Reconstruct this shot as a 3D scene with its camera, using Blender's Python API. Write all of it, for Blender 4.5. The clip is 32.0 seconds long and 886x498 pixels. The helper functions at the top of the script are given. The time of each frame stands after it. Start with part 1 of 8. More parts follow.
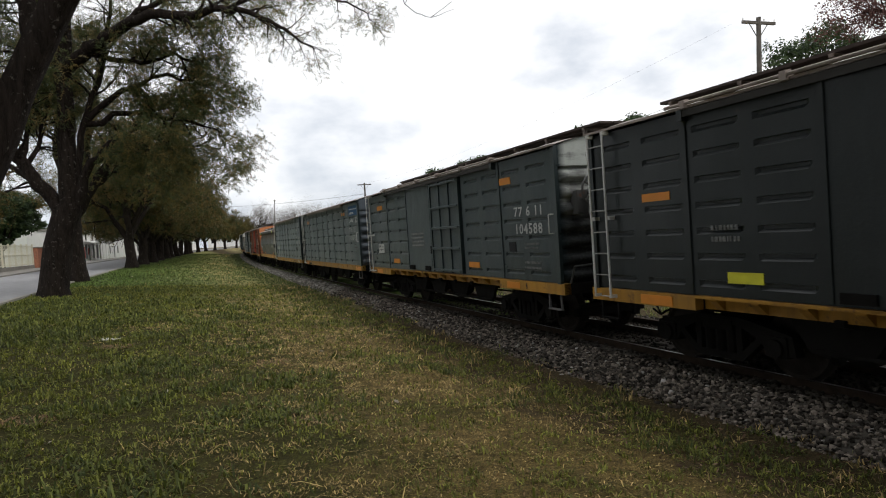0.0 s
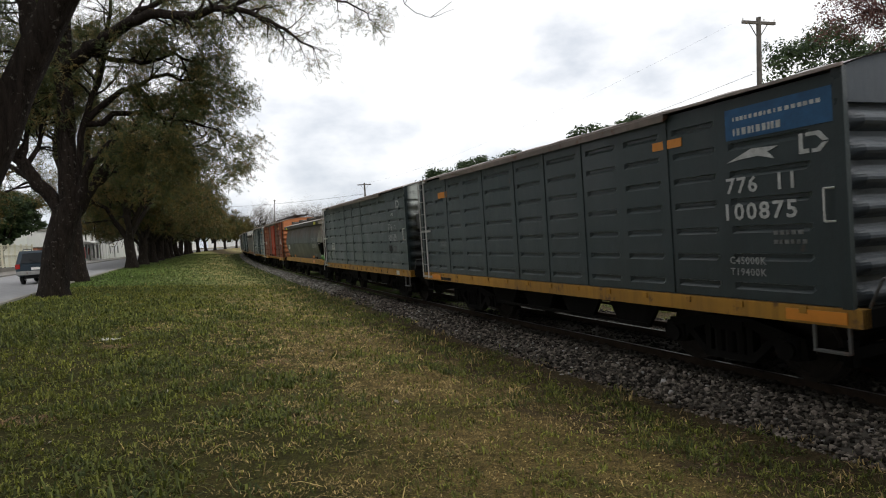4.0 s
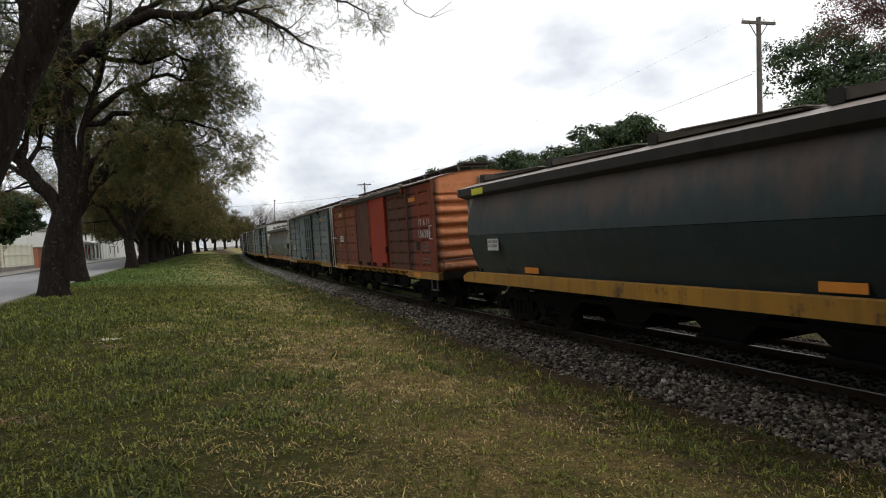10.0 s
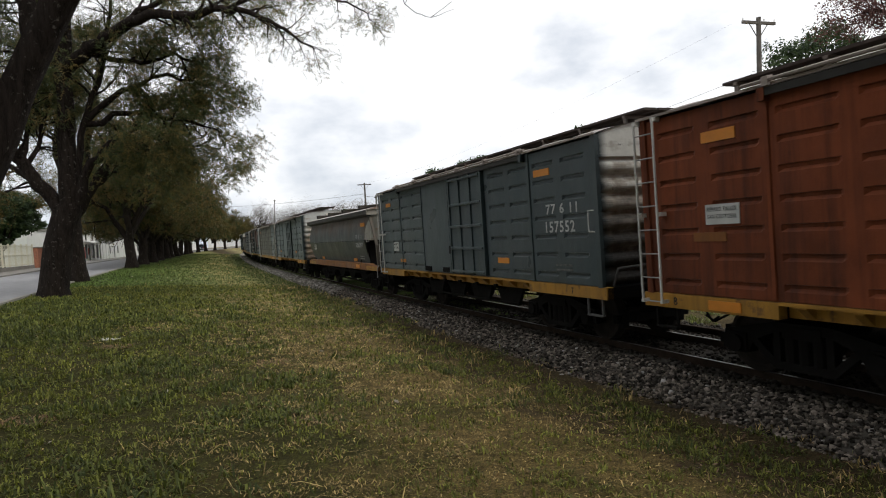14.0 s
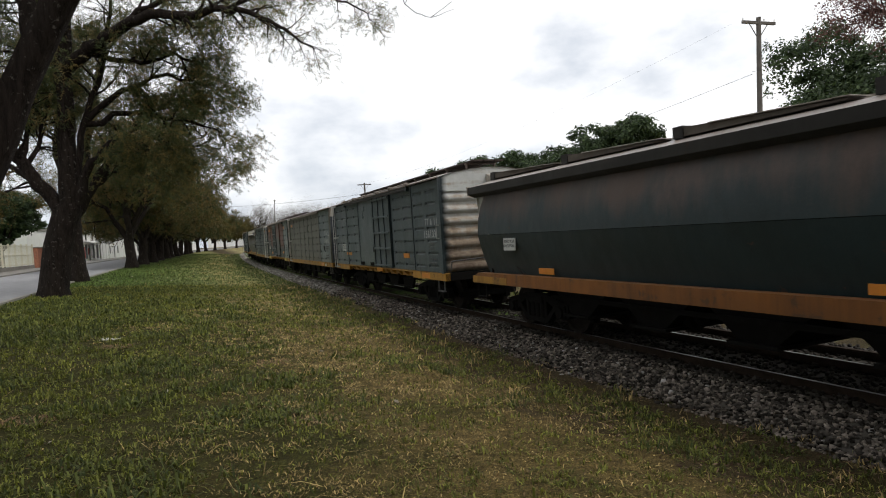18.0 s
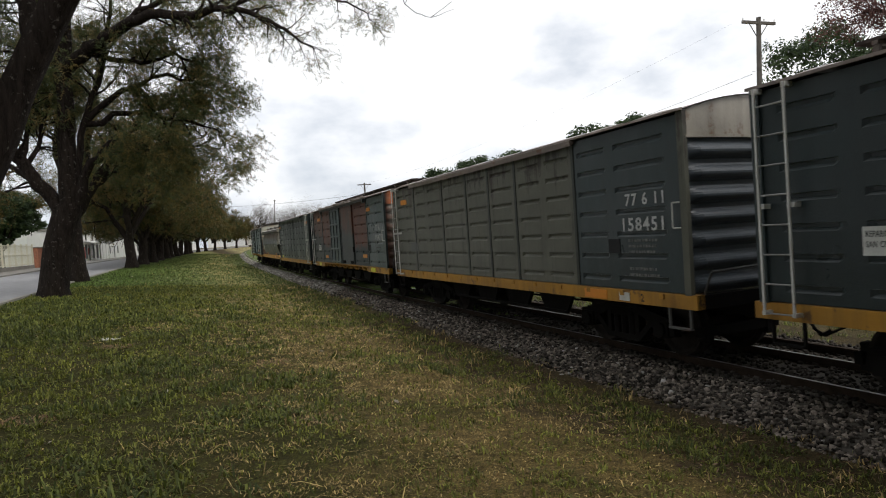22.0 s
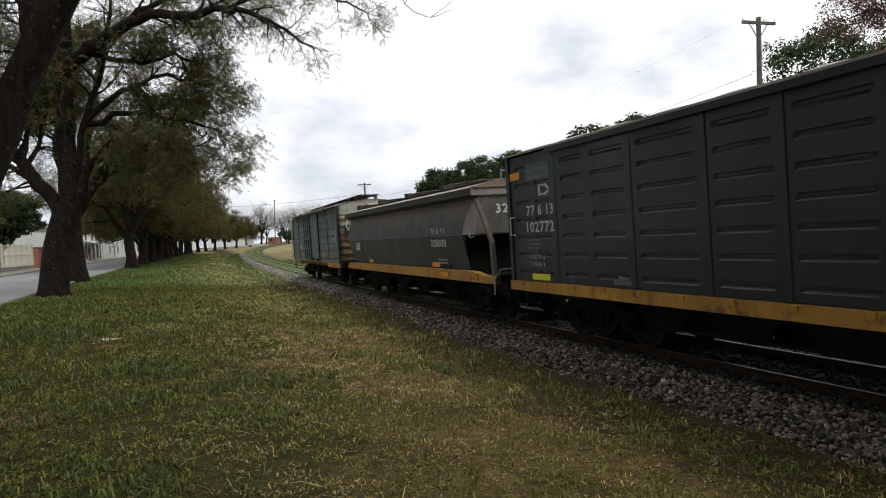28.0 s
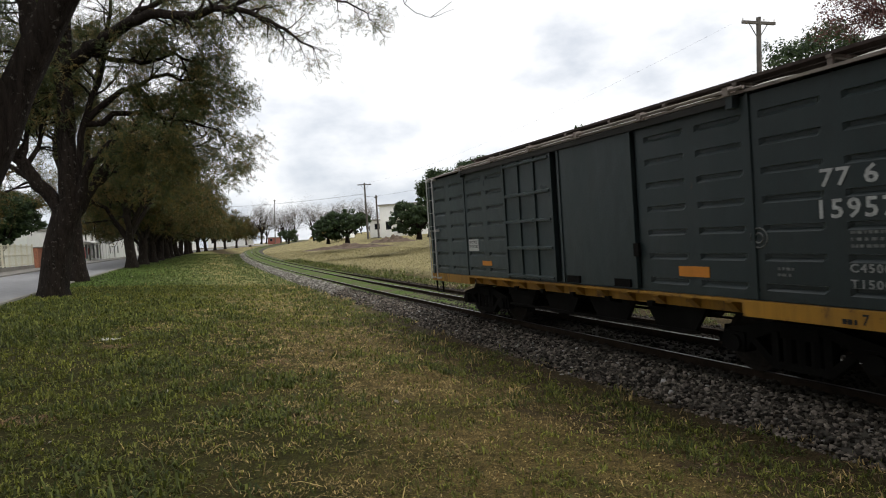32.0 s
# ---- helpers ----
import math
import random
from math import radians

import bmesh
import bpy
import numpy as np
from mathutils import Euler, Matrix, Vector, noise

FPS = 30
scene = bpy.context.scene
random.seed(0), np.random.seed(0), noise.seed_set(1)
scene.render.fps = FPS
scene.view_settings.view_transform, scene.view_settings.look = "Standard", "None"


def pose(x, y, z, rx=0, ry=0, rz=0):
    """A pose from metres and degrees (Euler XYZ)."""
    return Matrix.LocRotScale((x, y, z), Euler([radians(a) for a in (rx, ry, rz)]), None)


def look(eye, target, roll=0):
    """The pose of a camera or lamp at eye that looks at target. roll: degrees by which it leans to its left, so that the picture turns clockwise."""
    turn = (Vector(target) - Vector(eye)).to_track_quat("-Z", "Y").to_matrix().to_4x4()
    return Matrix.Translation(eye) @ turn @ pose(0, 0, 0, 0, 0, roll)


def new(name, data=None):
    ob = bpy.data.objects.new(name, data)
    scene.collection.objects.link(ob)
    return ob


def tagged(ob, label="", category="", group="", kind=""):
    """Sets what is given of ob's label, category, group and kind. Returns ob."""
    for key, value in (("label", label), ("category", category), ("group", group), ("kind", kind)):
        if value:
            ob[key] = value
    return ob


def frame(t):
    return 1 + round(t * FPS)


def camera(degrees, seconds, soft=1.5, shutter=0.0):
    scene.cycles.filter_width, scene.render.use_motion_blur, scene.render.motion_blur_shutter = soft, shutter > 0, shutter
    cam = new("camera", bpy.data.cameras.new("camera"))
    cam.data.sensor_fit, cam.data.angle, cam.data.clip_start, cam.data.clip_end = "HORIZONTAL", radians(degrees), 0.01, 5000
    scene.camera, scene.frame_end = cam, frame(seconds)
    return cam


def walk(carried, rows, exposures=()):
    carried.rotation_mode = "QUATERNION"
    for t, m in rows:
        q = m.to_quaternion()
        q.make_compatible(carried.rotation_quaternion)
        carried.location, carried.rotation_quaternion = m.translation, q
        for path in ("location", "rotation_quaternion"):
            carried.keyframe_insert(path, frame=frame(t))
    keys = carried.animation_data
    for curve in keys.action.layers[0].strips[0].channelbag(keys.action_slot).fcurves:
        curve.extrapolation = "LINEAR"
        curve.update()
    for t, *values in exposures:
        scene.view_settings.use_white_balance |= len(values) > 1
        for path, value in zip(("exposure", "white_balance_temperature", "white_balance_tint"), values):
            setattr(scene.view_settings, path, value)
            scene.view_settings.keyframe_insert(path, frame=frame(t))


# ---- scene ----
# ---------------------------------------------------------------- camera
EYE = (0.0, 0.0, 1.85)
cam = camera(70.06, 32.0, soft=1.05, shutter=0.12)
STAND = look(EYE, (0.0, math.cos(radians(1.4775)), 1.85 - math.sin(radians(1.4775))), roll=-3.8318)
walk(cam, [(0.0, STAND), (32.0, STAND)])

# ---------------------------------------------------------------- sky and sun
SUN_AZ, SUN_EL = radians(118.0), radians(52.0)
world = bpy.data.worlds.new("overcast_sky")
scene.world = world
world.use_nodes = True
wn, wl = world.node_tree.nodes, world.node_tree.links
wn.clear()
w_out = wn.new("ShaderNodeOutputWorld")
w_bg = wn.new("ShaderNodeBackground")
w_sky = wn.new("ShaderNodeTexSky")
w_sky.sky_type = "NISHITA"
w_sky.sun_disc = False
w_sky.sun_elevation, w_sky.sun_rotation = SUN_EL, SUN_AZ
w_sky.air_density, w_sky.dust_density = 1.0, 2.0
w_gain = wn.new("ShaderNodeVectorMath")
w_gain.operation = "SCALE"
w_gain.inputs["Scale"].default_value = 0.10
w_tc = wn.new("ShaderNodeTexCoord")
w_map = wn.new("ShaderNodeMapping")
w_map.inputs["Scale"].default_value = (2.1, 2.1, 4.0)
w_map.inputs["Location"].default_value = (3.1, 1.2, 0.4)
w_n1 = wn.new("ShaderNodeTexNoise")
w_n1.inputs["Scale"].default_value = 2.1
w_n1.inputs["Detail"].default_value = 7.0
w_n1.inputs["Roughness"].default_value = 0.52
w_ramp = wn.new("ShaderNodeValToRGB")
w_ramp.color_ramp.elements[0].position, w_ramp.color_ramp.elements[0].color = 0.34, (0.57, 0.615, 0.685, 1)
w_ramp.color_ramp.elements[1].position, w_ramp.color_ramp.elements[1].color = 0.56, (1.03, 1.03, 1.04, 1)
w_sep = wn.new("ShaderNodeSeparateXYZ")
w_low = wn.new("ShaderNodeMapRange")                  # the cloud deck thickens towards the horizon
w_low.inputs["From Min"].default_value, w_low.inputs["From Max"].default_value = 0.0, 0.34
w_low.inputs["To Min"].default_value, w_low.inputs["To Max"].default_value = -0.12, 0.17
w_add = wn.new("ShaderNodeMath")
w_mix = wn.new("ShaderNodeMix")
w_mix.data_type = "RGBA"
w_mix.inputs["Factor"].default_value = 0.90
wl.new(w_tc.outputs["Generated"], w_map.inputs["Vector"])
wl.new(w_map.outputs["Vector"], w_n1.inputs["Vector"])
wl.new(w_tc.outputs["Generated"], w_sep.inputs["Vector"])
wl.new(w_sep.outputs["Z"], w_low.inputs["Value"])
wl.new(w_n1.outputs["Fac"], w_add.inputs[0])
wl.new(w_low.outputs["Result"], w_add.inputs[1])
wl.new(w_add.outputs["Value"], w_ramp.inputs["Fac"])
wl.new(w_sky.outputs["Color"], w_gain.inputs[0])
wl.new(w_gain.outputs["Vector"], w_mix.inputs["A"])
wl.new(w_ramp.outputs["Color"], w_mix.inputs["B"])
wl.new(w_mix.outputs["Result"], w_bg.inputs["Color"])
w_bg.inputs["Strength"].default_value = 1.0
wl.new(w_bg.outputs["Background"], w_out.inputs["Surface"])

sun = new("sun", bpy.data.lights.new("sun", "SUN"))
sun.data.energy, sun.data.angle, sun.data.color = 0.9, radians(18.0), (1.0, 0.96, 0.9)
sun_dir = Vector((math.sin(SUN_AZ) * math.cos(SUN_EL), math.cos(SUN_AZ) * math.cos(SUN_EL), math.sin(SUN_EL)))
sun.matrix_world = look(sun_dir * 60, (0, 0, 0))
scene.view_settings.exposure = 0.26

# ---------------------------------------------------------------- materials
def nodes_of(name):
    m = bpy.data.materials.new(name)
    m.use_nodes = True
    nt = m.node_tree
    return m, nt, nt.nodes["Principled BSDF"]


def n_noise(nt, vec, scale, detail=5.0, rough=0.55):
    n = nt.nodes.new("ShaderNodeTexNoise")
    n.inputs["Scale"].default_value, n.inputs["Detail"].default_value, n.inputs["Roughness"].default_value = scale, detail, rough
    if vec is not None:
        nt.links.new(vec, n.inputs["Vector"])
    return n.outputs["Fac"]


def n_map(nt, vec, scale=(1, 1, 1), loc=(0, 0, 0), rot=(0, 0, 0)):
    n = nt.nodes.new("ShaderNodeMapping")
    n.inputs["Scale"].default_value, n.inputs["Location"].default_value, n.inputs["Rotation"].default_value = scale, loc, rot
    nt.links.new(vec, n.inputs["Vector"])
    return n.outputs["Vector"]


def n_range(nt, val, a, b, lo=0.0, hi=1.0):
    n = nt.nodes.new("ShaderNodeMapRange")
    n.inputs["From Min"].default_value, n.inputs["From Max"].default_value = a, b
    n.inputs["To Min"].default_value, n.inputs["To Max"].default_value = lo, hi
    nt.links.new(val, n.inputs["Value"])
    return n.outputs["Result"]


def n_mix(nt, fac, a, b, blend="MIX"):
    n = nt.nodes.new("ShaderNodeMix")
    n.data_type, n.blend_type = "RGBA", blend
    for key, v in (("Factor", fac), ("A", a), ("B", b)):
        sock = n.inputs[key]
        if isinstance(v, bpy.types.NodeSocket):
            nt.links.new(v, sock)
        elif key == "Factor":
            sock.default_value = v
        else:
            sock.default_value = (*v, 1)
    return n.outputs["Result"]


def n_math(nt, op, a, b=0.0):
    n = nt.nodes.new("ShaderNodeMath")
    n.operation = op
    for i, v in enumerate((a, b)):
        if isinstance(v, bpy.types.NodeSocket):
            nt.links.new(v, n.inputs[i])
        else:
            n.inputs[i].default_value = v
    return n.outputs["Value"]


def n_bump(nt, bsdf, height, strength=0.3, dist=0.01):
    n = nt.nodes.new("ShaderNodeBump")
    n.inputs["Strength"].default_value, n.inputs["Distance"].default_value = strength, dist
    nt.links.new(height, n.inputs["Height"])
    nt.links.new(n.outputs["Normal"], bsdf.inputs["Normal"])


def coord(nt, which="Object"):
    return nt.nodes.new("ShaderNodeTexCoord").outputs[which]


def shade(c, k):
    return tuple(min(1.0, x * k) for x in c)


RUST = (0.13, 0.050, 0.022)
GRIME = (0.011, 0.0105, 0.010)


def paint(name, col, rust=0.2, grime=0.4, fade=0.35, rough=0.34, gloss=0.45, rust_col=RUST, streak=0.5, sheen=0.09, bands=()):
    """Weathered coach paint: faded clouds, upright rain streaks, grime, rust spots, a film of dust."""
    dusty = tuple(0.75 * x + 0.018 for x in col)
    m, nt, b = nodes_of(name)
    rnd = nt.nodes.new("ShaderNodeObjectInfo").outputs["Random"]
    v = coord(nt)
    off = nt.nodes.new("ShaderNodeVectorMath")
    off.operation = "ADD"
    nt.links.new(v, off.inputs[0])
    scl = n_math(nt, "MULTIPLY", rnd, 7.0)
    nt.links.new(scl, off.inputs[1])
    p = off.outputs["Vector"]
    big = n_noise(nt, p, 0.9, 5)
    fine = n_noise(nt, p, 26.0, 4, 0.7)
    st = n_noise(nt, n_map(nt, p, (7.0, 7.0, 0.35)), 1.0, 6, 0.62)
    smudge = n_noise(nt, n_map(nt, p, (1.0, 1.0, 0.6)), 2.6, 7, 0.66)
    c = n_mix(nt, n_range(nt, big, 0.32, 0.68), shade(col, 1.0 - fade), shade(col, 1.0 + fade))
    c = n_mix(nt, n_range(nt, st, 0.46, 0.70, 0.0, grime * streak), c, GRIME)
    c = n_mix(nt, n_range(nt, smudge, 0.52, 0.72, 0.0, 0.55 * grime), c, shade(col, 0.35))
    c = n_mix(nt, n_range(nt, fine, 0.55, 0.85, 0.0, 0.18), c, shade(col, 1.35))
    haze = n_noise(nt, n_map(nt, p, (1.3, 1.3, 0.5), (5, 2, 9)), 3.4, 9, 0.72)
    c = n_mix(nt, n_range(nt, haze, 0.48, 0.74, 0.0, 0.30), c, dusty)
    scrape = n_noise(nt, n_map(nt, p, (14.0, 14.0, 0.8), (1, 8, 3)), 1.0, 7, 0.75)
    c = n_mix(nt, n_range(nt, scrape, 0.62, 0.72, 0.0, 0.30), c, dusty)
    spots = n_math(nt, "ADD", n_math(nt, "MULTIPLY", n_noise(nt, p, 3.2, 8, 0.68), 0.7), n_math(nt, "MULTIPLY", st, 0.3))
    edge = 0.66 - 0.22 * rust
    rmask = n_range(nt, spots, edge, edge + 0.05)
    c = n_mix(nt, n_math(nt, "MULTIPLY", rmask, min(1.0, 0.35 + rust)), c, rust_col)
    for mid, half_w in bands:                            # dark upright bands of overspray at a seam
        far = n_math(nt, "ADD", n_math(nt, "ABSOLUTE", n_math(nt, "SUBTRACT", axes(nt, v)[0], mid)), n_math(nt, "MULTIPLY", smudge, 0.12))
        c = n_mix(nt, n_range(nt, far, half_w, half_w + 0.12, 0.9, 0.0), c, (0.016, 0.014, 0.014))
    nt.links.new(c, b.inputs["Base Color"])
    nt.links.new(n_range(nt, big, 0.3, 0.7, rough - 0.08, min(1.0, rough + 0.2)), b.inputs["Roughness"])
    b.inputs["Specular IOR Level"].default_value = gloss
    b.inputs["Sheen Weight"].default_value, b.inputs["Sheen Roughness"].default_value = sheen, 0.45
    b.inputs["Sheen Tint"].default_value = (*(0.70 + 0.30 * x / max(col) for x in col), 1)
    dents = n_noise(nt, n_map(nt, p, (1.0, 1.0, 0.55)), 2.2, 2)
    n_bump(nt, b, n_math(nt, "ADD", n_math(nt, "MULTIPLY", fine, 0.6), n_math(nt, "MULTIPLY", dents, 4.0)), 0.30, 0.014)
    return m


def axes(nt, v):
    n = nt.nodes.new("ShaderNodeSeparateXYZ")
    nt.links.new(v, n.inputs["Vector"])
    return n.outputs["X"], n.outputs["Y"], n.outputs["Z"]


def end_paint(name, base, dirt, deep, over, low=0.14, amount=0.0):
    """A pressed wagon end: peeling pale paint, dirt lying along the pressings, brown wash towards the sill, side paint sprayed round the corners."""
    m, nt, b = nodes_of(name)
    v = coord(nt)
    _, y, z = axes(nt, v)
    streak = n_noise(nt, n_map(nt, v, (1.0, 1.1, 7.0)), 1.5, 7, 0.66)
    blot = n_noise(nt, v, 2.1, 8, 0.7)
    runs = n_noise(nt, n_map(nt, v, (5.0, 5.0, 0.5)), 1.3, 6, 0.65)
    fine = n_noise(nt, v, 24.0, 5, 0.7)
    ph = n_math(nt, "MULTIPLY", n_math(nt, "SUBTRACT", z, 0.95 + 0.58 * 0.26), 2 * math.pi * 7 / 1.82)
    wave = n_math(nt, "MULTIPLY", n_math(nt, "COSINE", ph), 0.055)
    soil = n_math(nt, "ADD", n_math(nt, "ADD", n_math(nt, "MULTIPLY", streak, 0.42), n_math(nt, "MULTIPLY", blot, 0.34)), n_math(nt, "MULTIPLY", runs, 0.24))
    soil = n_math(nt, "ADD", n_math(nt, "ADD", soil, wave), n_range(nt, z, 2.9, 1.0, -0.08 + amount, low + amount))
    c = n_mix(nt, n_range(nt, blot, 0.3, 0.7), shade(base, 0.8), shade(base, 1.1))
    c = n_mix(nt, n_range(nt, soil, 0.46, 0.60, 0.0, 0.92), c, dirt)
    c = n_mix(nt, n_range(nt, soil, 0.60, 0.74, 0.0, 0.9), c, deep)
    c = n_mix(nt, n_range(nt, n_noise(nt, v, 5.5, 9, 0.76), 0.63, 0.66, 0.0, 0.85), c, deep)
    c = n_mix(nt, n_range(nt, fine, 0.5, 0.8, 0.0, 0.25), c, shade(base, 0.5))
    edge = n_math(nt, "ADD", n_math(nt, "ABSOLUTE", y), n_math(nt, "MULTIPLY", blot, 0.16))
    c = n_mix(nt, n_range(nt, edge, 1.17, 1.30), c, over)
    nt.links.new(c, b.inputs["Base Color"])
    b.inputs["Roughness"].default_value = 0.72
    b.inputs["Specular IOR Level"].default_value = 0.2
    n_bump(nt, b, n_math(nt, "ADD", n_math(nt, "MULTIPLY", fine, 0.5), n_math(nt, "MULTIPLY", blot, 2.0)), 0.30, 0.014)
    return m


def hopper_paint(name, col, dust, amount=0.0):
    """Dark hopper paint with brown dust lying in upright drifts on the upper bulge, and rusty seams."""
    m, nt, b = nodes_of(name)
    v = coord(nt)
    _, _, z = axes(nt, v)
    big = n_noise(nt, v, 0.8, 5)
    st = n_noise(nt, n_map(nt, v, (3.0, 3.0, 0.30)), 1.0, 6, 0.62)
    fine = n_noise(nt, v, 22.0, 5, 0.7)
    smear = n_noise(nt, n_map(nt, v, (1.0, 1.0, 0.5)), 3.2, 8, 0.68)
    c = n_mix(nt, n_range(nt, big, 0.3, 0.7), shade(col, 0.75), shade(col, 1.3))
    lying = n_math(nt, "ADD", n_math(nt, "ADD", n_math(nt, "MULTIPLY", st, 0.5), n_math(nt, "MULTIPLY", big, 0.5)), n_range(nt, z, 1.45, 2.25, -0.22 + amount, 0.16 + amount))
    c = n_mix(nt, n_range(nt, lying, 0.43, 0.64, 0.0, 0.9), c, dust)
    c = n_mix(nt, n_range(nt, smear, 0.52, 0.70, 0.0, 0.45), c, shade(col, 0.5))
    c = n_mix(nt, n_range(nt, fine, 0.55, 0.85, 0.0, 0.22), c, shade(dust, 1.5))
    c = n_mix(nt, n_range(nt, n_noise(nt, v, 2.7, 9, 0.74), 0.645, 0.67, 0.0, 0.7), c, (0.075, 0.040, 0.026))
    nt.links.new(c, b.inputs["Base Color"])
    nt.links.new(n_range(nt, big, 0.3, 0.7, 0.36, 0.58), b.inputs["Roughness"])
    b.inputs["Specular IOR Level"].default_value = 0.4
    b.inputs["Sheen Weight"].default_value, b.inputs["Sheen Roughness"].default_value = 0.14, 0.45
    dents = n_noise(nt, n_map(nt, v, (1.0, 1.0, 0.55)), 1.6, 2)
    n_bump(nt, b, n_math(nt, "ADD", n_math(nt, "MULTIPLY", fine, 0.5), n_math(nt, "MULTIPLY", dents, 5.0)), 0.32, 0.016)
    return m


def flaked_paint(name, col, rust_col, z_lo, z_hi, amount, drips=0.3):
    """Paint flaked off to rusty primer in big ragged patches, most of it between two heights."""
    m, nt, b = nodes_of(name)
    v = coord(nt)
    _, _, z = axes(nt, v)
    blot = n_noise(nt, v, 1.15, 9, 0.66)
    runs = n_noise(nt, n_map(nt, v, (5.5, 5.5, 0.45)), 1.0, 7, 0.68)
    fine = n_noise(nt, v, 22.0, 5, 0.7)
    k = n_math(nt, "ADD", n_math(nt, "MULTIPLY", blot, 1.0 - drips), n_math(nt, "MULTIPLY", runs, drips))
    k = n_math(nt, "ADD", k, n_range(nt, z, z_lo, z_hi, -0.20 + amount, 0.04 + amount))
    c = n_mix(nt, n_range(nt, blot, 0.3, 0.7), shade(col, 0.8), shade(col, 1.25))
    c = n_mix(nt, n_range(nt, runs, 0.5, 0.68, 0.0, 0.5), c, shade(col, 0.45))
    bare = n_mix(nt, n_range(nt, n_noise(nt, v, 3.4, 8, 0.7), 0.35, 0.68), shade(rust_col, 0.5), shade(rust_col, 1.45))
    c = n_mix(nt, n_range(nt, k, 0.47, 0.52, 0.0, 0.95), c, bare)
    c = n_mix(nt, n_range(nt, runs, 0.60, 0.70, 0.0, 0.35), c, GRIME)
    nt.links.new(c, b.inputs["Base Color"])
    b.inputs["Roughness"].default_value = 0.6
    b.inputs["Specular IOR Level"].default_value = 0.3
    b.inputs["Sheen Weight"].default_value, b.inputs["Sheen Roughness"].default_value = 0.14, 0.45
    n_bump(nt, b, n_math(nt, "ADD", n_math(nt, "MULTIPLY", fine, 0.6), n_math(nt, "MULTIPLY", k, 3.0)), 0.35, 0.012)
    return m


def plain(name, col, rough=0.7, metal=0.0, var=0.25, scale=6.0, bump=0.2, spec=0.4):
    """A plain surface with grain at two sizes."""
    m, nt, b = nodes_of(name)
    v = coord(nt)
    a = n_noise(nt, v, scale, 6)
    f = n_noise(nt, v, scale * 9, 4, 0.7)
    mixv = n_math(nt, "ADD", n_math(nt, "MULTIPLY", a, 0.65), n_math(nt, "MULTIPLY", f, 0.35))
    c = n_mix(nt, n_range(nt, mixv, 0.3, 0.7), shade(col, 1 - var), shade(col, 1 + var))
    nt.links.new(c, b.inputs["Base Color"])
    b.inputs["Roughness"].default_value, b.inputs["Metallic"].default_value = rough, metal
    b.inputs["Specular IOR Level"].default_value = spec
    n_bump(nt, b, mixv, bump, 0.01)
    return m


def leafy(name, dark, light, dry=None, dry_amount=0.0):
    m, nt, b = nodes_of(name)
    isl = nt.nodes.new("ShaderNodeNewGeometry").outputs["Random Per Island"]
    big = n_noise(nt, coord(nt), 0.8, 3)
    c = n_mix(nt, n_math(nt, "POWER", isl, 2.2), dark, light)
    c = n_mix(nt, n_range(nt, big, 0.35, 0.7, 0.0, 0.45), c, shade(dark, 0.8))
    if dry:
        c = n_mix(nt, n_range(nt, n_math(nt, "ADD", n_math(nt, "MULTIPLY", isl, 0.5), n_math(nt, "MULTIPLY", big, 0.5)), 0.62 - dry_amount, 0.68 - dry_amount), c, dry)
    nt.links.new(c, b.inputs["Base Color"])
    b.inputs["Roughness"].default_value = 0.6
    b.inputs["Specular IOR Level"].default_value = 0.25
    tr = nt.nodes.new("ShaderNodeBsdfTranslucent")
    nt.links.new(n_mix(nt, 0.5, c, shade(light, 1.5)), tr.inputs["Color"])
    mx = nt.nodes.new("ShaderNodeMixShader")
    mx.inputs["Fac"].default_value = 0.2
    nt.links.new(b.outputs["BSDF"], mx.inputs[1])
    nt.links.new(tr.outputs["BSDF"], mx.inputs[2])
    nt.links.new(mx.outputs["Shader"], nt.nodes["Material Output"].inputs["Surface"])
    return m


def bark_material(name, col):
    m, nt, b = nodes_of(name)
    v = coord(nt)
    fur = n_noise(nt, n_map(nt, v, (7, 7, 1.6)), 1.6, 8, 0.65)
    spot = n_noise(nt, v, 9.0, 6, 0.7)
    c = n_mix(nt, n_range(nt, fur, 0.32, 0.68), shade(col, 0.35), shade(col, 1.5))
    c = n_mix(nt, n_range(nt, spot, 0.60, 0.66, 0.0, 0.75), c, (0.135, 0.125, 0.108))
    nt.links.new(c, b.inputs["Base Color"])
    b.inputs["Roughness"].default_value = 0.95
    b.inputs["Specular IOR Level"].default_value = 0.1
    n_bump(nt, b, fur, 0.9, 0.05)
    return m


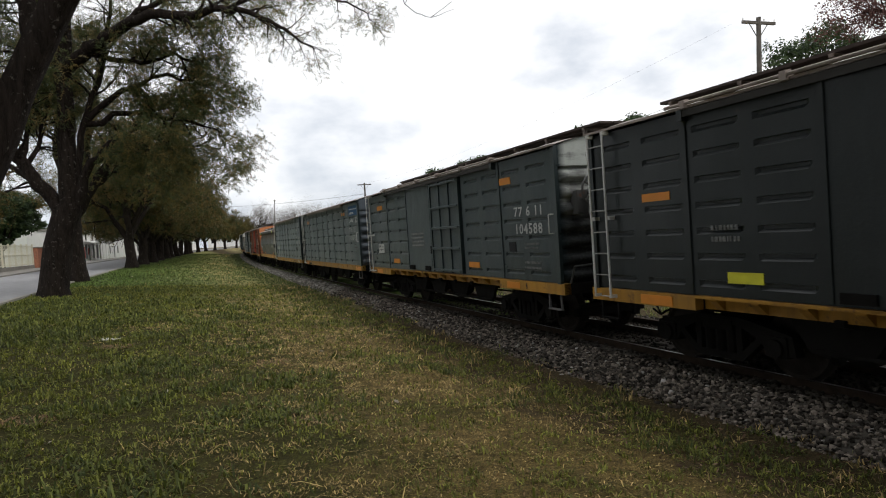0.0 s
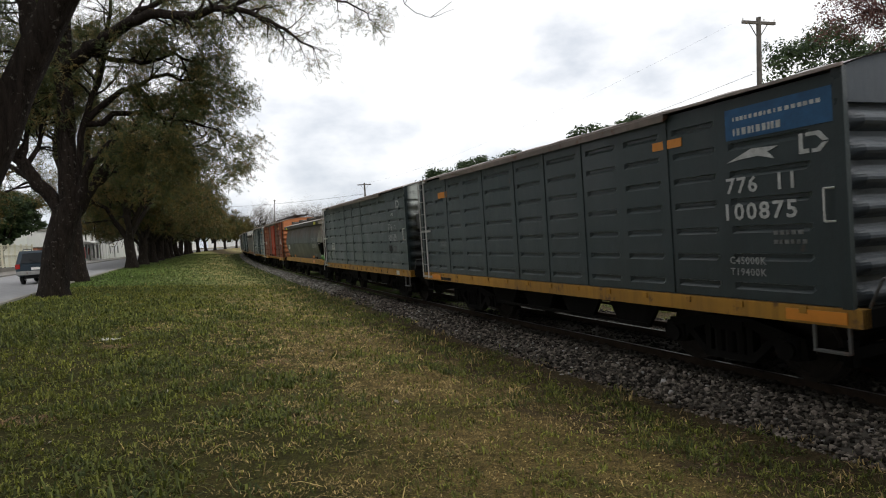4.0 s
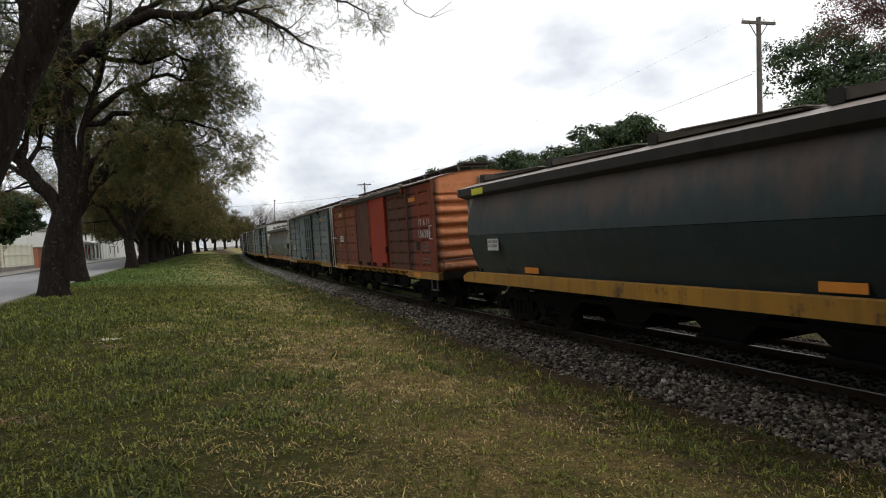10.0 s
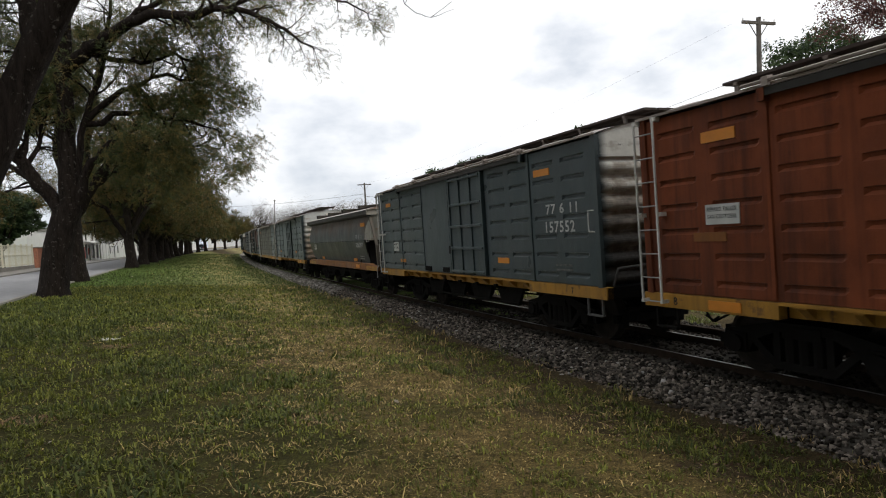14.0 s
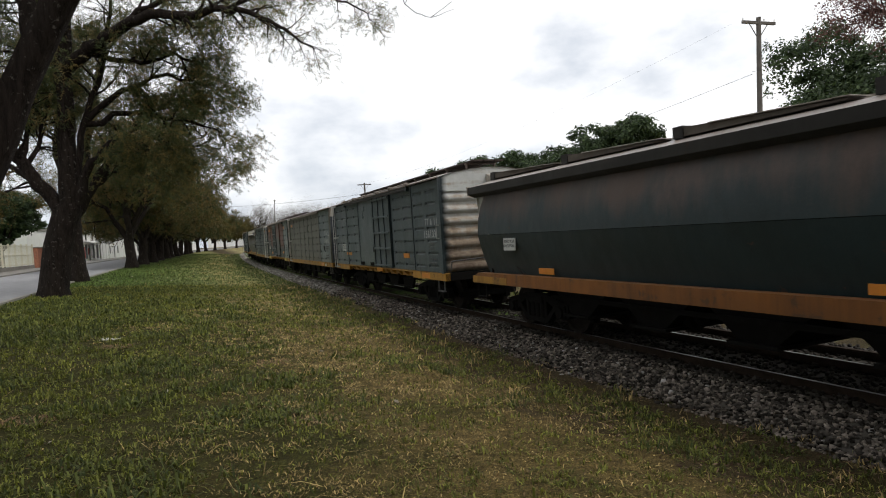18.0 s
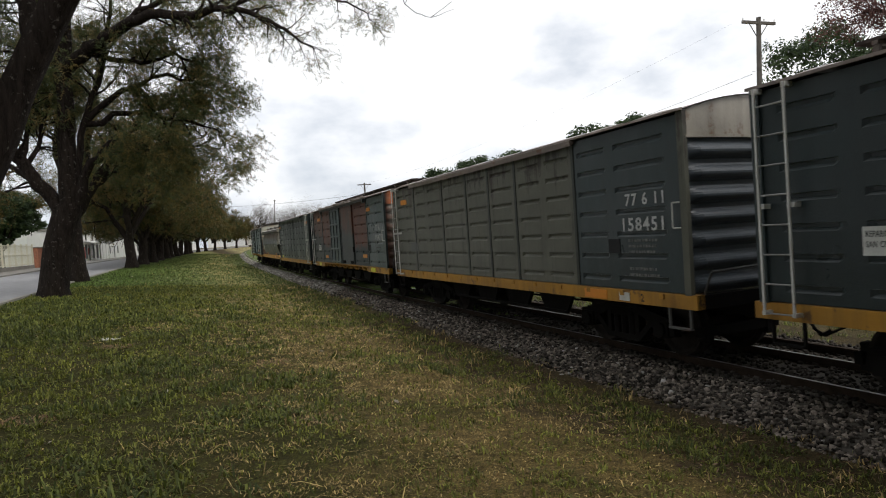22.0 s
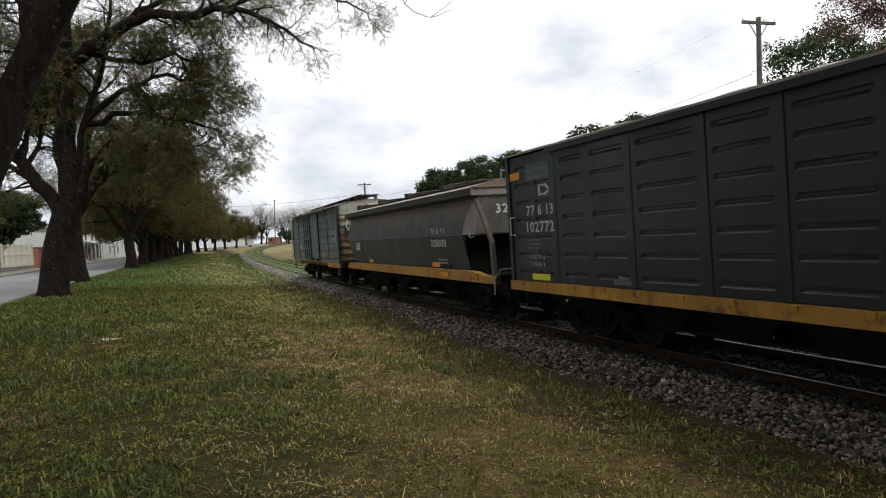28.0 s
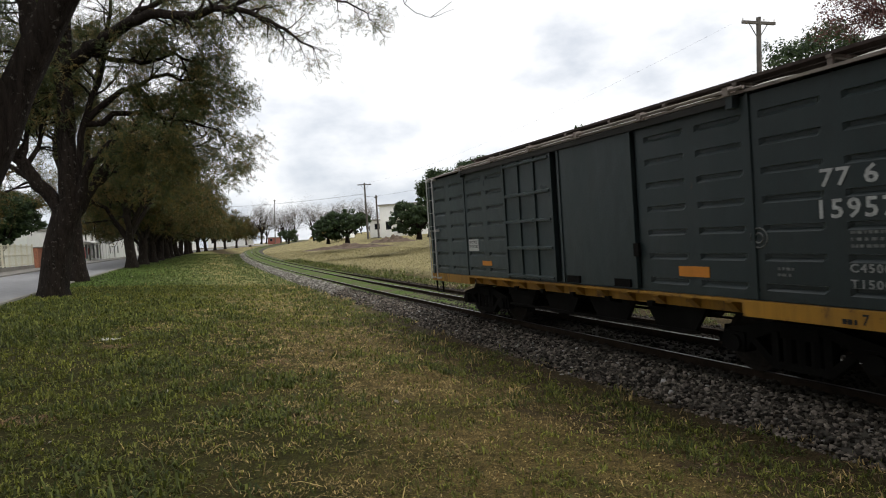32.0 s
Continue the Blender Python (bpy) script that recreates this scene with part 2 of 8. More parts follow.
def ground_material():
    """Mown grass: green by the trees, straw-dry on the open strip, bare and dusty near the ballast."""
    m, nt, b = nodes_of("grass_ground")
    v = coord(nt)
    uv = n_map(nt, v, rot=(0, 0, TURN))
    sep = nt.nodes.new("ShaderNodeSeparateXYZ")
    nt.links.new(uv, sep.inputs["Vector"])
    across = sep.outputs["X"]
    big = n_noise(nt, v, 0.16, 4)
    mid = n_noise(nt, v, 0.85, 6, 0.62)
    fine = n_noise(nt, v, 9.0, 6, 0.7)
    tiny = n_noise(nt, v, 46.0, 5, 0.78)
    green = n_mix(nt, n_range(nt, fine, 0.3, 0.7), (0.028, 0.026, 0.007), (0.104, 0.100, 0.024))
    dry = n_mix(nt, n_range(nt, fine, 0.3, 0.72), (0.085, 0.058, 0.020), (0.340, 0.250, 0.092))
    soil = n_mix(nt, fine, (0.026, 0.018, 0.011), (0.080, 0.056, 0.034))
    dryness = n_math(nt, "ADD", n_range(nt, across, -1.5, 2.2, -0.26, 0.10), n_math(nt, "ADD", n_math(nt, "MULTIPLY", mid, 0.8), n_math(nt, "MULTIPLY", big, 0.45)))
    c = n_mix(nt, n_range(nt, dryness, 0.54, 0.76), green, dry)
    bare = n_math(nt, "ADD", n_range(nt, across, 2.6, 4.4, 0.0, 0.36), mid)
    c = n_mix(nt, n_range(nt, bare, 0.66, 0.80, 0.0, 0.75), c, soil)
    c = n_mix(nt, n_range(nt, across, 10.0, 13.0, 0.0, 0.8), c, n_mix(nt, n_range(nt, mid, 0.3, 0.7), (0.40, 0.345, 0.16), (0.60, 0.52, 0.26)))
    # near-black specks: the shadow between tufts, put into the ground colour
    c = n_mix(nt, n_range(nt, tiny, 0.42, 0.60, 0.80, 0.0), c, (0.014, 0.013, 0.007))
    along = n_range(nt, sep.outputs["Y"], 14.0, 34.0, 0.0, 0.85)
    lush = n_mix(nt, n_range(nt, n_math(nt, "ADD", n_math(nt, "MULTIPLY", mid, 0.6), n_range(nt, across, -3.0, 3.5, 0.0, 0.5)), 0.38, 0.72), n_mix(nt, fine, (0.060, 0.122, 0.018), (0.150, 0.225, 0.044)), n_mix(nt, fine, (0.15, 0.165, 0.050), (0.36, 0.335, 0.130)))
    c = n_mix(nt, n_math(nt, "MULTIPLY", along, n_range(nt, across, 6.0, 8.0, 1.0, 0.0)), c, lush)
    nt.links.new(c, b.inputs["Base Color"])
    b.inputs["Roughness"].default_value = 0.95
    b.inputs["Specular IOR Level"].default_value = 0.1
    n_bump(nt, b, n_math(nt, "ADD", n_math(nt, "MULTIPLY", fine, 0.7), n_math(nt, "MULTIPLY", tiny, 0.5)), 0.8, 0.05)
    return m


def weed_material():
    """Short weeds, moss and bare cinders between the rails."""
    m, nt, b = nodes_of("weedy_soil")
    v = coord(nt)
    mid = n_noise(nt, v, 1.1, 7, 0.66)
    fine = n_noise(nt, v, 13.0, 6, 0.72)
    c = n_mix(nt, n_range(nt, fine, 0.3, 0.7), (0.028, 0.050, 0.010), (0.150, 0.225, 0.050))
    c = n_mix(nt, n_range(nt, mid, 0.44, 0.62), c, n_mix(nt, fine, (0.040, 0.036, 0.024), (0.20, 0.175, 0.115)))
    nt.links.new(c, b.inputs["Base Color"])
    b.inputs["Roughness"].default_value = 0.95
    b.inputs["Specular IOR Level"].default_value = 0.08
    n_bump(nt, b, fine, 0.9, 0.05)
    return m


def stone_material(name, lo, hi):
    m, nt, b = nodes_of(name)
    isl = nt.nodes.new("ShaderNodeNewGeometry").outputs["Random Per Island"]
    v = coord(nt)
    c = n_mix(nt, n_math(nt, "POWER", isl, 1.9), lo, hi)
    c = n_mix(nt, n_range(nt, n_noise(nt, v, 30, 5), 0.35, 0.7, 0, 0.4), c, shade(lo, 0.6))
    nt.links.new(c, b.inputs["Base Color"])
    b.inputs["Roughness"].default_value = 0.9
    b.inputs["Specular IOR Level"].default_value = 0.08
    n_bump(nt, b, n_noise(nt, v, 60, 5), 0.5, 0.01)
    return m


TH = radians(-22.937)                      # the track's heading, from north
TURN = TH
M = {}
M["ground"] = ground_material()
M["ballast"] = stone_material("ballast_bed", (0.060, 0.054, 0.046), (0.190, 0.172, 0.150))
M["stone"] = stone_material("crushed_stone", (0.021, 0.018, 0.0155), (0.330, 0.285, 0.240))
M["dark_stone"] = stone_material("sooty_shaded_stone", (0.026, 0.023, 0.020), (0.110, 0.098, 0.084))
M["pale_stone"] = stone_material("pale_stone", (0.30, 0.29, 0.27), (0.5, 0.48, 0.45))
M["sleeper"] = plain("old_sleeper_wood", (0.03, 0.024, 0.019), 0.95, var=0.5, scale=4)
M["rail"] = plain("rusty_rail_web", (0.034, 0.025, 0.019), 0.95, var=0.4, scale=8, spec=0.05)
M["rail_top"] = plain("worn_rail_head", (0.24, 0.23, 0.22), 0.38, 0.9, var=0.2, scale=5, bump=0.05)
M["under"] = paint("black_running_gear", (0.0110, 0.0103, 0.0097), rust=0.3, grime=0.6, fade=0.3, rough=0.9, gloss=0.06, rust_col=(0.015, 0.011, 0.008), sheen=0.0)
M["wheel"] = plain("dark_cast_wheel", (0.026, 0.022, 0.019), 0.85, 0.0, var=0.35, scale=9, spec=0.12)
M["yellow"] = paint("yellow_sill_paint", (0.37, 0.185, 0.018), rust=0.46, grime=0.75, fade=0.25, rough=0.65, rust_col=(0.09, 0.045, 0.02))
M["yellow_b"] = paint("orange_yellow_sill_paint", (0.23, 0.085, 0.013), rust=0.5, grime=0.8, fade=0.25, rough=0.65, rust_col=(0.09, 0.045, 0.02))
M["orange"] = plain("orange_reflector", (0.62, 0.23, 0.025), 0.4, var=0.12)
M["lime"] = plain("yellow_reflector", (0.62, 0.60, 0.04), 0.4, var=0.1)
M["white"] = paint("chalky_white_paint", (0.62, 0.62, 0.59), rust=0.25, grime=0.45, fade=0.2)
M["letter"] = plain("white_stencil_paint", (0.46, 0.47, 0.46), 0.8, var=0.4, scale=14)
M["bright_letter"] = plain("fresh_white_stencil_paint", (0.82, 0.82, 0.79), 0.7, var=0.12, scale=14)
M["letter_dim"] = plain("worn_stencil_paint", (0.27, 0.28, 0.275), 0.85, var=0.5, scale=16)
M["faint"] = plain("faint_worn_stencil", (0.15, 0.155, 0.15), 0.85, var=0.6, scale=18)
M["eave"] = paint("pale_pinkish_eave", (0.30, 0.255, 0.23), rust=0.35, grime=0.5, rough=0.7, gloss=0.15)
M["black"] = plain("black_stencil_paint", (0.02, 0.02, 0.02), 0.8)
M["paper"] = plain("white_placard", (0.56, 0.57, 0.54), 0.7, var=0.18, scale=7)
M["steel"] = paint("grey_galvanised_steel", (0.30, 0.30, 0.29), rust=0.3, grime=0.4, rough=0.5)
M["dull_steel"] = paint("dull_dark_steel", (0.085, 0.085, 0.083), rust=0.4, grime=0.5, rough=0.6)
M["dark"] = paint("bottle_black_paint", (0.0028, 0.0066, 0.0074), rust=0.06, grime=0.5, fade=0.30, sheen=0.11)
M["dark_b"] = paint("charcoal_green_paint", (0.0086, 0.0188, 0.0205), rust=0.08, grime=0.55, fade=0.30, sheen=0.30)
M["slate"] = paint("slate_blue_paint", (0.0160, 0.0298, 0.0335), rust=0.15, grime=0.55, fade=0.25, sheen=0.28)
M["olive"] = flaked_paint("faded_olive_grey_paint", (0.100, 0.102, 0.080), (0.042, 0.035, 0.028), 0.9, 3.2, -0.03, 0.5)
M["olive_dark"] = paint("sooty_olive_paint", (0.040, 0.046, 0.040), rust=0.3, grime=0.8, fade=0.3, gloss=0.25, streak=0.9, rust_col=(0.03, 0.028, 0.022))
M["brown"] = paint("red_brown_oxide_paint", (0.185, 0.050, 0.0195), rust=0.18, grime=0.7, fade=0.35, gloss=0.15, rough=0.58, streak=0.9, rust_col=(0.05, 0.024, 0.016))
M["brown_dark"] = paint("sooty_brown_paint", (0.100, 0.032, 0.016), rust=0.22, grime=0.7, fade=0.3, gloss=0.15, rough=0.6, streak=0.9, rust_col=(0.035, 0.020, 0.014))
M["red_brown"] = paint("crimson_brown_paint", (0.180, 0.038, 0.017), rust=0.10, grime=0.55, fade=0.25, gloss=0.15, rough=0.58, streak=0.6, rust_col=(0.05, 0.026, 0.018), bands=((3.46, 0.17), (5.20, 0.15)))
M["redlead"] = paint("red_lead_paint", (0.31, 0.043, 0.019), rust=0.04, grime=0.35, fade=0.14, gloss=0.1, rough=0.7, streak=0.6)
M["orange_end"] = end_paint("faded_orange_paint", (0.56, 0.215, 0.095), (0.34, 0.135, 0.065), (0.055, 0.038, 0.028), (0.030, 0.021, 0.017), 0.13, -0.01)
M["patchy"] = flaked_paint("slate_paint_with_rust_patches", (0.030, 0.038, 0.036), (0.090, 0.031, 0.018), 1.5, 2.2, 0.0, 0.65)
M["silver_end"] = end_paint("peeling_white_end_paint", (0.52, 0.53, 0.51), (0.27, 0.205, 0.14), (0.075, 0.048, 0.033), (0.020, 0.030, 0.034), 0.17)
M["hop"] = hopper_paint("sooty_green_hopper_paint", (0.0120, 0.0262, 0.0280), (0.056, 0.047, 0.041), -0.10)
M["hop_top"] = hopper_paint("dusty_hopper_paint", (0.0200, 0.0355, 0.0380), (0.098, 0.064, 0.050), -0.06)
M["hop_rail"] = paint("sooty_hopper_rail", (0.040, 0.038, 0.035), rust=0.3, grime=0.5, fade=0.3, gloss=0.15, rough=0.65, rust_col=(0.055, 0.036, 0.026))
M["dust"] = paint("cement_dusted_sheet", (0.36, 0.33, 0.28), rust=0.45, grime=0.45, fade=0.3, rust_col=(0.17, 0.10, 0.06))
M["end_dust"] = paint("whitened_end_sheet", (0.37, 0.36, 0.315), rust=0.4, grime=0.45, fade=0.2, gloss=0.2, rough=0.7, rust_col=(0.22, 0.12, 0.06))
M["roof"] = paint("rusty_roof_sheet", (0.17, 0.135, 0.115), rust=0.5, grime=0.5)
M["hatch"] = paint("dusty_brown_hatch", (0.115, 0.100, 0.082), rust=0.4, grime=0.5, fade=0.3, gloss=0.15, rough=0.75, rust_col=(0.09, 0.055, 0.035))
M["rusty_arch"] = paint("rusted_roof_end", (0.23, 0.165, 0.115), rust=0.5, grime=0.4, fade=0.3, gloss=0.15, rough=0.75)
M["plank"] = plain("weathered_roof_board", (0.055, 0.042, 0.036), 0.95, var=0.4, scale=5)
M["twig_leaf"] = leafy("reddish_dry_leaves", (0.060, 0.026, 0.024), (0.20, 0.10, 0.085))
M["bark"] = bark_material("furrowed_bark", (0.021, 0.016, 0.013))
M["leaf_row"] = leafy("street_tree_leaves", (0.026, 0.038, 0.010), (0.150, 0.160, 0.044), (0.170, 0.105, 0.032), 0.06)
M["leaf_far"] = leafy("evergreen_leaves", (0.018, 0.034, 0.013), (0.085, 0.125, 0.046))
M["leaf_near"] = leafy("overhead_leaves", (0.034, 0.050, 0.016), (0.175, 0.195, 0.062), (0.19, 0.13, 0.04), 0.03)
M["blade"] = leafy("grass_blades", (0.026, 0.034, 0.005), (0.35, 0.365, 0.070))
# darker copy of the blade colour for far grass, its shade painted in
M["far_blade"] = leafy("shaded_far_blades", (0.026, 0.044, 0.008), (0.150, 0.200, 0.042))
M["coarse"] = leafy("coarse_green_blades", (0.020, 0.032, 0.006), (0.235, 0.265, 0.056))
M["straw"] = leafy("straw_blades", (0.100, 0.062, 0.021), (0.85, 0.62, 0.27))
M["thatch"] = leafy("reddish_cut_straw", (0.10, 0.055, 0.028), (0.52, 0.34, 0.19))
M["asphalt"] = plain("asphalt", (0.24, 0.24, 0.245), 0.9, var=0.15, scale=2)
M["concrete"] = plain("pale_concrete", (0.25, 0.235, 0.21), 0.9, var=0.2, scale=1.5)
M["cream"] = plain("cream_fence_paint", (0.70, 0.66, 0.53), 0.6, var=0.1)
M["brick"] = plain("orange_brick", (0.36, 0.155, 0.095), 0.9, var=0.45, scale=8)
M["wall_white"] = plain("whitewashed_wall", (0.84, 0.84, 0.82), 0.8, var=0.08, scale=1)
M["wall_grey"] = plain("grey_plaster_wall", (0.34, 0.34, 0.33), 0.85, var=0.15, scale=1)
M["wall_red"] = plain("red_painted_wall", (0.22, 0.075, 0.055), 0.8, var=0.2)
M["pole"] = plain("weathered_pole_wood", (0.105, 0.095, 0.085), 0.9, var=0.3, scale=4)
M["glass"] = plain("dark_window_glass", (0.012, 0.015, 0.018), 0.15, var=0.1, bump=0.0, spec=0.25)
M["suv"] = plain("dark_blue_grey_car_paint", (0.026, 0.044, 0.062), 0.3, 0.2, var=0.06, bump=0.02, spec=0.6)
M["tyre"] = plain("tyre_rubber", (0.02, 0.02, 0.02), 0.85)
M["chrome"] = plain("alloy_wheel", (0.5, 0.5, 0.5), 0.3, 0.8)
M["tail"] = plain("red_tail_lamp", (0.45, 0.02, 0.015), 0.25)
M["green_bag"] = plain("green_plastic_sack", (0.085, 0.23, 0.040), 0.35, var=0.9, scale=11, bump=0.9)
M["digger"] = plain("yellow_machine_paint", (0.32, 0.20, 0.05), 0.7, var=0.3)
M["debris"] = plain("broken_earth", (0.125, 0.092, 0.068), 0.95, var=0.6, scale=3, bump=0.9)
M["grey_end"] = paint("slate_grey_end_paint", (0.055, 0.068, 0.082), rust=0.1, grime=0.5, fade=0.25, gloss=0.4, rough=0.42)
M["dark_end"] = paint("dull_dark_end_paint", (0.011, 0.016, 0.018), rust=0.15, grime=0.4, fade=0.25, gloss=0.10, rough=0.75)
M["rust_end"] = end_paint("grey_sooty_end_paint", (0.40, 0.38, 0.35), (0.15, 0.10, 0.075), (0.034, 0.029, 0.027), (0.075, 0.034, 0.024), 0.22, 0.05)
M["rust_top"] = end_paint("rusted_through_end_paint", (0.48, 0.17, 0.075), (0.52, 0.36, 0.27), (0.19, 0.062, 0.032), (0.060, 0.030, 0.022), 0.0, -0.02)
# pale peeling paint that turns near-black towards the sill
M["dark_below_end"] = end_paint("peeling_end_paint_dark_below", (0.50, 0.50, 0.46), (0.17, 0.145, 0.115), (0.022, 0.021, 0.020), (0.020, 0.030, 0.034), 0.34)
M["fade_end"] = end_paint("pale_end_paint_blackened_below", (0.46, 0.49, 0.46), (0.105, 0.108, 0.104), (0.010, 0.012, 0.013), (0.016, 0.026, 0.029), 0.46, -0.01)
M["brace"] = paint("dusty_brown_brace", (0.115, 0.100, 0.080), rust=0.4, grime=0.5, fade=0.3, gloss=0.15, rough=0.7)
M["brown_end"] = end_paint("rust_washed_end_paint", (0.40, 0.40, 0.34), (0.24, 0.155, 0.095), (0.070, 0.040, 0.026), (0.020, 0.030, 0.034), 0.16, 0.03)
M["blue"] = plain("blue_logo_panel", (0.02, 0.09, 0.20), 0.6, var=0.3)
M["patch"] = plain("repainted_patch", (0.075, 0.095, 0.095), 0.7)
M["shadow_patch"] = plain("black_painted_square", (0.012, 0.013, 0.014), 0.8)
M["rust_panel"] = flaked_paint("rust_red_primer_panel", (0.016, 0.029, 0.031), (0.098, 0.031, 0.018), 1.25, 1.75, 0.05, 0.35)
M["weeds"] = weed_material()
M["dull_placard"] = plain("dull_grey_placard", (0.13, 0.135, 0.13), 0.8, var=0.3)

# ---------------------------------------------------------------- mesh helpers
def box(bm, x0, x1, y0, y1, z0, z1):
    v = [bm.verts.new((x, y, z)) for z in (z0, z1) for y in (y0, y1) for x in (x0, x1)]
    for f in ((0, 2, 3, 1), (4, 5, 7, 6), (0, 1, 5, 4), (2, 6, 7, 3), (0, 4, 6, 2), (1, 3, 7, 5)):
        bm.faces.new([v[i] for i in f])


def prism(bm, outline, axis, a, b):
    """A closed outline in two axes, drawn out along the third from a to b."""
    def at(p, k):
        return {"x": (k, p[0], p[1]), "y": (p[0], k, p[1]), "z": (p[0], p[1], k)}[axis]
    lo = [bm.verts.new(at(p, a)) for p in outline]
    hi = [bm.verts.new(at(p, b)) for p in outline]
    n = len(outline)
    bm.faces.new(lo[::-1])
    bm.faces.new(hi)
    for i in range(n):
        bm.faces.new((lo[i], lo[(i + 1) % n], hi[(i + 1) % n], hi[i]))


def rod(bm, p, q, r, n=6, r2=None):
    p, q = Vector(p), Vector(q)
    d = (q - p).normalized()
    a = d.orthogonal().normalized()
    b = d.cross(a)
    r2 = r if r2 is None else r2
    lo = [bm.verts.new(p + (a * math.cos(t) + b * math.sin(t)) * r) for t in (2 * math.pi * i / n for i in range(n))]
    hi = [bm.verts.new(q + (a * math.cos(t) + b * math.sin(t)) * r2) for t in (2 * math.pi * i / n for i in range(n))]
    for i in range(n):
        bm.faces.new((lo[i], lo[(i + 1) % n], hi[(i + 1) % n], hi[i]))
    bm.faces.new(lo[::-1])
    bm.faces.new(hi)


def pipe(bm, pts, r, n=6):
    for p, q in zip(pts, pts[1:]):
        rod(bm, p, q, r, n)


def ring(bm, c, axis, r, tube, n=18, m=6):
    """A torus round c; axis is 'x' or 'y'."""
    vs = []
    for i in range(n):
        t = 2 * math.pi * i / n
        row = []
        for j in range(m):
            s = 2 * math.pi * j / m
            rr, h = r + tube * math.cos(s), tube * math.sin(s)
            a, b = rr * math.cos(t), rr * math.sin(t)
            row.append(bm.verts.new((c[0] + h, c[1] + a, c[2] + b) if axis == "x" else (c[0] + a, c[1] + h, c[2] + b)))
        vs.append(row)
    for i in range(n):
        for j in range(m):
            bm.faces.new((vs[i][j], vs[(i + 1) % n][j], vs[(i + 1) % n][(j + 1) % m], vs[i][(j + 1) % m]))


def sheet(bm, us, vs, place):
    """A grid surface: place(u, v) gives each point."""
    g = [[bm.verts.new(place(u, v)) for u in us] for v in vs]
    for j in range(len(vs) - 1):
        for i in range(len(us) - 1):
            bm.faces.new((g[j][i], g[j][i + 1], g[j + 1][i + 1], g[j + 1][i]))


def mesh_of(name, bm, material, smooth=False):
    bmesh.ops.recalc_face_normals(bm, faces=bm.faces)
    me = bpy.data.meshes.new(name)
    bm.to_mesh(me)
    bm.free()
    me.materials.append(material)
    if smooth:
        for p in me.polygons:
            p.use_smooth = True
    return me


def part(name, bm, material, parent=None, label="", smooth=False):
    ob = new(name, mesh_of(name, bm, material, smooth))
    ob.parent = parent
    if label:
        tagged(ob, label)
    return ob


def piece(name, me, parent, m=None, label=""):
    """An object of its own on a shared mesh."""
    ob = new(name, me)
    ob.parent = parent
    if m is not None:
        ob.matrix_basis = m
    if label:
        tagged(ob, label)
    return ob


def raw_mesh(name, verts, faces, material, smooth=False):
    """A big mesh from arrays: verts n x 3, faces m x 3 or m x 4."""
    verts, faces = np.asarray(verts, np.float32), np.asarray(faces, np.int32)
    k = faces.shape[1]
    me = bpy.data.meshes.new(name)
    me.vertices.add(len(verts))
    me.vertices.foreach_set("co", verts.ravel())
    me.loops.add(faces.size)
    me.loops.foreach_set("vertex_index", faces.ravel())
    me.polygons.add(len(faces))
    me.polygons.foreach_set("loop_start", np.arange(0, faces.size, k, dtype=np.int32))
    me.polygons.foreach_set("loop_total", np.full(len(faces), k, np.int32))
    if smooth:
        me.polygons.foreach_set("use_smooth", np.ones(len(faces), bool))
    me.materials.append(material)
    me.update(calc_edges=True)
    me.validate()
    return me


# ---------------------------------------------------------------- the line and the lie of the land
AWAY = Vector((math.sin(TH), math.cos(TH), 0))       # along the track, away from the eye
RIGHT = Vector((math.cos(TH), -math.sin(TH), 0))     # across it, to the far side
RAIL_P, CENTRE = 6.2, 6.735                          # near rail and middle of the metre gauge, from the eye
arc_a = np.arange(-160.0, 420.0, 0.5)
arc_h = np.where(arc_a < 5, 0, np.where(arc_a < 120, (arc_a - 5) / 1184.0, 115 / 1184.0 + (np.minimum(arc_a, 260) - 120) / 400.0))
arc_s = np.concatenate(([0], np.cumsum(0.5 * np.cos(arc_h[:-1]))))
arc_p = np.concatenate(([0], np.cumsum(0.5 * np.sin(arc_h[:-1]))))
arc_s -= np.interp(0, arc_a, arc_s)
arc_p += CENTRE - np.interp(0, arc_a, arc_p)


def rail_height(s):
    return 4.4e-5 * np.clip(s, 0, 260) ** 2


def on_track(a, off=0.0, z=0.0):
    """A point at arc length a, off metres to the far side of the middle line, z above the rails; and the heading there."""
    s, p, h = np.interp(a, arc_a, arc_s), np.interp(a, arc_a, arc_p), float(np.interp(a, arc_a, arc_h))
    along = AWAY * math.cos(h) + RIGHT * math.sin(h)
    across = RIGHT * math.cos(h) - AWAY * math.sin(h)
    q = AWAY * float(s) + RIGHT * float(p) + across * off
    q.z = float(rail_height(s)) + z
    return q, along


def near_rail(s):
    return np.interp(s, arc_s, arc_p) - 0.535


LEFT_U = [-0.2, 1.9, 4.0, 6.2, 9.7, 11.0, 18.6, 20.0, 40.0, 300.0]
LEFT_Z = [-0.30, -0.24, -0.03, 0.20, 0.42, 0.47, 0.50, 0.60, 0.8, 1.2]
RIGHT_V = [0.0, 2.0, 3.4, 12.0, 15.0, 20.0, 30.0, 300.0]
RIGHT_Z = [-0.30, -0.28, -0.32, 0.05, 0.35, 1.35, 1.55, 1.9]


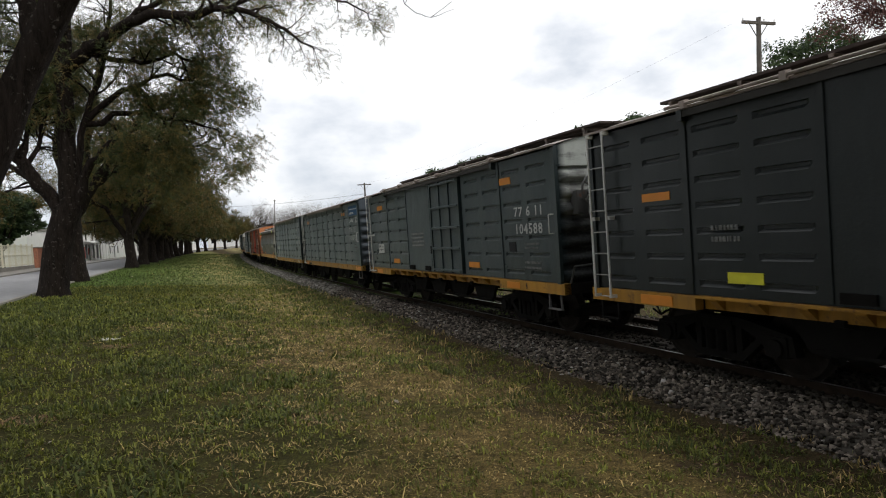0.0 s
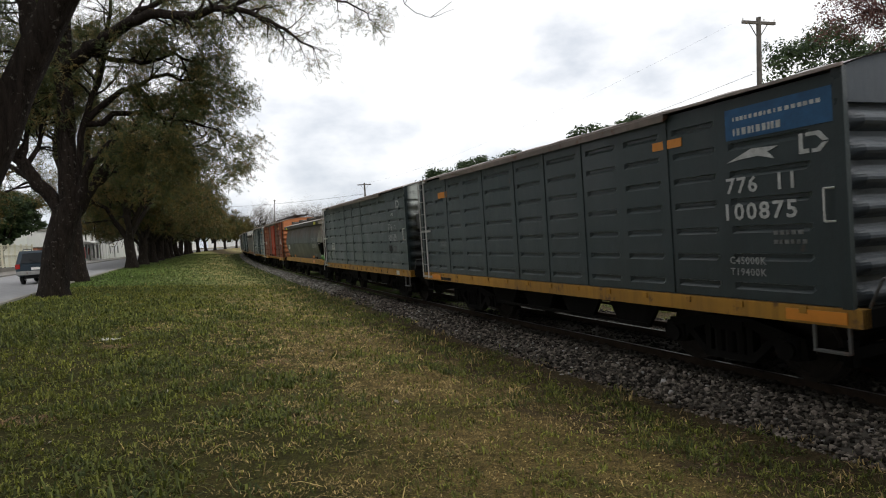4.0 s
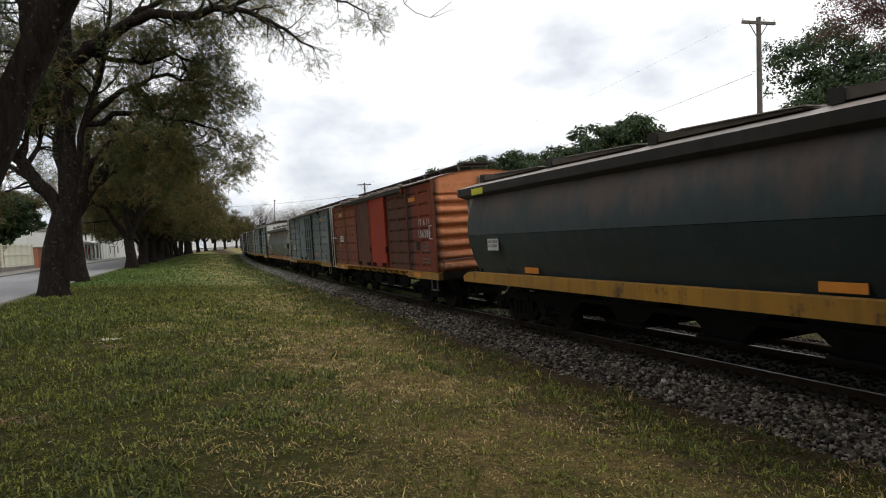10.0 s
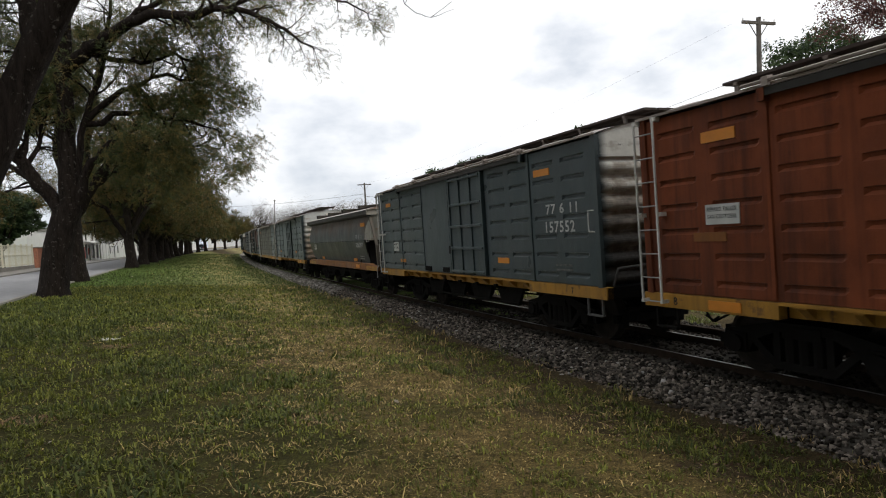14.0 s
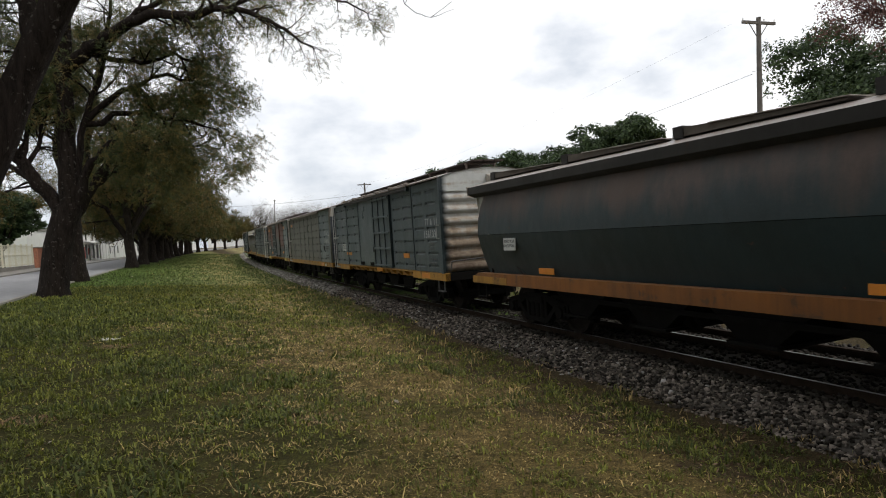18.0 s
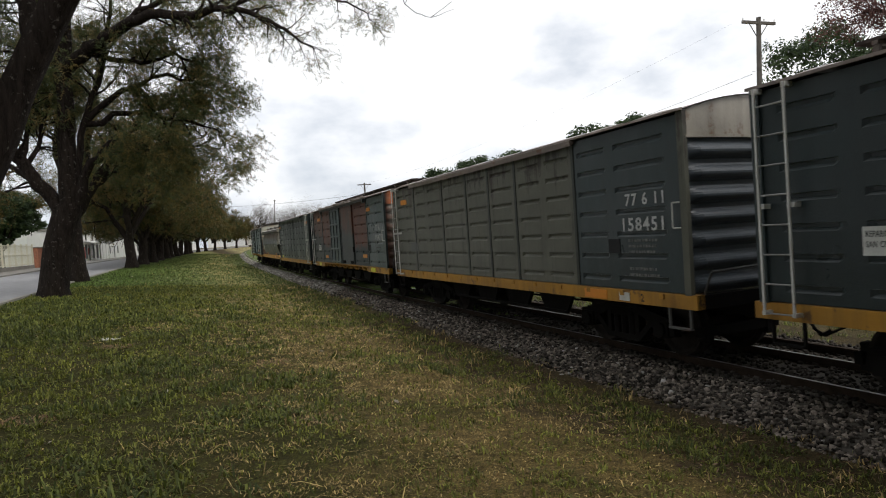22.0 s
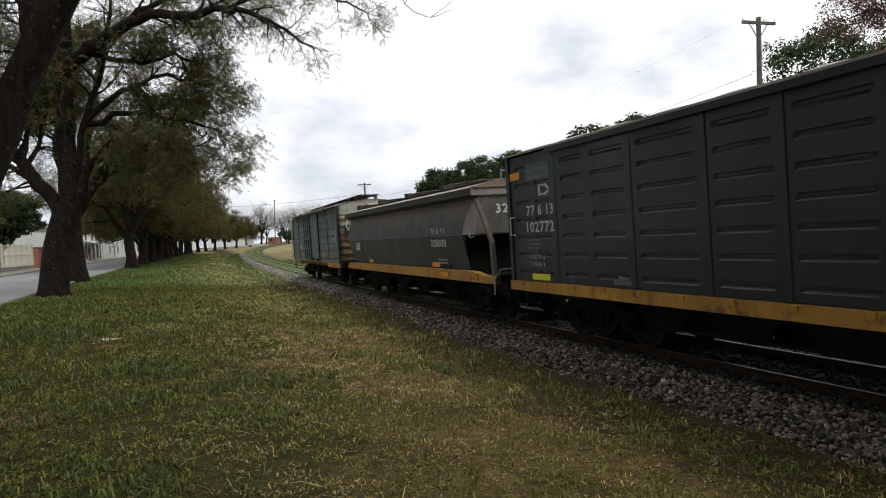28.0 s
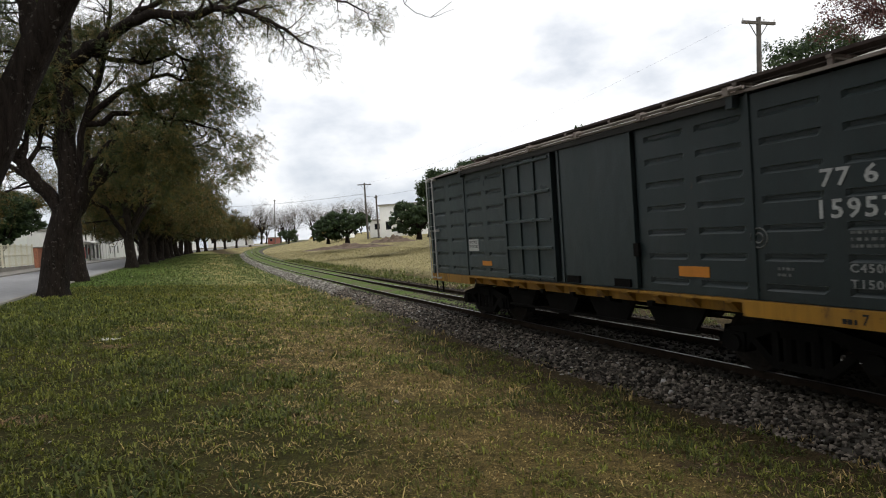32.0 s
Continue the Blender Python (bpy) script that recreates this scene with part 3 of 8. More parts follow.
def land(s, u):
    """Height of the ground; u is the distance from the near rail, to the road's side."""
    s, u = np.asarray(s, float), np.asarray(u, float)
    zt = rail_height(s)
    zl = 0.005 * np.clip(s, -40, 260)
    k = np.clip(u / 10.0, 0, 1)
    left = np.interp(u, LEFT_U, LEFT_Z) + zt * (1 - k) + zl * k
    fade = np.clip((s - 10) / 40.0, 0.25, 1.0)
    right = np.interp(-u - 1.07, RIGHT_V, RIGHT_Z) * np.where(-u - 1.07 > 3.4, fade, 1.0) + zt
    return np.where(u > -0.5, left, right)


def place(s, u):
    """World position (x, y) of the point at s along and u metres to the road's side of the near rail."""
    p = near_rail(s) - np.asarray(u, float)
    return AWAY.x * s + RIGHT.x * p, AWAY.y * s + RIGHT.y * p


def spot(s, u, dz=0.0):
    x, y = place(s, u)
    return Vector((float(x), float(y), float(land(s, u)) + dz))


def rough_land(s, u):
    """The land with its small bumps."""
    x, y = place(s, u)
    bump = 0.018 * np.sin(x * 1.7 + 0.8 * np.sin(y * 1.1)) * np.sin(y * 1.9 + 0.6 * np.sin(x * 0.9)) + 0.035 * np.sin(x * 0.43 + 1.0) * np.sin(y * 0.37)
    w = np.clip((np.abs(u - 15) - 4.5) / 1.5, 0, 1) * np.where((u < 2.2) & (u > -3.5), 0.2, 1.0)
    return land(s, u) + bump * w


g_s = np.concatenate((np.arange(-400, -40, 60), np.arange(-40, -4, 3), np.arange(-4, 40, 0.33), np.arange(40, 120, 1.5), np.arange(120, 260, 6), [280, 320, 400, 600, 1000, 2000]))
g_u = np.concatenate(([-1500, -800, -400, -250, -150, -100, -70], np.arange(-50, -14, 2), np.arange(-14, 12, 0.33), np.arange(12, 24, 0.5), [26, 30, 36, 45, 60, 90, 150, 300, 600, 1500]))
gs, gu = np.meshgrid(g_s, g_u)
gx, gy = place(gs, gu)
gz = rough_land(gs, gu)
n_s, n_u = len(g_s), len(g_u)
idx = np.arange(n_s * n_u).reshape(n_u, n_s)
quads = np.stack([idx[:-1, :-1], idx[:-1, 1:], idx[1:, 1:], idx[1:, :-1]], -1).reshape(-1, 4)
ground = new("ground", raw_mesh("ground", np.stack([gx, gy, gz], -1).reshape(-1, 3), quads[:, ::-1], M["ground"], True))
tagged(ground, "patchy green and straw-dry mown grass beside the track", "grass", kind="structure")


def ribbon(name, material, s_list, u_list, lift, parent=None):
    """A strip of ground that follows the line, lift metres above the land."""
    bm = bmesh.new()
    sheet(bm, s_list, u_list, lambda s, u: (*[float(k) for k in place(s, u)], float(land(s, u)) + (lift(u) if callable(lift) else lift)))
    return part(name, bm, material, parent, smooth=True)


# ---------------------------------------------------------------- road, kerbs and pavement
road_s = [-200, -100, -40] + list(range(-20, 130, 5)) + [140, 160, 180, 200, 220, 240, 260]
road = ribbon("road", M["asphalt"], road_s, [11.3, 13, 15, 17, 18.5], 0.03)
tagged(road, "grey asphalt street behind the row of trees", "road", kind="structure")


def kerb(name, u0, u1, top=0.13):
    bm = bmesh.new()
    pts = []
    for s in road_s:
        for u, dz in ((u0, -0.1), (u0, top), (u1, top), (u1, -0.1)):
            x, y = place(s, u)
            pts.append(bm.verts.new((float(x), float(y), float(land(s, u)) + dz)))
    for i in range(len(road_s) - 1):
        for j in range(3):
            a = i * 4 + j
            bm.verts.ensure_lookup_table()
            bm.faces.new((pts[a], pts[a + 1], pts[a + 5], pts[a + 4]))
    ob = part(name, bm, M["concrete"])
    return tagged(ob, "pale concrete kerb along the street", "kerb", kind="structure")


kerb("kerb_near", 11.12, 11.3, 0.07)
kerb("kerb_far", 18.5, 18.75)
pavement = ribbon("pavement", M["concrete"], road_s, [18.75, 20, 21.2], 0.11)
tagged(pavement, "dusty concrete pavement across the street", "pavement", kind="structure")

# ---------------------------------------------------------------- the track
track = new("railway_track")
tagged(track, "mixed-gauge railway track with three rusty rails, overgrown with grass", "railway track", kind="structure")
arc_list = list(np.concatenate((np.arange(-90, 0, 6), np.arange(0, 60, 1.5), np.arange(60, 250, 3))))


def sweep(bm, outline, off, arcs):
    """A closed profile (across, up) swept along the line."""
    rows = []
    for a in arcs:
        rows.append([])
        for w, z in outline:
            q, _ = on_track(a, off + w, z)
            rows[-1].append(bm.verts.new(q))
    n = len(outline)
    for r0, r1 in zip(rows, rows[1:]):
        for i in range(n):
            bm.faces.new((r0[i], r0[(i + 1) % n], r1[(i + 1) % n], r1[i]))
    bm.faces.new(rows[0])
    bm.faces.new(rows[-1][::-1])


RAIL = [(-0.055, -0.13), (-0.055, -0.118), (-0.010, -0.10), (-0.010, -0.035), (-0.033, -0.028), (-0.033, -0.004), (0.033, -0.004), (0.033, -0.028), (0.010, -0.035), (0.010, -0.10), (0.055, -0.118), (0.055, -0.13)]
for off in (-0.535, 0.535, 1.21):
    bm = bmesh.new()
    sweep(bm, RAIL, off, arc_list)
    r = part("rail", bm, M["rail"], track)
    if off < 1:
        bm = bmesh.new()
        sweep(bm, [(-0.020, -0.004), (-0.016, 0.0), (0.008, 0.0), (0.010, -0.004)], off, arc_list)
        part("rail_head", bm, M["rail_top"], r, "worn bright rail head")

bm = bmesh.new()
bed = []
for a in arc_list:
    k = float(np.clip((a - 8) / 40.0, 0, 1))
    toe = -1.15 - 0.50 * (1 - k)
    bed.append([bm.verts.new(on_track(a, w, z)[0]) for w, z in ((toe - 0.25, -0.34), (toe * 0.5 - 0.62, -0.17), (-0.95, -0.10), (-0.5, -0.115), (1.3, -0.115), (1.9, -0.13), (2.9, -0.36))])
for r0, r1 in zip(bed, bed[1:]):
    for i in range(6):
        bm.faces.new((r0[i], r0[i + 1], r1[i + 1], r1[i]))
ballast = part("ballast", bm, M["ballast"], smooth=True)
tagged(ballast, "grey crushed-stone ballast bank under the rails", "ballast", kind="structure")

bm = bmesh.new()
weed_rows = []
for a in arc_list:
    if a < 9:
        continue
    sunk = 0.085 * float(np.clip((36 - a) / 24.0, 0, 1))   # the weeds thin out towards the eye
    weed_rows.append([bm.verts.new(on_track(a, w, z - sunk)[0]) for w, z in ((-0.92, -0.115), (-0.74, -0.055), (-0.585, -0.040), (-0.485, -0.045), (-0.2, -0.035), (0.2, -0.03), (0.485, -0.045), (0.585, -0.045), (0.85, -0.03), (1.155, -0.045), (1.265, -0.045), (1.6, -0.06), (2.1, -0.2))])
for r0, r1 in zip(weed_rows, weed_rows[1:]):
    for i in (0, 1, 3, 4, 5, 7, 8, 10, 11):
        bm.faces.new((r0[i], r0[i + 1], r1[i + 1], r1[i]))
weed_bed = part("weed_bed", bm, M["weeds"], smooth=True)
tagged(weed_bed, "green weeds and moss filling the track between the rails", "weeds", kind="structure")

sleeper_bm = bmesh.new()
box(sleeper_bm, -0.11, 0.11, -1.65, 0.72, -0.26, -0.126)
bmesh.ops.bevel(sleeper_bm, geom=sleeper_bm.edges[:], offset=0.012, segments=1, affect="EDGES")
sleeper_me = mesh_of("sleeper", sleeper_bm, M["sleeper"])
for i in range(150):
    a = -4 + i * 0.68
    q, along = on_track(a)
    piece("sleeper", sleeper_me, track, Matrix.Translation(q) @ Matrix.Rotation(math.atan2(along.y, along.x) + random.uniform(-0.02, 0.02), 4, "Z"))

# ---------------------------------------------------------------- rolling stock
ROWS = (1.10, 1.40, 1.69, 1.98, 2.27, 2.56, 2.84)      # heights of the pressed grooves
FACE = 1.28                                            # half the width over the side sheets
glyphs = {}


def lettering(text, material, parent, x, z, w, h, y=-FACE - 0.008, turn=0.0, label=""):
    """Stencilled writing, fitted to w by h metres, its lower left corner at x, z."""
    key = (text, material.name, round(w, 3), round(h, 3))
    if key not in glyphs:
        cu = bpy.data.curves.new("lettering", "FONT")
        cu.body, cu.size, cu.resolution_u, cu.space_character, cu.offset = text, 1.0, 2, 1.16, 0.020
        ob = bpy.data.objects.new("lettering", cu)
        me = bpy.data.meshes.new_from_object(ob)
        bpy.data.objects.remove(ob)
        co = np.empty(len(me.vertices) * 3)
        me.vertices.foreach_get("co", co)
        co = co.reshape(-1, 3)
        lo, hi = co.min(0), co.max(0)
        me.transform(Matrix.Diagonal((w / (hi[0] - lo[0]), h / (hi[1] - lo[1]), 1, 1)) @ Matrix.Translation((-lo[0], -lo[1], 0)))
        me.materials.clear()
        me.materials.append(material)
        glyphs[key] = me
    return tagged(piece("lettering", glyphs[key], parent, pose(x, y, z, 90, 0, turn)), label, kind="stuff")


def plate(name, material, parent, x, z, w, h, y=-FACE - 0.010, t=0.012, label=""):
    bm = bmesh.new()
    box(bm, x, x + w, y, y + t, z, z + h)
    return part(name, bm, material, parent, label)


def bars(parent, material, x, z, w, h, lines, y=-FACE - 0.008):
    """Small worn writing that cannot be read: rows of short bars."""
    bm = bmesh.new()
    for k in range(lines):
        zz = z + h * (lines - 1 - k) / lines
        xx = x
        while xx < x + w - 0.04:
            d = random.uniform(0.018, 0.05)
            box(bm, xx, min(xx + d, x + w), y, y + 0.010, zz, zz + h / lines * 0.45)
            xx += d + random.uniform(0.012, 0.03)
    return tagged(part("worn_writing", bm, material, parent), kind="stuff")


def shared(name, build, material, smooth=False):
    bm = bmesh.new()
    build(bm)
    return mesh_of(name, bm, material, smooth)


def build_wheelset(bm):
    rod(bm, (0, -0.66, 0), (0, 0.66, 0), 0.075, 8)
    for sy in (-1, 1):
        y = sy * 0.535
        n = 24
        prof = [(0.10, 0.07), (0.13, 0.055), (0.30, 0.03), (0.335, 0.062), (0.38, 0.062), (0.383, -0.03), (0.41, -0.045), (0.41, -0.068), (0.335, -0.068), (0.30, -0.03), (0.13, -0.05), (0.10, -0.07)]
        rings = []
        for i in range(n):
            t = 2 * math.pi * i / n
            rings.append([bm.verts.new((r * math.cos(t), y + sy * w, r * math.sin(t))) for r, w in prof])
        for i in range(n):
            for j in range(len(prof)):
                j2 = (j + 1) % len(prof)
                bm.faces.new((rings[i][j], rings[(i + 1) % n][j], rings[(i + 1) % n][j2], rings[i][j2]))


def build_bogie(bm):
    for sy in (-1, 1):
        y0, y1 = sy * 0.78, sy * 0.90
        lo, hi = min(y0, y1), max(y0, y1)
        prism(bm, [(-1.02, 0.30), (-0.98, 0.52), (-0.60, 0.60), (-0.32, 0.66), (0.32, 0.66), (0.60, 0.60), (0.98, 0.52), (1.02, 0.30), (0.66, 0.30), (0.58, 0.44), (0.30, 0.56), (-0.30, 0.56), (-0.58, 0.44), (-0.66, 0.30)], "y", lo, hi)
        prism(bm, [(-0.62, 0.42), (-0.34, 0.16), (0.34, 0.16), (0.62, 0.42), (0.55, 0.46), (0.30, 0.24), (-0.30, 0.24), (-0.55, 0.46)], "y", lo, hi)
        for x in (-0.3, 0.3):
            box(bm, x - 0.04, x + 0.04, lo, hi, 0.22, 0.6)
        for x in (-0.8, 0.8):
            box(bm, x - 0.13, x + 0.13, lo - 0.03, hi + 0.03, 0.28, 0.50)
            rod(bm, (x, sy * 0.90, 0.38), (x, sy * 0.97, 0.38), 0.10, 10)
        for x in (-0.16, 0.0, 0.16):
            rod(bm, (x, sy * 0.84, 0.24), (x, sy * 0.84, 0.50), 0.07, 8)
    box(bm, -0.22, 0.22, -0.92, 0.92, 0.50, 0.62)
    box(bm, -1.25, -1.17, -0.70, 0.70, 0.30, 0.42)
    box(bm, 1.17, 1.25, -0.70, 0.70, 0.30, 0.42)
    for x in (-1.21, 1.21):
        for y in (-0.535, 0.535):
            box(bm, x - 0.05, x + 0.05, y - 0.06, y + 0.06, 0.22, 0.5)


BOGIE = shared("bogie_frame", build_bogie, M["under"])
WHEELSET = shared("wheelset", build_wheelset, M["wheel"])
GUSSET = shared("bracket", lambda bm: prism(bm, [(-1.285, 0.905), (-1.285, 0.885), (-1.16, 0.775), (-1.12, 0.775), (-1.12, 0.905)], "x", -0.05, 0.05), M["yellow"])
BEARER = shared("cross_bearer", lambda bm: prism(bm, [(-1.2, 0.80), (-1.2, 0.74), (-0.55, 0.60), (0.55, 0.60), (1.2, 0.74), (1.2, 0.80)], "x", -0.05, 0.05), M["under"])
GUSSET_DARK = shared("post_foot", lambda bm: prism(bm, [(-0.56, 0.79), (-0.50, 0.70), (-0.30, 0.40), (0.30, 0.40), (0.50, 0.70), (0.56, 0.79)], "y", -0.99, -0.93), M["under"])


def build_stirrup(bm):
    for x in (-0.17, 0.17):
        box(bm, x - 0.013, x + 0.013, -1.29, -1.26, 0.53, 0.80)
    box(bm, -0.17, 0.17, -1.31, -1.24, 0.515, 0.535)


STIRRUP = shared("step_stirrup", build_stirrup, M["under"])
STIRRUP_PALE = shared("step_stirrup", build_stirrup, M["dull_steel"])
RUNG = shared("rung", lambda bm: rod(bm, (0, 0, 0), (0.33, 0, 0), 0.009, 6), M["steel"])


def build_rail_post(bm):
    box(bm, -0.012, 0.012, -0.010, 0.010, 0.10, 2.33)
    box(bm, -0.020, 0.020, -0.012, 0.10, 2.285, 2.335)
    box(bm, -0.02, 0.02, -0.010, 0.10, 0.10, 0.14)
    box(bm, -0.03, 0.05, 0.010, 0.10, 1.15, 1.20)


LADDER_POST = shared("ladder_rail", build_rail_post, M["white"])
LADDER_POST_DIM = shared("ladder_rail", build_rail_post, M["steel"])


WHEEL_RIM, WHEEL_HUB, WHEEL_SPOKE = {}, {}, {}
for k in ("white", "dull_steel"):
    WHEEL_RIM[k] = shared("brake_wheel", lambda bm: ring(bm, (0, 0, 0), "x", 0.28, 0.018, 24), M[k], True)
    WHEEL_HUB[k] = shared("hub", lambda bm: [rod(bm, (-0.02, 0, 0), (0.02, 0, 0), 0.145, 16), rod(bm, (-0.10, 0, 0), (0.05, 0, 0), 0.05, 10)], M[k])
    WHEEL_SPOKE[k] = shared("spoke", lambda bm: rod(bm, (0.015, 0, 0.12), (0, 0, 0.28), 0.013, 6), M[k])


GRAB = shared("grab_iron", lambda bm: pipe(bm, [(0.07, 0.02, 0), (0, -0.03, 0), (0, -0.03, 0.30), (0.07, 0.02, 0.30)], 0.010), M["white"])
wheelsets = []


def running_gear(root, length, centres):
    """Bogies, wheelsets, couplers and the gear between them, under any wagon."""
    half = length / 2
    for c in centres:
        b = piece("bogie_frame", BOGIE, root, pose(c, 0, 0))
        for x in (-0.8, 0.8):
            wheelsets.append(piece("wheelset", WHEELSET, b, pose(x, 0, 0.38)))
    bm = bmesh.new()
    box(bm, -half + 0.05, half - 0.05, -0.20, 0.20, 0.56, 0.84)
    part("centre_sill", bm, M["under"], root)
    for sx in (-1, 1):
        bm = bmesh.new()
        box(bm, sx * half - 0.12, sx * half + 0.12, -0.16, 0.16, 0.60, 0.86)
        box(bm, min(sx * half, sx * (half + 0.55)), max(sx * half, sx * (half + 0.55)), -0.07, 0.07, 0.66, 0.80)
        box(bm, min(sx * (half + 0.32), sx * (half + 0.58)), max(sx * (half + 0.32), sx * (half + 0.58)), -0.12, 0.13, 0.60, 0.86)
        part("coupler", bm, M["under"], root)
        bm = bmesh.new()
        pipe(bm, [(sx * half, 0.3, 0.62), (sx * (half + 0.18), 0.3, 0.45), (sx * (half + 0.36), 0.22, 0.34), (sx * (half + 0.5), 0.2, 0.42)], 0.016)
        part("brake_hose", bm, M["under"], root)


def rod_gear(root, q0, q1, seed):
    """Brake cylinder, reservoir and rods hung between the bogies."""
    rnd = random.Random(seed)
    x = q0 + (q1 - q0) * rnd.uniform(0.25, 0.4)
    bm = bmesh.new()
    rod(bm, (x, -0.5, 0.52), (x + 0.75, -0.5, 0.52), 0.17, 12)
    rod(bm, (x + 0.75, -0.5, 0.52), (x + 0.85, -0.5, 0.52), 0.10, 10)
    part("air_reservoir", bm, M["under"], root)
    x = q0 + (q1 - q0) * rnd.uniform(0.6, 0.7)
    bm = bmesh.new()
    rod(bm, (x, 0.45, 0.50), (x + 0.5, 0.45, 0.50), 0.15, 12)
    rod(bm, (x + 0.5, 0.45, 0.50), (x + 0.95, 0.45, 0.50), 0.03, 6)
    part("brake_cylinder", bm, M["under"], root)
    bm = bmesh.new()
    rod(bm, (q0, 0.1, 0.42), (q1, 0.05, 0.45), 0.018, 5)
    rod(bm, (q0, -0.7, 0.60), (q1, -0.7, 0.60), 0.02, 5)
    part("brake_rod", bm, M["under"], root)


def groove_panel(cols, q0, q1, half, side, z0, z1, deep=0.032):
    """A side sheet from q0 to q1 with pressed horizontal grooves over the spans in cols."""
    bm = bmesh.new()
    xs, zs = {q0, q1}, {z0, z1}
    for a, b in cols:
        xs |= {a, a + 0.05, b - 0.05, b}
    for r in ROWS:
        if z0 < r < z1:
            zs |= {r - 0.056, r - 0.020, r + 0.016, r + 0.023}
    xs, zs = sorted(xs), sorted(zs)

    def inside(x, z):
        return any(a + 0.04 < x < b - 0.04 for a, b in cols) and any(r - 0.03 < z < r + 0.018 for r in ROWS)
    sheet(bm, xs, zs, lambda x, z: (x - half, side * (FACE - (deep if inside(x, z) else 0.0)), z))
    return bm


def corrugated_end(half, sx, z0=0.95, z1=2.77, ridges=7, depth=0.085):
    """The pressed end below its plain top panel."""
    bm = bmesh.new()
    zs = list(np.linspace(z0, z1, ridges * 10 + 1))
    ys = [-FACE, -FACE + 0.02, -FACE + 0.10, -FACE + 0.2, -0.6, -0.2, 0.2, 0.6, FACE - 0.2, FACE - 0.10, FACE - 0.02, FACE]

    def place_end(y, z):
        ph = ((z - z0) / (z1 - z0) * ridges) % 1.0
        k = (math.sin(math.pi * min(1.0, ph / 0.72)) ** 0.8 if ph < 0.72 else 0.0) * depth
        e = min(1.0, max(0.0, (FACE - abs(y) - 0.02) / 0.16))
        return (sx * (half + k * e), y, z)
    sheet(bm, ys, zs, place_end)
    return bm


def end_panel(half, sx):
    bm = bmesh.new()
    ys = [float(y) for y in np.linspace(-FACE, FACE, 13)]
    top = [(y, 3.07 + 0.21 * (1 - (y / FACE) ** 2)) for y in ys]
    prism(bm, [(-FACE, 2.77)] + top + [(FACE, 2.77)], "x", sx * half - 0.04, sx * (half + 0.022) if sx > 0 else -half + 0.04)
    box(bm, min(sx * half, sx * (half + 0.05)), max(sx * half, sx * (half + 0.05)), -FACE, FACE, 2.755, 2.785)
    return bm


TYPE_DOOR = dict(cols=[[(0.35, 0.95), (1.16, 1.82)], [(2.01, 2.67), (2.84, 3.48)], [(7.14, 7.78), (7.95, 8.58)], [(8.78, 9.43), (9.62, 10.25)]],
                 spans=[(0.13, 1.90), (1.92, 3.56), (6.98, 8.66), (8.68, 10.5)])
TYPE_PLAIN = dict(cols=[[(0.33, 0.82), (0.95, 1.40)], [(1.72, 2.3), (2.48, 3.22)], [(3.46, 4.46)], [(4.70, 5.46)], [(5.69, 6.47)], [(6.72, 7.38), (7.56, 8.22)], [(8.44, 9.08), (9.26, 10.2)]],
                  spans=[(0.13, 1.56), (1.58, 3.34), (3.36, 4.58), (4.60, 5.57), (5.59, 6.59), (6.61, 8.33), (8.35, 10.5)])

TYPE_LONG = dict(cols=[[(0.34, 0.83), (1.0, 1.68)], [(1.87, 2.55), (2.75, 3.50)], [(3.72, 4.60)], [(4.83, 5.80)], [(6.0, 6.92)], [(7.1, 7.82), (8.02, 8.75)], [(8.95, 9.72), (9.92, 10.3)]],
                 spans=[(0.13, 1.76), (1.77, 3.60), (3.62, 4.71), (4.73, 5.89), (5.91, 7.0), (7.01, 8.84), (8.85, 10.5)])
KINDS = {"door": TYPE_DOOR, "plain": TYPE_PLAIN, "long": TYPE_LONG}


def door_leaf(root, kind, q0, q1, half, material, side):
    y = side * (FACE + 0.035)
    bm = bmesh.new()
    box(bm, q0 - half, q1 - half, min(y, y - side * 0.05), max(y, y - side * 0.05), 0.97, 2.97)
    leaf = part("door", bm, material, root)
    w = q1 - q0
    if kind == "grid":
        for k in (0.0, 1 / 3, 2 / 3, 1.0):
            x = q0 - half + k * (w - 0.06)
            bm = bmesh.new()
            box(bm, x, x + 0.06, min(y, y + side * 0.03), max(y, y + side * 0.03), 0.97, 2.97)
            part("door_stile", bm, material, leaf)
        for z in (1.02, 1.50, 1.95, 2.40, 2.92):
            bm = bmesh.new()
            prism(bm, [(y, z - 0.03), (y + side * 0.05, z - 0.02), (y + side * 0.05, z + 0.012), (y, z + 0.03)], "x", q0 - half + 0.06, q1 - half - 0.06)
            part("door_rail", bm, material, leaf)
    else:
        for x in (q0 - half, q1 - half - 0.05):
            bm = bmesh.new()
            box(bm, x, x + 0.05, min(y, y + side * 0.018), max(y, y + side * 0.018), 0.97, 2.97)
            part("door_edge", bm, material, leaf)
        for x in (q0 - half + 0.12, q1 - half - 0.45):
            bm = bmesh.new()
            box(bm, x, x + 0.32, min(y, y + side * 0.03), max(y, y + side * 0.03), 0.98, 1.08)
            part("door_hanger", bm, M["under"], leaf)
        bm = bmesh.new()
        box(bm, q1 - half - 0.03, q1 - half + 0.07, min(y, y + side * 0.03), max(y, y + side * 0.03), 1.38, 1.55)
        part("door_latch", bm, M["under"], leaf)
    return leaf


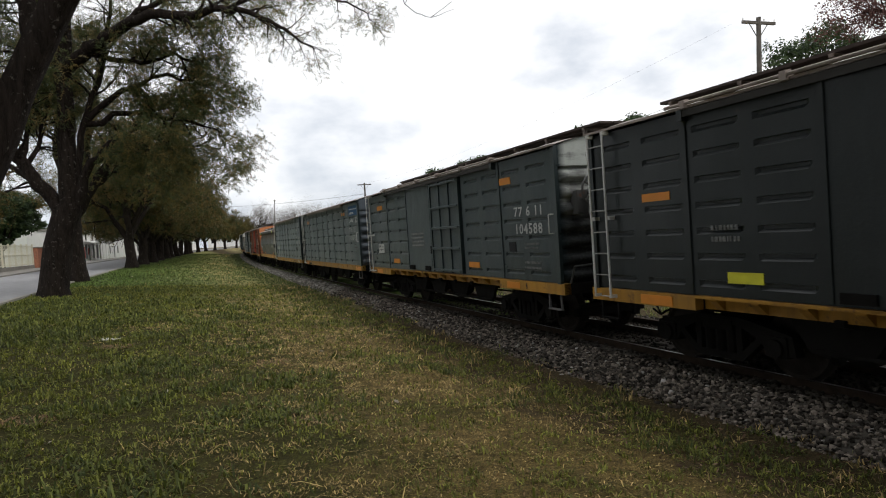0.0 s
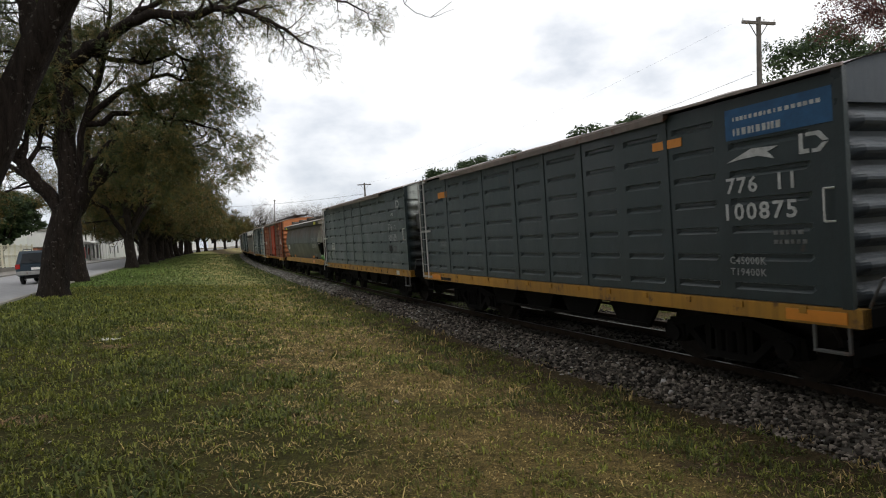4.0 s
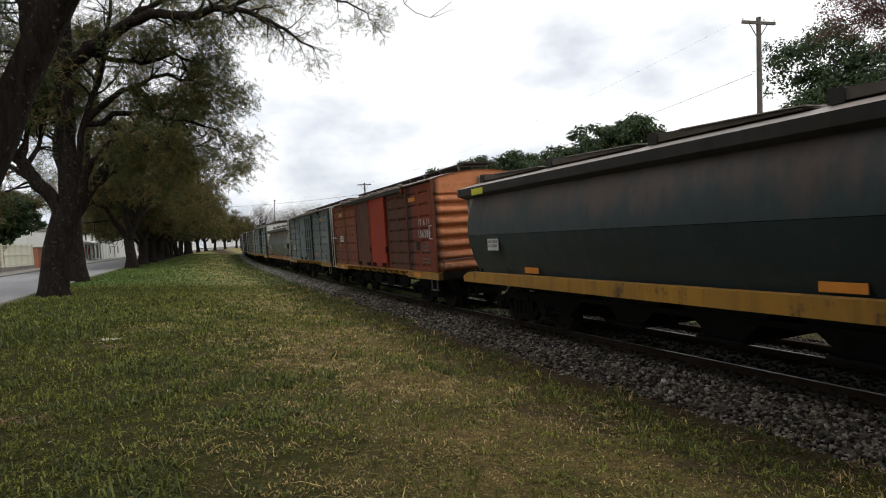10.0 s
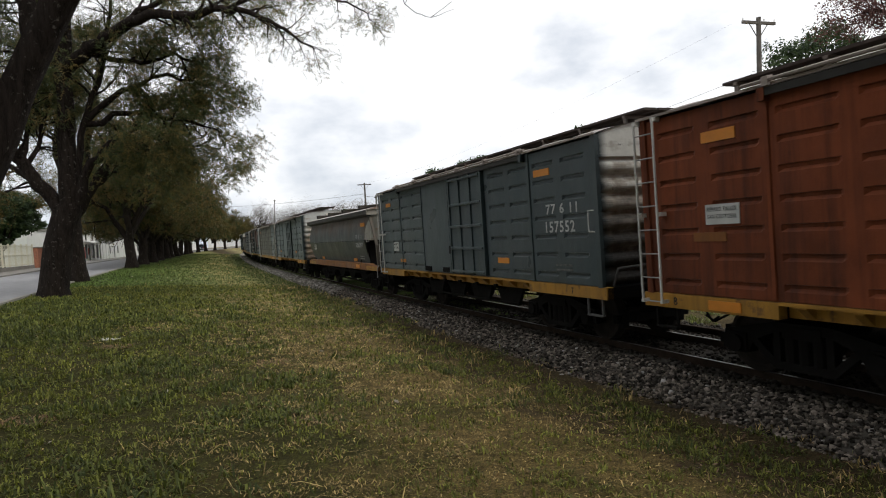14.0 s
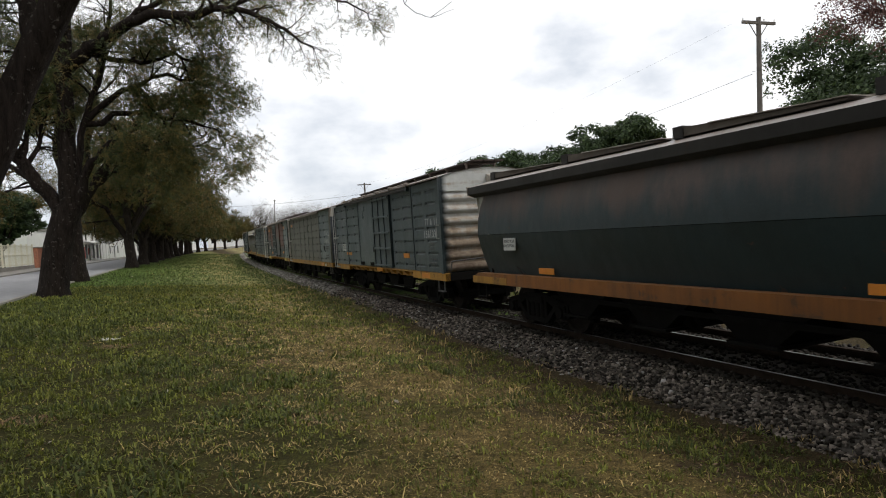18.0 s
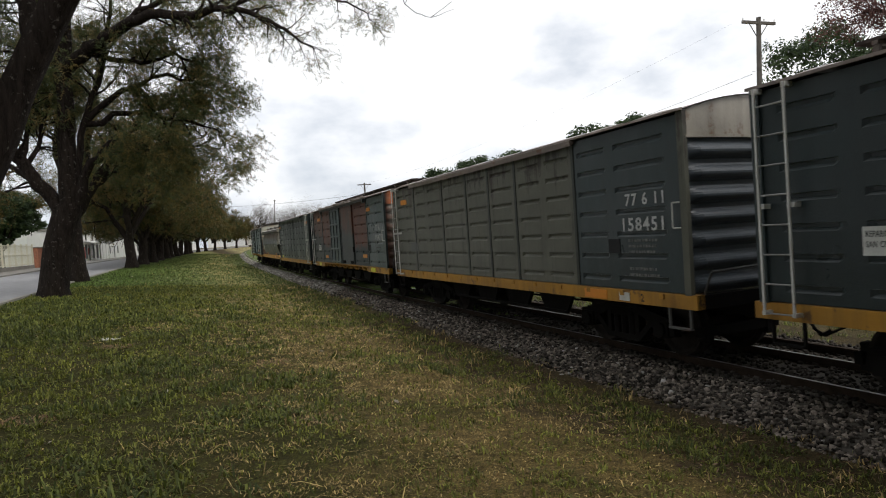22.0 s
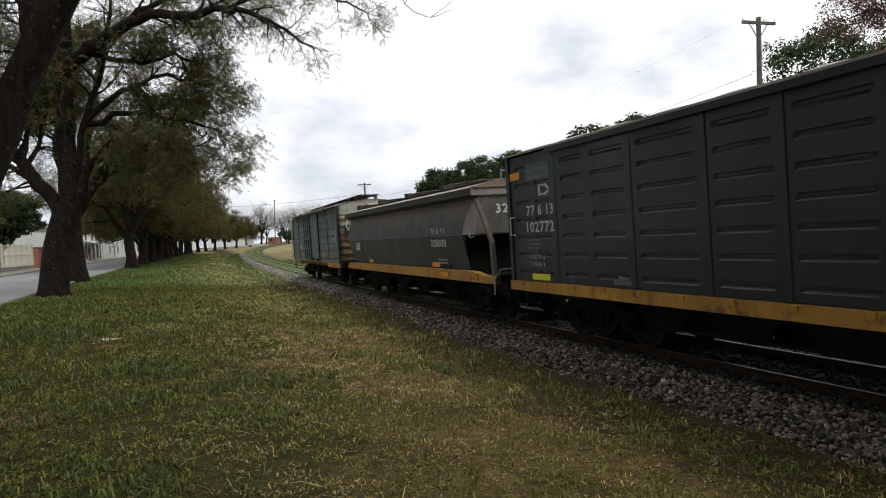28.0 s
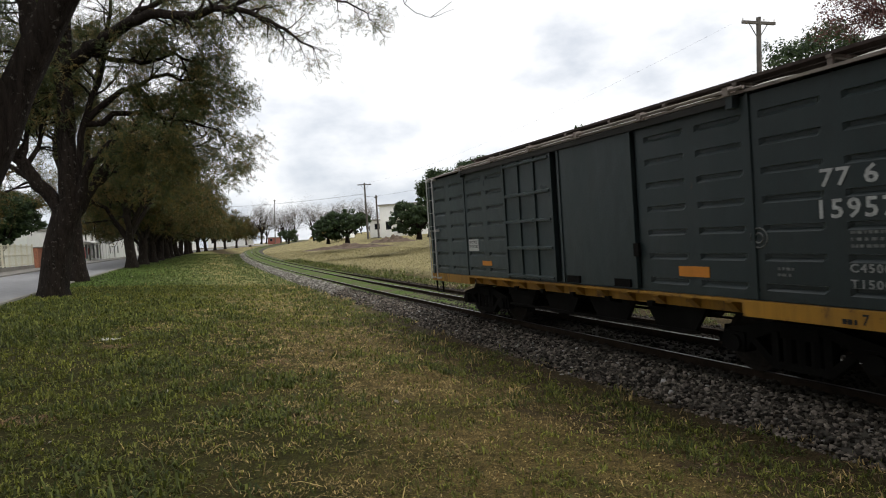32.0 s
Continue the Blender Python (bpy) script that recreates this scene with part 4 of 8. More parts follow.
def boxcar(length, label, body="dark", layout="door", doors=(), end=None, ladder="white", sill="yellow", roof="roof", panel_paint=None, brake="dull_steel", walk_boards=True, seed=1, box_end=None, end_top=None, turned=False, ladder_q=0.19, post_paint=None, welded=()):
    """A metre-gauge bogie boxcar. Its forward end is +x; the side that faces the grass is -y. Distances q run from the rear end."""
    rnd = random.Random(seed)
    half = length / 2
    root = tagged(new("boxcar"), label, "railway wagon", "wagons of the freight train")
    mat, yel = M[body], M[sill]
    stretch = (length - 0.26) / 10.37
    bm = bmesh.new()
    box(bm, -half + 0.13, half - 0.13, -FACE + 0.045, FACE - 0.045, 0.93, 3.05)
    part("body", bm, mat, root)
    kind = KINDS[layout]

    def at(q):
        return 0.13 + (q - 0.13) * stretch
    for side in (-1, 1):
        for i, (cols, (a, b)) in enumerate(zip(kind["cols"], kind["spans"])):
            pm = M[panel_paint[i]] if panel_paint and side < 0 else mat
            bm = groove_panel([(at(c), at(d)) for c, d in cols], at(a), at(b), half, side, 0.95, 3.04)
            part("side_panel", bm, pm, root)
        posts = sorted({round(b + 0.01, 2) for _, b in kind["spans"][:-1]} | ({0.13, 10.5}))
        if layout == "door":
            posts = [q for q in posts if not 3.55 < q < 6.98]
        posts = [q for q in posts if not any(a < q < b for a, b in welded)]
        for q in posts:
            bm = bmesh.new()
            y = side * FACE
            wdt, proud = (0.035, 0.020) if layout == "door" else (0.05, 0.014)
            prism(bm, [(at(q) - half - wdt, y - side * 0.03), (at(q) - half - wdt * 0.6, y + side * proud), (at(q) - half + wdt * 0.6, y + side * proud), (at(q) - half + wdt, y - side * 0.03)], "z", 0.95, 3.06)
            part("side_post", bm, M[post_paint] if post_paint else mat, root)
        use = doors if doors and side < 0 else ((("plain", 3.60, 5.25, None), ("grid", 5.30, 6.95, None)) if layout == "door" else ())
        for dk, a, b, dm in use:
            door_leaf(root, dk, at(a), at(b), half, M[dm] if dm else mat, side)
        if layout == "door":
            y = side * FACE
            bm = bmesh.new()
            box(bm, at(1.88) - half, at(8.56) - half, min(y, y + side * 0.075), max(y, y + side * 0.075), 3.02, 3.052)
            box(bm, at(1.88) - half, at(8.56) - half, min(y + side * 0.055, y + side * 0.075), max(y + side * 0.055, y + side * 0.075), 2.975, 3.02)
            dt = part("door_track", bm, M["hop_rail"], root)
            bm = bmesh.new()
            rod(bm, (at(1.7) - half, y + side * 0.085, 3.115), (at(8.7) - half, y + side * 0.085, 3.115), 0.020, 6)
            part("guide_pipe", bm, M["eave"], dt, "rusty pale pipe along the eave")
            for k in range(6):
                x = at(2.0 + 1.3 * k) - half
                bm = bmesh.new()
                prism(bm, [(y, 3.055), (y + side * 0.115, 3.060), (y + side * 0.115, 3.150), (y + side * 0.04, 3.165), (y, 3.12)], "x", x - 0.035, x + 0.035)
                part("pipe_bracket", bm, M["eave"], dt)
            for q in (1.92, 8.52):
                bm = bmesh.new()
                box(bm, at(q) - half - 0.04, at(q) - half + 0.04, min(y, y + side * 0.085), max(y, y + side * 0.085), 2.93, 3.056)
                part("track_bracket", bm, mat, dt)
        else:
            y = side * FACE
            bm = bmesh.new()
            prism(bm, [(y, 3.02), (y + side * 0.07, 2.98), (y + side * 0.08, 3.06), (y, 3.09)], "x", at(1.45) - half, at(8.4) - half)
            part("gutter_rail", bm, M["roof"] if rnd.random() < 0.5 else mat, root)
        # side sill
        y0, y1 = sorted((side * (FACE - 0.10), side * (FACE + 0.02)))
        if layout == "door":
            for a, b in ((0.0, 1.95), (8.5, 10.63)):
                bm = bmesh.new()
                box(bm, at(a) - half if a else -half, half if b > 10 else at(b) - half, y0, y1, 0.765, 0.935)
                part("side_sill", bm, yel, root)
            bm = bmesh.new()
            box(bm, at(1.95) - half, at(8.5) - half, y0, y1, 0.905, 0.94)
            box(bm, at(1.95) - half, at(8.5) - half, side * (FACE - 0.14) - 0.01, side * (FACE - 0.14) + 0.01, 0.77, 0.905)
            rail_part = part("door_sill", bm, yel, root)
            if side < 0:
                for k in range(12):
                    piece("bracket", GUSSET, rail_part, pose(at(2.2 + k * 0.555) - half, 0, 0))
        else:
            bm = bmesh.new()
            box(bm, -half, half, y0, y1, 0.765, 0.935)
            sp = part("side_sill", bm, yel, root)
            if side < 0:
                for k in range(14):
                    q = at(0.45 + k * 0.74)
                    bm = bmesh.new()
                    box(bm, q - half - 0.04, q - half + 0.04, y0 - 0.016, y0 + 0.01, 0.86, 0.925)
                    part("lashing_lug", bm, yel, sp)
    # ends
    em = M[end] if end else M["dark_end"]
    for sx in (-1, 1):
        ew = part("end_wall", corrugated_end(half - 0.12, sx), em if sx > 0 else mat, root)
        part("end_top_panel", end_panel(half - 0.12, sx), (M[end_top] if end_top else em) if sx > 0 else mat, ew)
        for y in (-FACE, FACE):
            bm = bmesh.new()
            x = sx * (half - 0.12)
            box(bm, x - 0.05, x + 0.05, y - 0.03, y + 0.03, 0.93, 3.07)
            part("corner_post", bm, mat, ew)
        bm = bmesh.new()
        box(bm, min(sx * (half - 0.12), sx * half), max(sx * (half - 0.12), sx * half), -FACE, FACE, 0.765, 0.93)
        part("end_sill", bm, M["under"], root)
    if box_end:
        bm = bmesh.new()
        prism(bm, [(half - 0.1, 3.12), (half + 0.18, 3.04), (half + 0.18, 2.82), (half - 0.1, 2.78)], "y", -0.1, 0.75)
        part("vent_box", bm, M[box_end], root)
    # roof
    bm = bmesh.new()
    xs = list(np.linspace(-half + 0.06, half - 0.06, 41))
    ys = np.linspace(-FACE - 0.05, FACE + 0.05, 13)
    sheet(bm, xs, list(ys), lambda x, y: (x, y, 3.075 + 0.21 * (1 - (y / (FACE + 0.05)) ** 2) + (0.02 if abs((x + 50) % 1.04 - 0.52) < 0.14 else 0.0)))
    rf = part("roof", bm, M[roof], root, smooth=False)
    for y in (-FACE - 0.05, FACE + 0.05):
        bm = bmesh.new()
        box(bm, -half + 0.05, half - 0.05, y - 0.015, y + 0.015, 3.062, 3.092)
        part("eave_strip", bm, M["eave"], rf)
    if walk_boards:
        for y in (-0.27, 0.0, 0.27):
            bm = bmesh.new()
            box(bm, -half + 0.55, half - 0.1, y - 0.115, y + 0.115, 3.42, 3.455)
            part("roof_board", bm, M["plank"], rf)
        for k in range(9):
            x = -half + 0.75 + k * (length - 1.3) / 8
            bm = bmesh.new()
            box(bm, x - 0.03, x + 0.03, -0.40, 0.40, 3.385, 3.42)
            for y in (-0.36, 0.0, 0.36):
                box(bm, x - 0.03, x + 0.03, y - 0.02, y + 0.02, 3.24, 3.39)
            part("board_support", bm, M["roof"], rf)
    # ladder by the rear end, grab iron by the forward one
    lad = new("ladder")
    lad.parent = root
    post = LADDER_POST if ladder == "white" else LADDER_POST_DIM
    q_l = length - 0.52 if turned else ladder_q
    for q in (q_l, q_l + 0.33):
        piece("ladder_rail", post, lad, pose(q - half, -FACE - 0.11, 0.72))
    for k in range(8):
        piece("rung", RUNG, lad, pose(q_l - half, -FACE - 0.11, 0.84 + k * 0.29))
    piece("step_stirrup", STIRRUP, root, pose(0.36 - half, 0, 0))
    piece("step_stirrup", STIRRUP_PALE, root, pose(half - 0.30, 0, 0))
    piece("grab_iron", GRAB, root, pose(half - 0.27 if not turned else -half + 0.2, -FACE - 0.03, 1.72))
    bm = bmesh.new()
    pipe(bm, [(half - 0.02, -1.16, 0.94), (half + 0.10, -1.16, 1.20), (half + 0.12, -0.2, 1.24), (half + 0.12, 0.0, 1.2), (half + 0.10, 0.06, 0.9)], 0.014)
    part("uncoupling_lever", bm, M["dull_steel"], root)
    if brake:
        bw = piece("brake_wheel", WHEEL_RIM[brake], root, pose(half + 0.20, -0.73, 2.34))
        piece("hub", WHEEL_HUB[brake], bw)
        for k in range(6):
            piece("spoke", WHEEL_SPOKE[brake], bw, pose(0, 0, 0, 60 * k))
        bm = bmesh.new()
        rod(bm, (half - 0.12, -0.73, 2.34), (half + 0.15, -0.73, 2.34), 0.05, 8)
        box(bm, half - 0.10, half + 0.08, -1.02, -0.84, 2.0, 2.36)
        pipe(bm, [(half + 0.08, -0.73, 2.2), (half + 0.12, -0.68, 1.6), (half + 0.06, -0.66, 0.9)], 0.015)
        part("brake_shaft", bm, M["dull_steel"], root)
    # under the floor
    for k in range(5):
        piece("cross_bearer", BEARER, root, pose(at(3.6 + k * 0.85) - half, 0, 0))
    for k in range(4):
        piece("post_foot", GUSSET_DARK, root, pose(at(3.45 + k * 1.25) - half, 0, 0))
    bm = bmesh.new()
    box(bm, -half + 3.1, half - 3.1, -1.005, -0.99, 0.415, 0.455)
    part("truss_bar", bm, M["under"], root)
    running_gear(root, length, (-half + 1.85, half - 1.85))
    rod_gear(root, -half + 3.2, half - 3.2, seed)
    return root


def hopper(length, label, sill="yellow", seed=3, top="hop_top", low="hop", sack=False, dusty=0.5):
    """A covered bogie hopper with bulged sides, sloping ends and a hatch walk along the roof."""
    half = length / 2
    root = tagged(new("hopper_wagon"), label, "railway wagon", "wagons of the freight train")
    yel = M[sill]
    q0, q1 = 0.32 - half, 9.78 / 11.1 * length - half       # the bulged side sheet

    def bow(z):
        """Half width of the side at height z."""
        return float(np.interp(z, [1.0, 1.35, 1.72, 1.80, 2.05, 2.30, 2.52], [1.05, 1.17, 1.26, 1.265, 1.25, 1.20, 1.13]))

    def ends(z):
        """The rounded fore and aft edges of the side sheet."""
        k = float(np.interp(z, [1.0, 1.3, 1.76, 2.1, 2.3, 2.44], [0.10, 0.02, 0.0, 0.12, 0.26, 0.45]))
        return q0 + 0.25 * k, q1 + (k if z > 1.7 else -k)
    for side in (-1, 1):
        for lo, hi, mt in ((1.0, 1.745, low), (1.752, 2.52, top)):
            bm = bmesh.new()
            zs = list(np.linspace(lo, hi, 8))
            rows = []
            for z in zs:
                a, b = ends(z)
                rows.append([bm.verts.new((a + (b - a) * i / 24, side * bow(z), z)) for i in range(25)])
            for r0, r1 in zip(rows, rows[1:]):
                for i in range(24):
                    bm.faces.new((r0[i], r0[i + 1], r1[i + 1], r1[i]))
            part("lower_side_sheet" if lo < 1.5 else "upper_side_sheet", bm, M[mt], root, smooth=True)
        bm = bmesh.new()
        y = side * 1.28
        prism(bm, [(y, 2.70), (y, 2.56), (y - side * 0.13, 2.50), (y - side * 0.16, 2.70)], "x", 0.02 - half, half - 0.75)
        part("top_rail", bm, M["hop_rail"], root)
        y0, y1 = sorted((side * 1.12, side * 1.27))
        bm = bmesh.new()
        prism(bm, [(0.0 - half, 0.93), (0.25 - half, 1.01), (half - 0.9, 1.02), (half - 0.55, 0.96), (half, 0.94), (half, 0.81), (-half + 0.0, 0.81)], "y", y0, y1)
        part("side_sill", bm, yel, root)
    # the pocket between the sides: slope sheets and inner shell
    x1_end = half - 0.75
    for sx in (-1, 1):
        xe = (half - 0.78) if sx > 0 else (-half + 0.06)
        xb = (half - 1.38) if sx > 0 else (-half + 0.5)
        bm = bmesh.new()
        xm = (half - 1.02) if sx > 0 else (-half + 0.26)
        prism(bm, [(xe, 2.66), (xe, 2.46), (xm, 1.77), (xb, 1.74), (xb, 1.79), (xm - sx * 0.05, 1.82), (xe - sx * 0.05, 2.48), (xe - sx * 0.05, 2.66)], "y", -1.12, 1.12)
        part("end_sheet", bm, M["end_dust"], root, "dust-streaked pale end sheet")
        bm = bmesh.new()
        prism(bm, [(xb, 1.77), (xb - sx * 1.2, 1.0), (xb - sx * 1.25, 1.0), (xb - sx * 0.05, 1.80)], "y", -1.10, 1.10)
        part("slope_sheet", bm, M["hop_rail"], root)
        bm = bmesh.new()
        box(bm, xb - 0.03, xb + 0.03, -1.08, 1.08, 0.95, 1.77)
        # near-black material stands in for the deep shade below the slope
        part("bulkhead", bm, M["under"], root, "bulkhead under the slope sheet, coloured near-black for the deep shade")
        for sy in (-1, 1):
            for lo, hi, mt, nm in ((1.77, 2.50, "end_dust", "corner_sheet"), (1.0, 1.765, "hop", "lower_corner_sheet")):
                bm = bmesh.new()
                outer, inner = [], []
                for z in np.linspace(lo, hi, 7):
                    z = float(z)
                    a, b = ends(z)
                    outer.append(bm.verts.new((b if sx > 0 else a, sy * (bow(z) - 0.004), z)))
                    xi = float(np.interp(z, [1.77, 2.46], [xm, xe])) if lo > 1.5 else float(np.interp(z, [1.0, 1.77], [xb - sx * 0.3, xb]))
                    inner.append(bm.verts.new((xi, sy * 1.075, z)))
                for i in range(6):
                    bm.faces.new((outer[i], outer[i + 1], inner[i + 1], inner[i]))
                part(nm, bm, M[mt], root, smooth=True)
        bm = bmesh.new()
        xf = x1_end if sx > 0 else -half + 0.02
        box(bm, min(xf, xf + sx * 0.035), max(xf, xf + sx * 0.035), -1.285, 1.285, 2.545, 2.70)
        box(bm, min(xf, xf + sx * 0.07), max(xf, xf + sx * 0.07), -1.285, 1.285, 2.70, 2.72)
        part("end_fascia", bm, M["dust"], root, "rust-stained pale fascia under the roof end")
        for y in (-1.17, 1.17):
            bm = bmesh.new()
            a = Vector((xe + sx * 0.04, y, 2.46))
            m_ = Vector((xe + sx * 0.60, y, 1.60))
            e = Vector((xe + sx * 0.64, y, 0.97))
            for p_, q_ in ((a, m_), (m_, e)):
                w = 0.038
                prism(bm, [(p_.x - w, p_.z), (p_.x + w, p_.z), (q_.x + w, q_.z), (q_.x - w, q_.z)], "y", y - 0.04, y + 0.04)
            if sx > 0:
                part("end_brace", bm, M["brace"], root)
            else:
                bm.free()
        bm = bmesh.new()
        box(bm, min(sx * (half - 0.85), sx * (half - 0.02)), max(sx * (half - 0.85), sx * (half - 0.02)), -1.12, 1.12, 0.93, 0.97)
        box(bm, min(sx * (half - 0.1), sx * half), max(sx * (half - 0.1), sx * half), -1.2, 1.2, 0.81, 0.95)
        part("end_platform", bm, M["under"], root)
    bm = bmesh.new()
    box(bm, q0 + 0.5, q1 - 0.6, -0.95, 0.95, 0.98, 2.6)
    part("inner_bin", bm, M["under"], root)
    # discharge gates
    for k in range(4):
        x = -half + length * (0.275 + 0.15 * k)
        bm = bmesh.new()
        prism(bm, [(x - 0.80, 1.0), (x - 0.76, 0.82), (x - 0.26, 0.40), (x + 0.26, 0.40), (x + 0.76, 0.82), (x + 0.80, 1.0)], "y", -0.88, 0.88)
        part("discharge_chute", bm, M["under"], root)
        bm = bmesh.new()
        box(bm, x - 0.34, x + 0.34, -0.98, 0.98, 0.36, 0.40)
        part("slide_gate", bm, M["under"], root)
    # roof
    bm = bmesh.new()
    x0, x1 = -half + 0.02, half - 0.75
    ys = np.linspace(-1.28, 1.28, 13)
    sheet(bm, [x0, x1], list(ys), lambda x, y: (x, y, 2.70 + 0.20 * (1 - (y / 1.28) ** 2)))
    rf = part("roof", bm, M["roof"], root, smooth=True)
    for sx, xx in ((1, x1), (-1, x0)):
        bm = bmesh.new()
        pts = [(float(y), 2.70 + 0.20 * (1 - (float(y) / 1.28) ** 2)) for y in ys]
        prism(bm, [(-1.28, 2.56)] + pts + [(1.28, 2.56)], "x", xx - 0.03 * sx, xx)
        part("roof_end_plate", bm, M["rusty_arch"], rf, "rusty brown roof end")
    run = (x1 - x0 - 0.3) / 4
    for y in (-0.66, 0.66):
        for k in range(4):
            xa = x0 + 0.3 + k * run
            bm = bmesh.new()
            prism(bm, [(xa, 2.84), (xa + run * 0.86, 2.84), (xa + run * 0.86, 2.862), (xa + 0.12, 2.950), (xa, 2.950)], "y", y - 0.19, y + 0.19)
            hatch = part("hatch_cover", bm, M["hatch"], rf)
            bm = bmesh.new()
            box(bm, xa - 0.07, xa + 0.10, y - 0.21, y + 0.21, 2.82, 2.972)
            part("hatch_stop", bm, M["hop_rail"], hatch)
            bm = bmesh.new()
            prism(bm, [(xa + 0.5, 2.930), (xa + run * 0.88, 2.872), (xa + run * 0.88, 2.882), (xa + 0.5, 2.940)], "y", y - 0.215, y + 0.10)
            part("hatch_flap", bm, M["dust"], hatch)
    for k in range(5):
        x = x0 + 1.3 + k * (x1 - x0 - 2.6) / 4
        bm = bmesh.new()
        rod(bm, (x, 0, 2.88), (x, 0, 2.95), 0.30, 14)
        part("roof_hatch", bm, M["dust"], rf)
    bm = bmesh.new()
    pipe(bm, [(x1 - 0.15, -0.5, 2.8), (x1 - 0.15, -0.5, 3.04), (x1 - 0.15, -0.15, 3.04), (x1 - 0.15, -0.15, 2.9)], 0.014)
    part("roof_handrail", bm, M["steel"], rf)
    # end ladder and rails
    lad = new("ladder")
    lad.parent = root
    for y in (-0.30, 0.12):
        bm = bmesh.new()
        pipe(bm, [(half - 0.78, y, 2.68), (half - 0.62, y, 2.66), (half - 0.55, y, 2.56), (half - 0.55, y, 0.97)], 0.02)
        part("ladder_rail", bm, M["steel"], lad)
    for k in range(6):
        bm = bmesh.new()
        rod(bm, (half - 0.55, -0.30, 1.18 + 0.27 * k), (half - 0.55, 0.12, 1.18 + 0.27 * k), 0.014, 6)
        part("rung", bm, M["steel"], lad)
    bm = bmesh.new()
    pipe(bm, [(half - 0.95, -1.24, 1.98), (half - 1.0, -1.3, 1.92), (half - 0.88, -1.3, 1.70), (half - 0.78, -1.26, 1.72)], 0.011)
    part("grab_iron", bm, M["steel"], root)
    piece("step_stirrup", STIRRUP, root, pose(half - 0.35, 0.04, 0.02))
    piece("step_stirrup", STIRRUP, root, pose(0.35 - half, 0.04, 0.02))
    bm = bmesh.new()
    pipe(bm, [(half - 0.04, -1.15, 0.95), (half + 0.04, -1.15, 1.08), (half + 0.04, 0.2, 1.08), (half - 0.04, 0.25, 0.95)], 0.014)
    pipe(bm, [(half - 0.03, -1.2, 0.98), (half + 0.05, -1.28, 0.9), (half + 0.03, -1.28, 0.62)], 0.014)
    part("handrail", bm, M["steel"], root)
    bm = bmesh.new()
    box(bm, -half + 2.4, half - 2.4, -0.99, -0.93, 0.62, 0.68)
    part("truss_bar", bm, M["under"], root)
    running_gear(root, length, (-half + 1.75, half - 1.75))
    rod_gear(root, -half + 2.9, half - 2.9, seed)
    return root


# ends of each wagon on the line at 0 s: forward end, rear end
TRAIN = {}


def coupled(key, root, front, rear):
    TRAIN[key] = (root, (front + rear) / 2)


car_a = boxcar(10.5, "dark green-black ribbed boxcar with yellow sill and orange reflectors", "dark", "door", (("plain", 3.60, 5.25, None), ("grid", 5.30, 6.95, None)), seed=11)
coupled("a", car_a, -3.03, 7.47)
car_b = boxcar(10.57, "dark slate ribbed boxcar with closed doors, white stencilled number", "dark_b", "door", (("plain", 3.60, 5.25, None), ("grid", 5.30, 6.95, None)), seed=12, end="fade_end")
coupled("b", car_b, 8.17, 18.74)
car_c = boxcar(10.53, "dark green ribbed boxcar with blue lettering and yellow sill", "dark_b", "plain", seed=13, brake=None, walk_boards=False, end="grey_end")
coupled("c", car_c, 19.82, 30.35)
car_d = boxcar(10.25, "dark grey-green ribbed boxcar with pale end top and brake wheel", "dark_b", "long", seed=14, walk_boards=False, end="fade_end", welded=((0.2, 3.5), (6.95, 10.4)))
coupled("d", car_d, 31.34, 41.59)
car_e = hopper(11.12, "sooty green covered hopper wagon with a green sack on its platform", "yellow", 3, sack=True)
coupled("e", car_e, 42.17, 53.29)
car_f = boxcar(10.48, "rusty red-brown boxcar with one bright red door and orange end", "brown", "door", (("plain", 3.60, 5.21, "brown_dark"), ("plain", 5.25, 6.84, "redlead")), panel_paint=["brown", "brown", "brown_dark", "red_brown"], end="orange_end", ladder_q=0.07, seed=15, brake=None, box_end="steel")
coupled("f", car_f, 54.61, 65.09)
car_g = boxcar(10.45, "slate-blue ribbed boxcar with barred door and pale peeling end", "slate", "door", (("plain", 3.60, 5.25, None), ("grid", 5.30, 6.95, None)), end="dark_below_end", seed=16, brake=None)
coupled("g", car_g, 65.85, 76.30)
car_h = hopper(11.1, "sooty dark hopper wagon with orange-yellow sill", "yellow_b", 4)
coupled("h", car_h, 76.91, 88.01)
car_i = boxcar(10.66, "dark slate boxcar with rust-streaked silver corrugated end", "dark_b", "door", (("plain", 3.60, 5.25, None), ("grid", 5.30, 6.95, None)), end="silver_end", seed=17, brake=None, box_end="dust")
coupled("i", car_i, 89.37, 100.03)
car_j = boxcar(10.7, "faded olive-grey ribbed boxcar with darker forward panels", "olive", "plain", seed=18, brake=None, end_top="dust", end="grey_end", post_paint="olive_dark", panel_paint=["olive"] * 6 + ["dark_b"], walk_boards=False)
coupled("j", car_j, 100.80, 111.50)
car_k = boxcar(10.8, "slate boxcar patched with red-brown rust, barred door", "dark_b", "door", (("grid", 3.60, 5.15, None), ("plain", 5.30, 6.95, "patchy")), panel_paint=["patchy", "rust_panel", "rust_panel", "dark_b"], seed=19, brake=None, end="rust_end", end_top="rust_top", box_end="roof", ladder_q=0.07)
coupled("k", car_k, 112.27, 123.07)
car_l = boxcar(10.55, "dark green-black ribbed boxcar with white stencils and yellow sill", "dark", "plain", seed=20, brake=None, walk_boards=False, turned=True, welded=((0.2, 4.4), (5.7, 10.4)))
coupled("l", car_l, 124.12, 134.67)
car_m = hopper(11.24, "sooty hopper wagon with dusty white end sheet and yellow sill", "yellow", 5)
coupled("m", car_m, 135.36, 146.60)
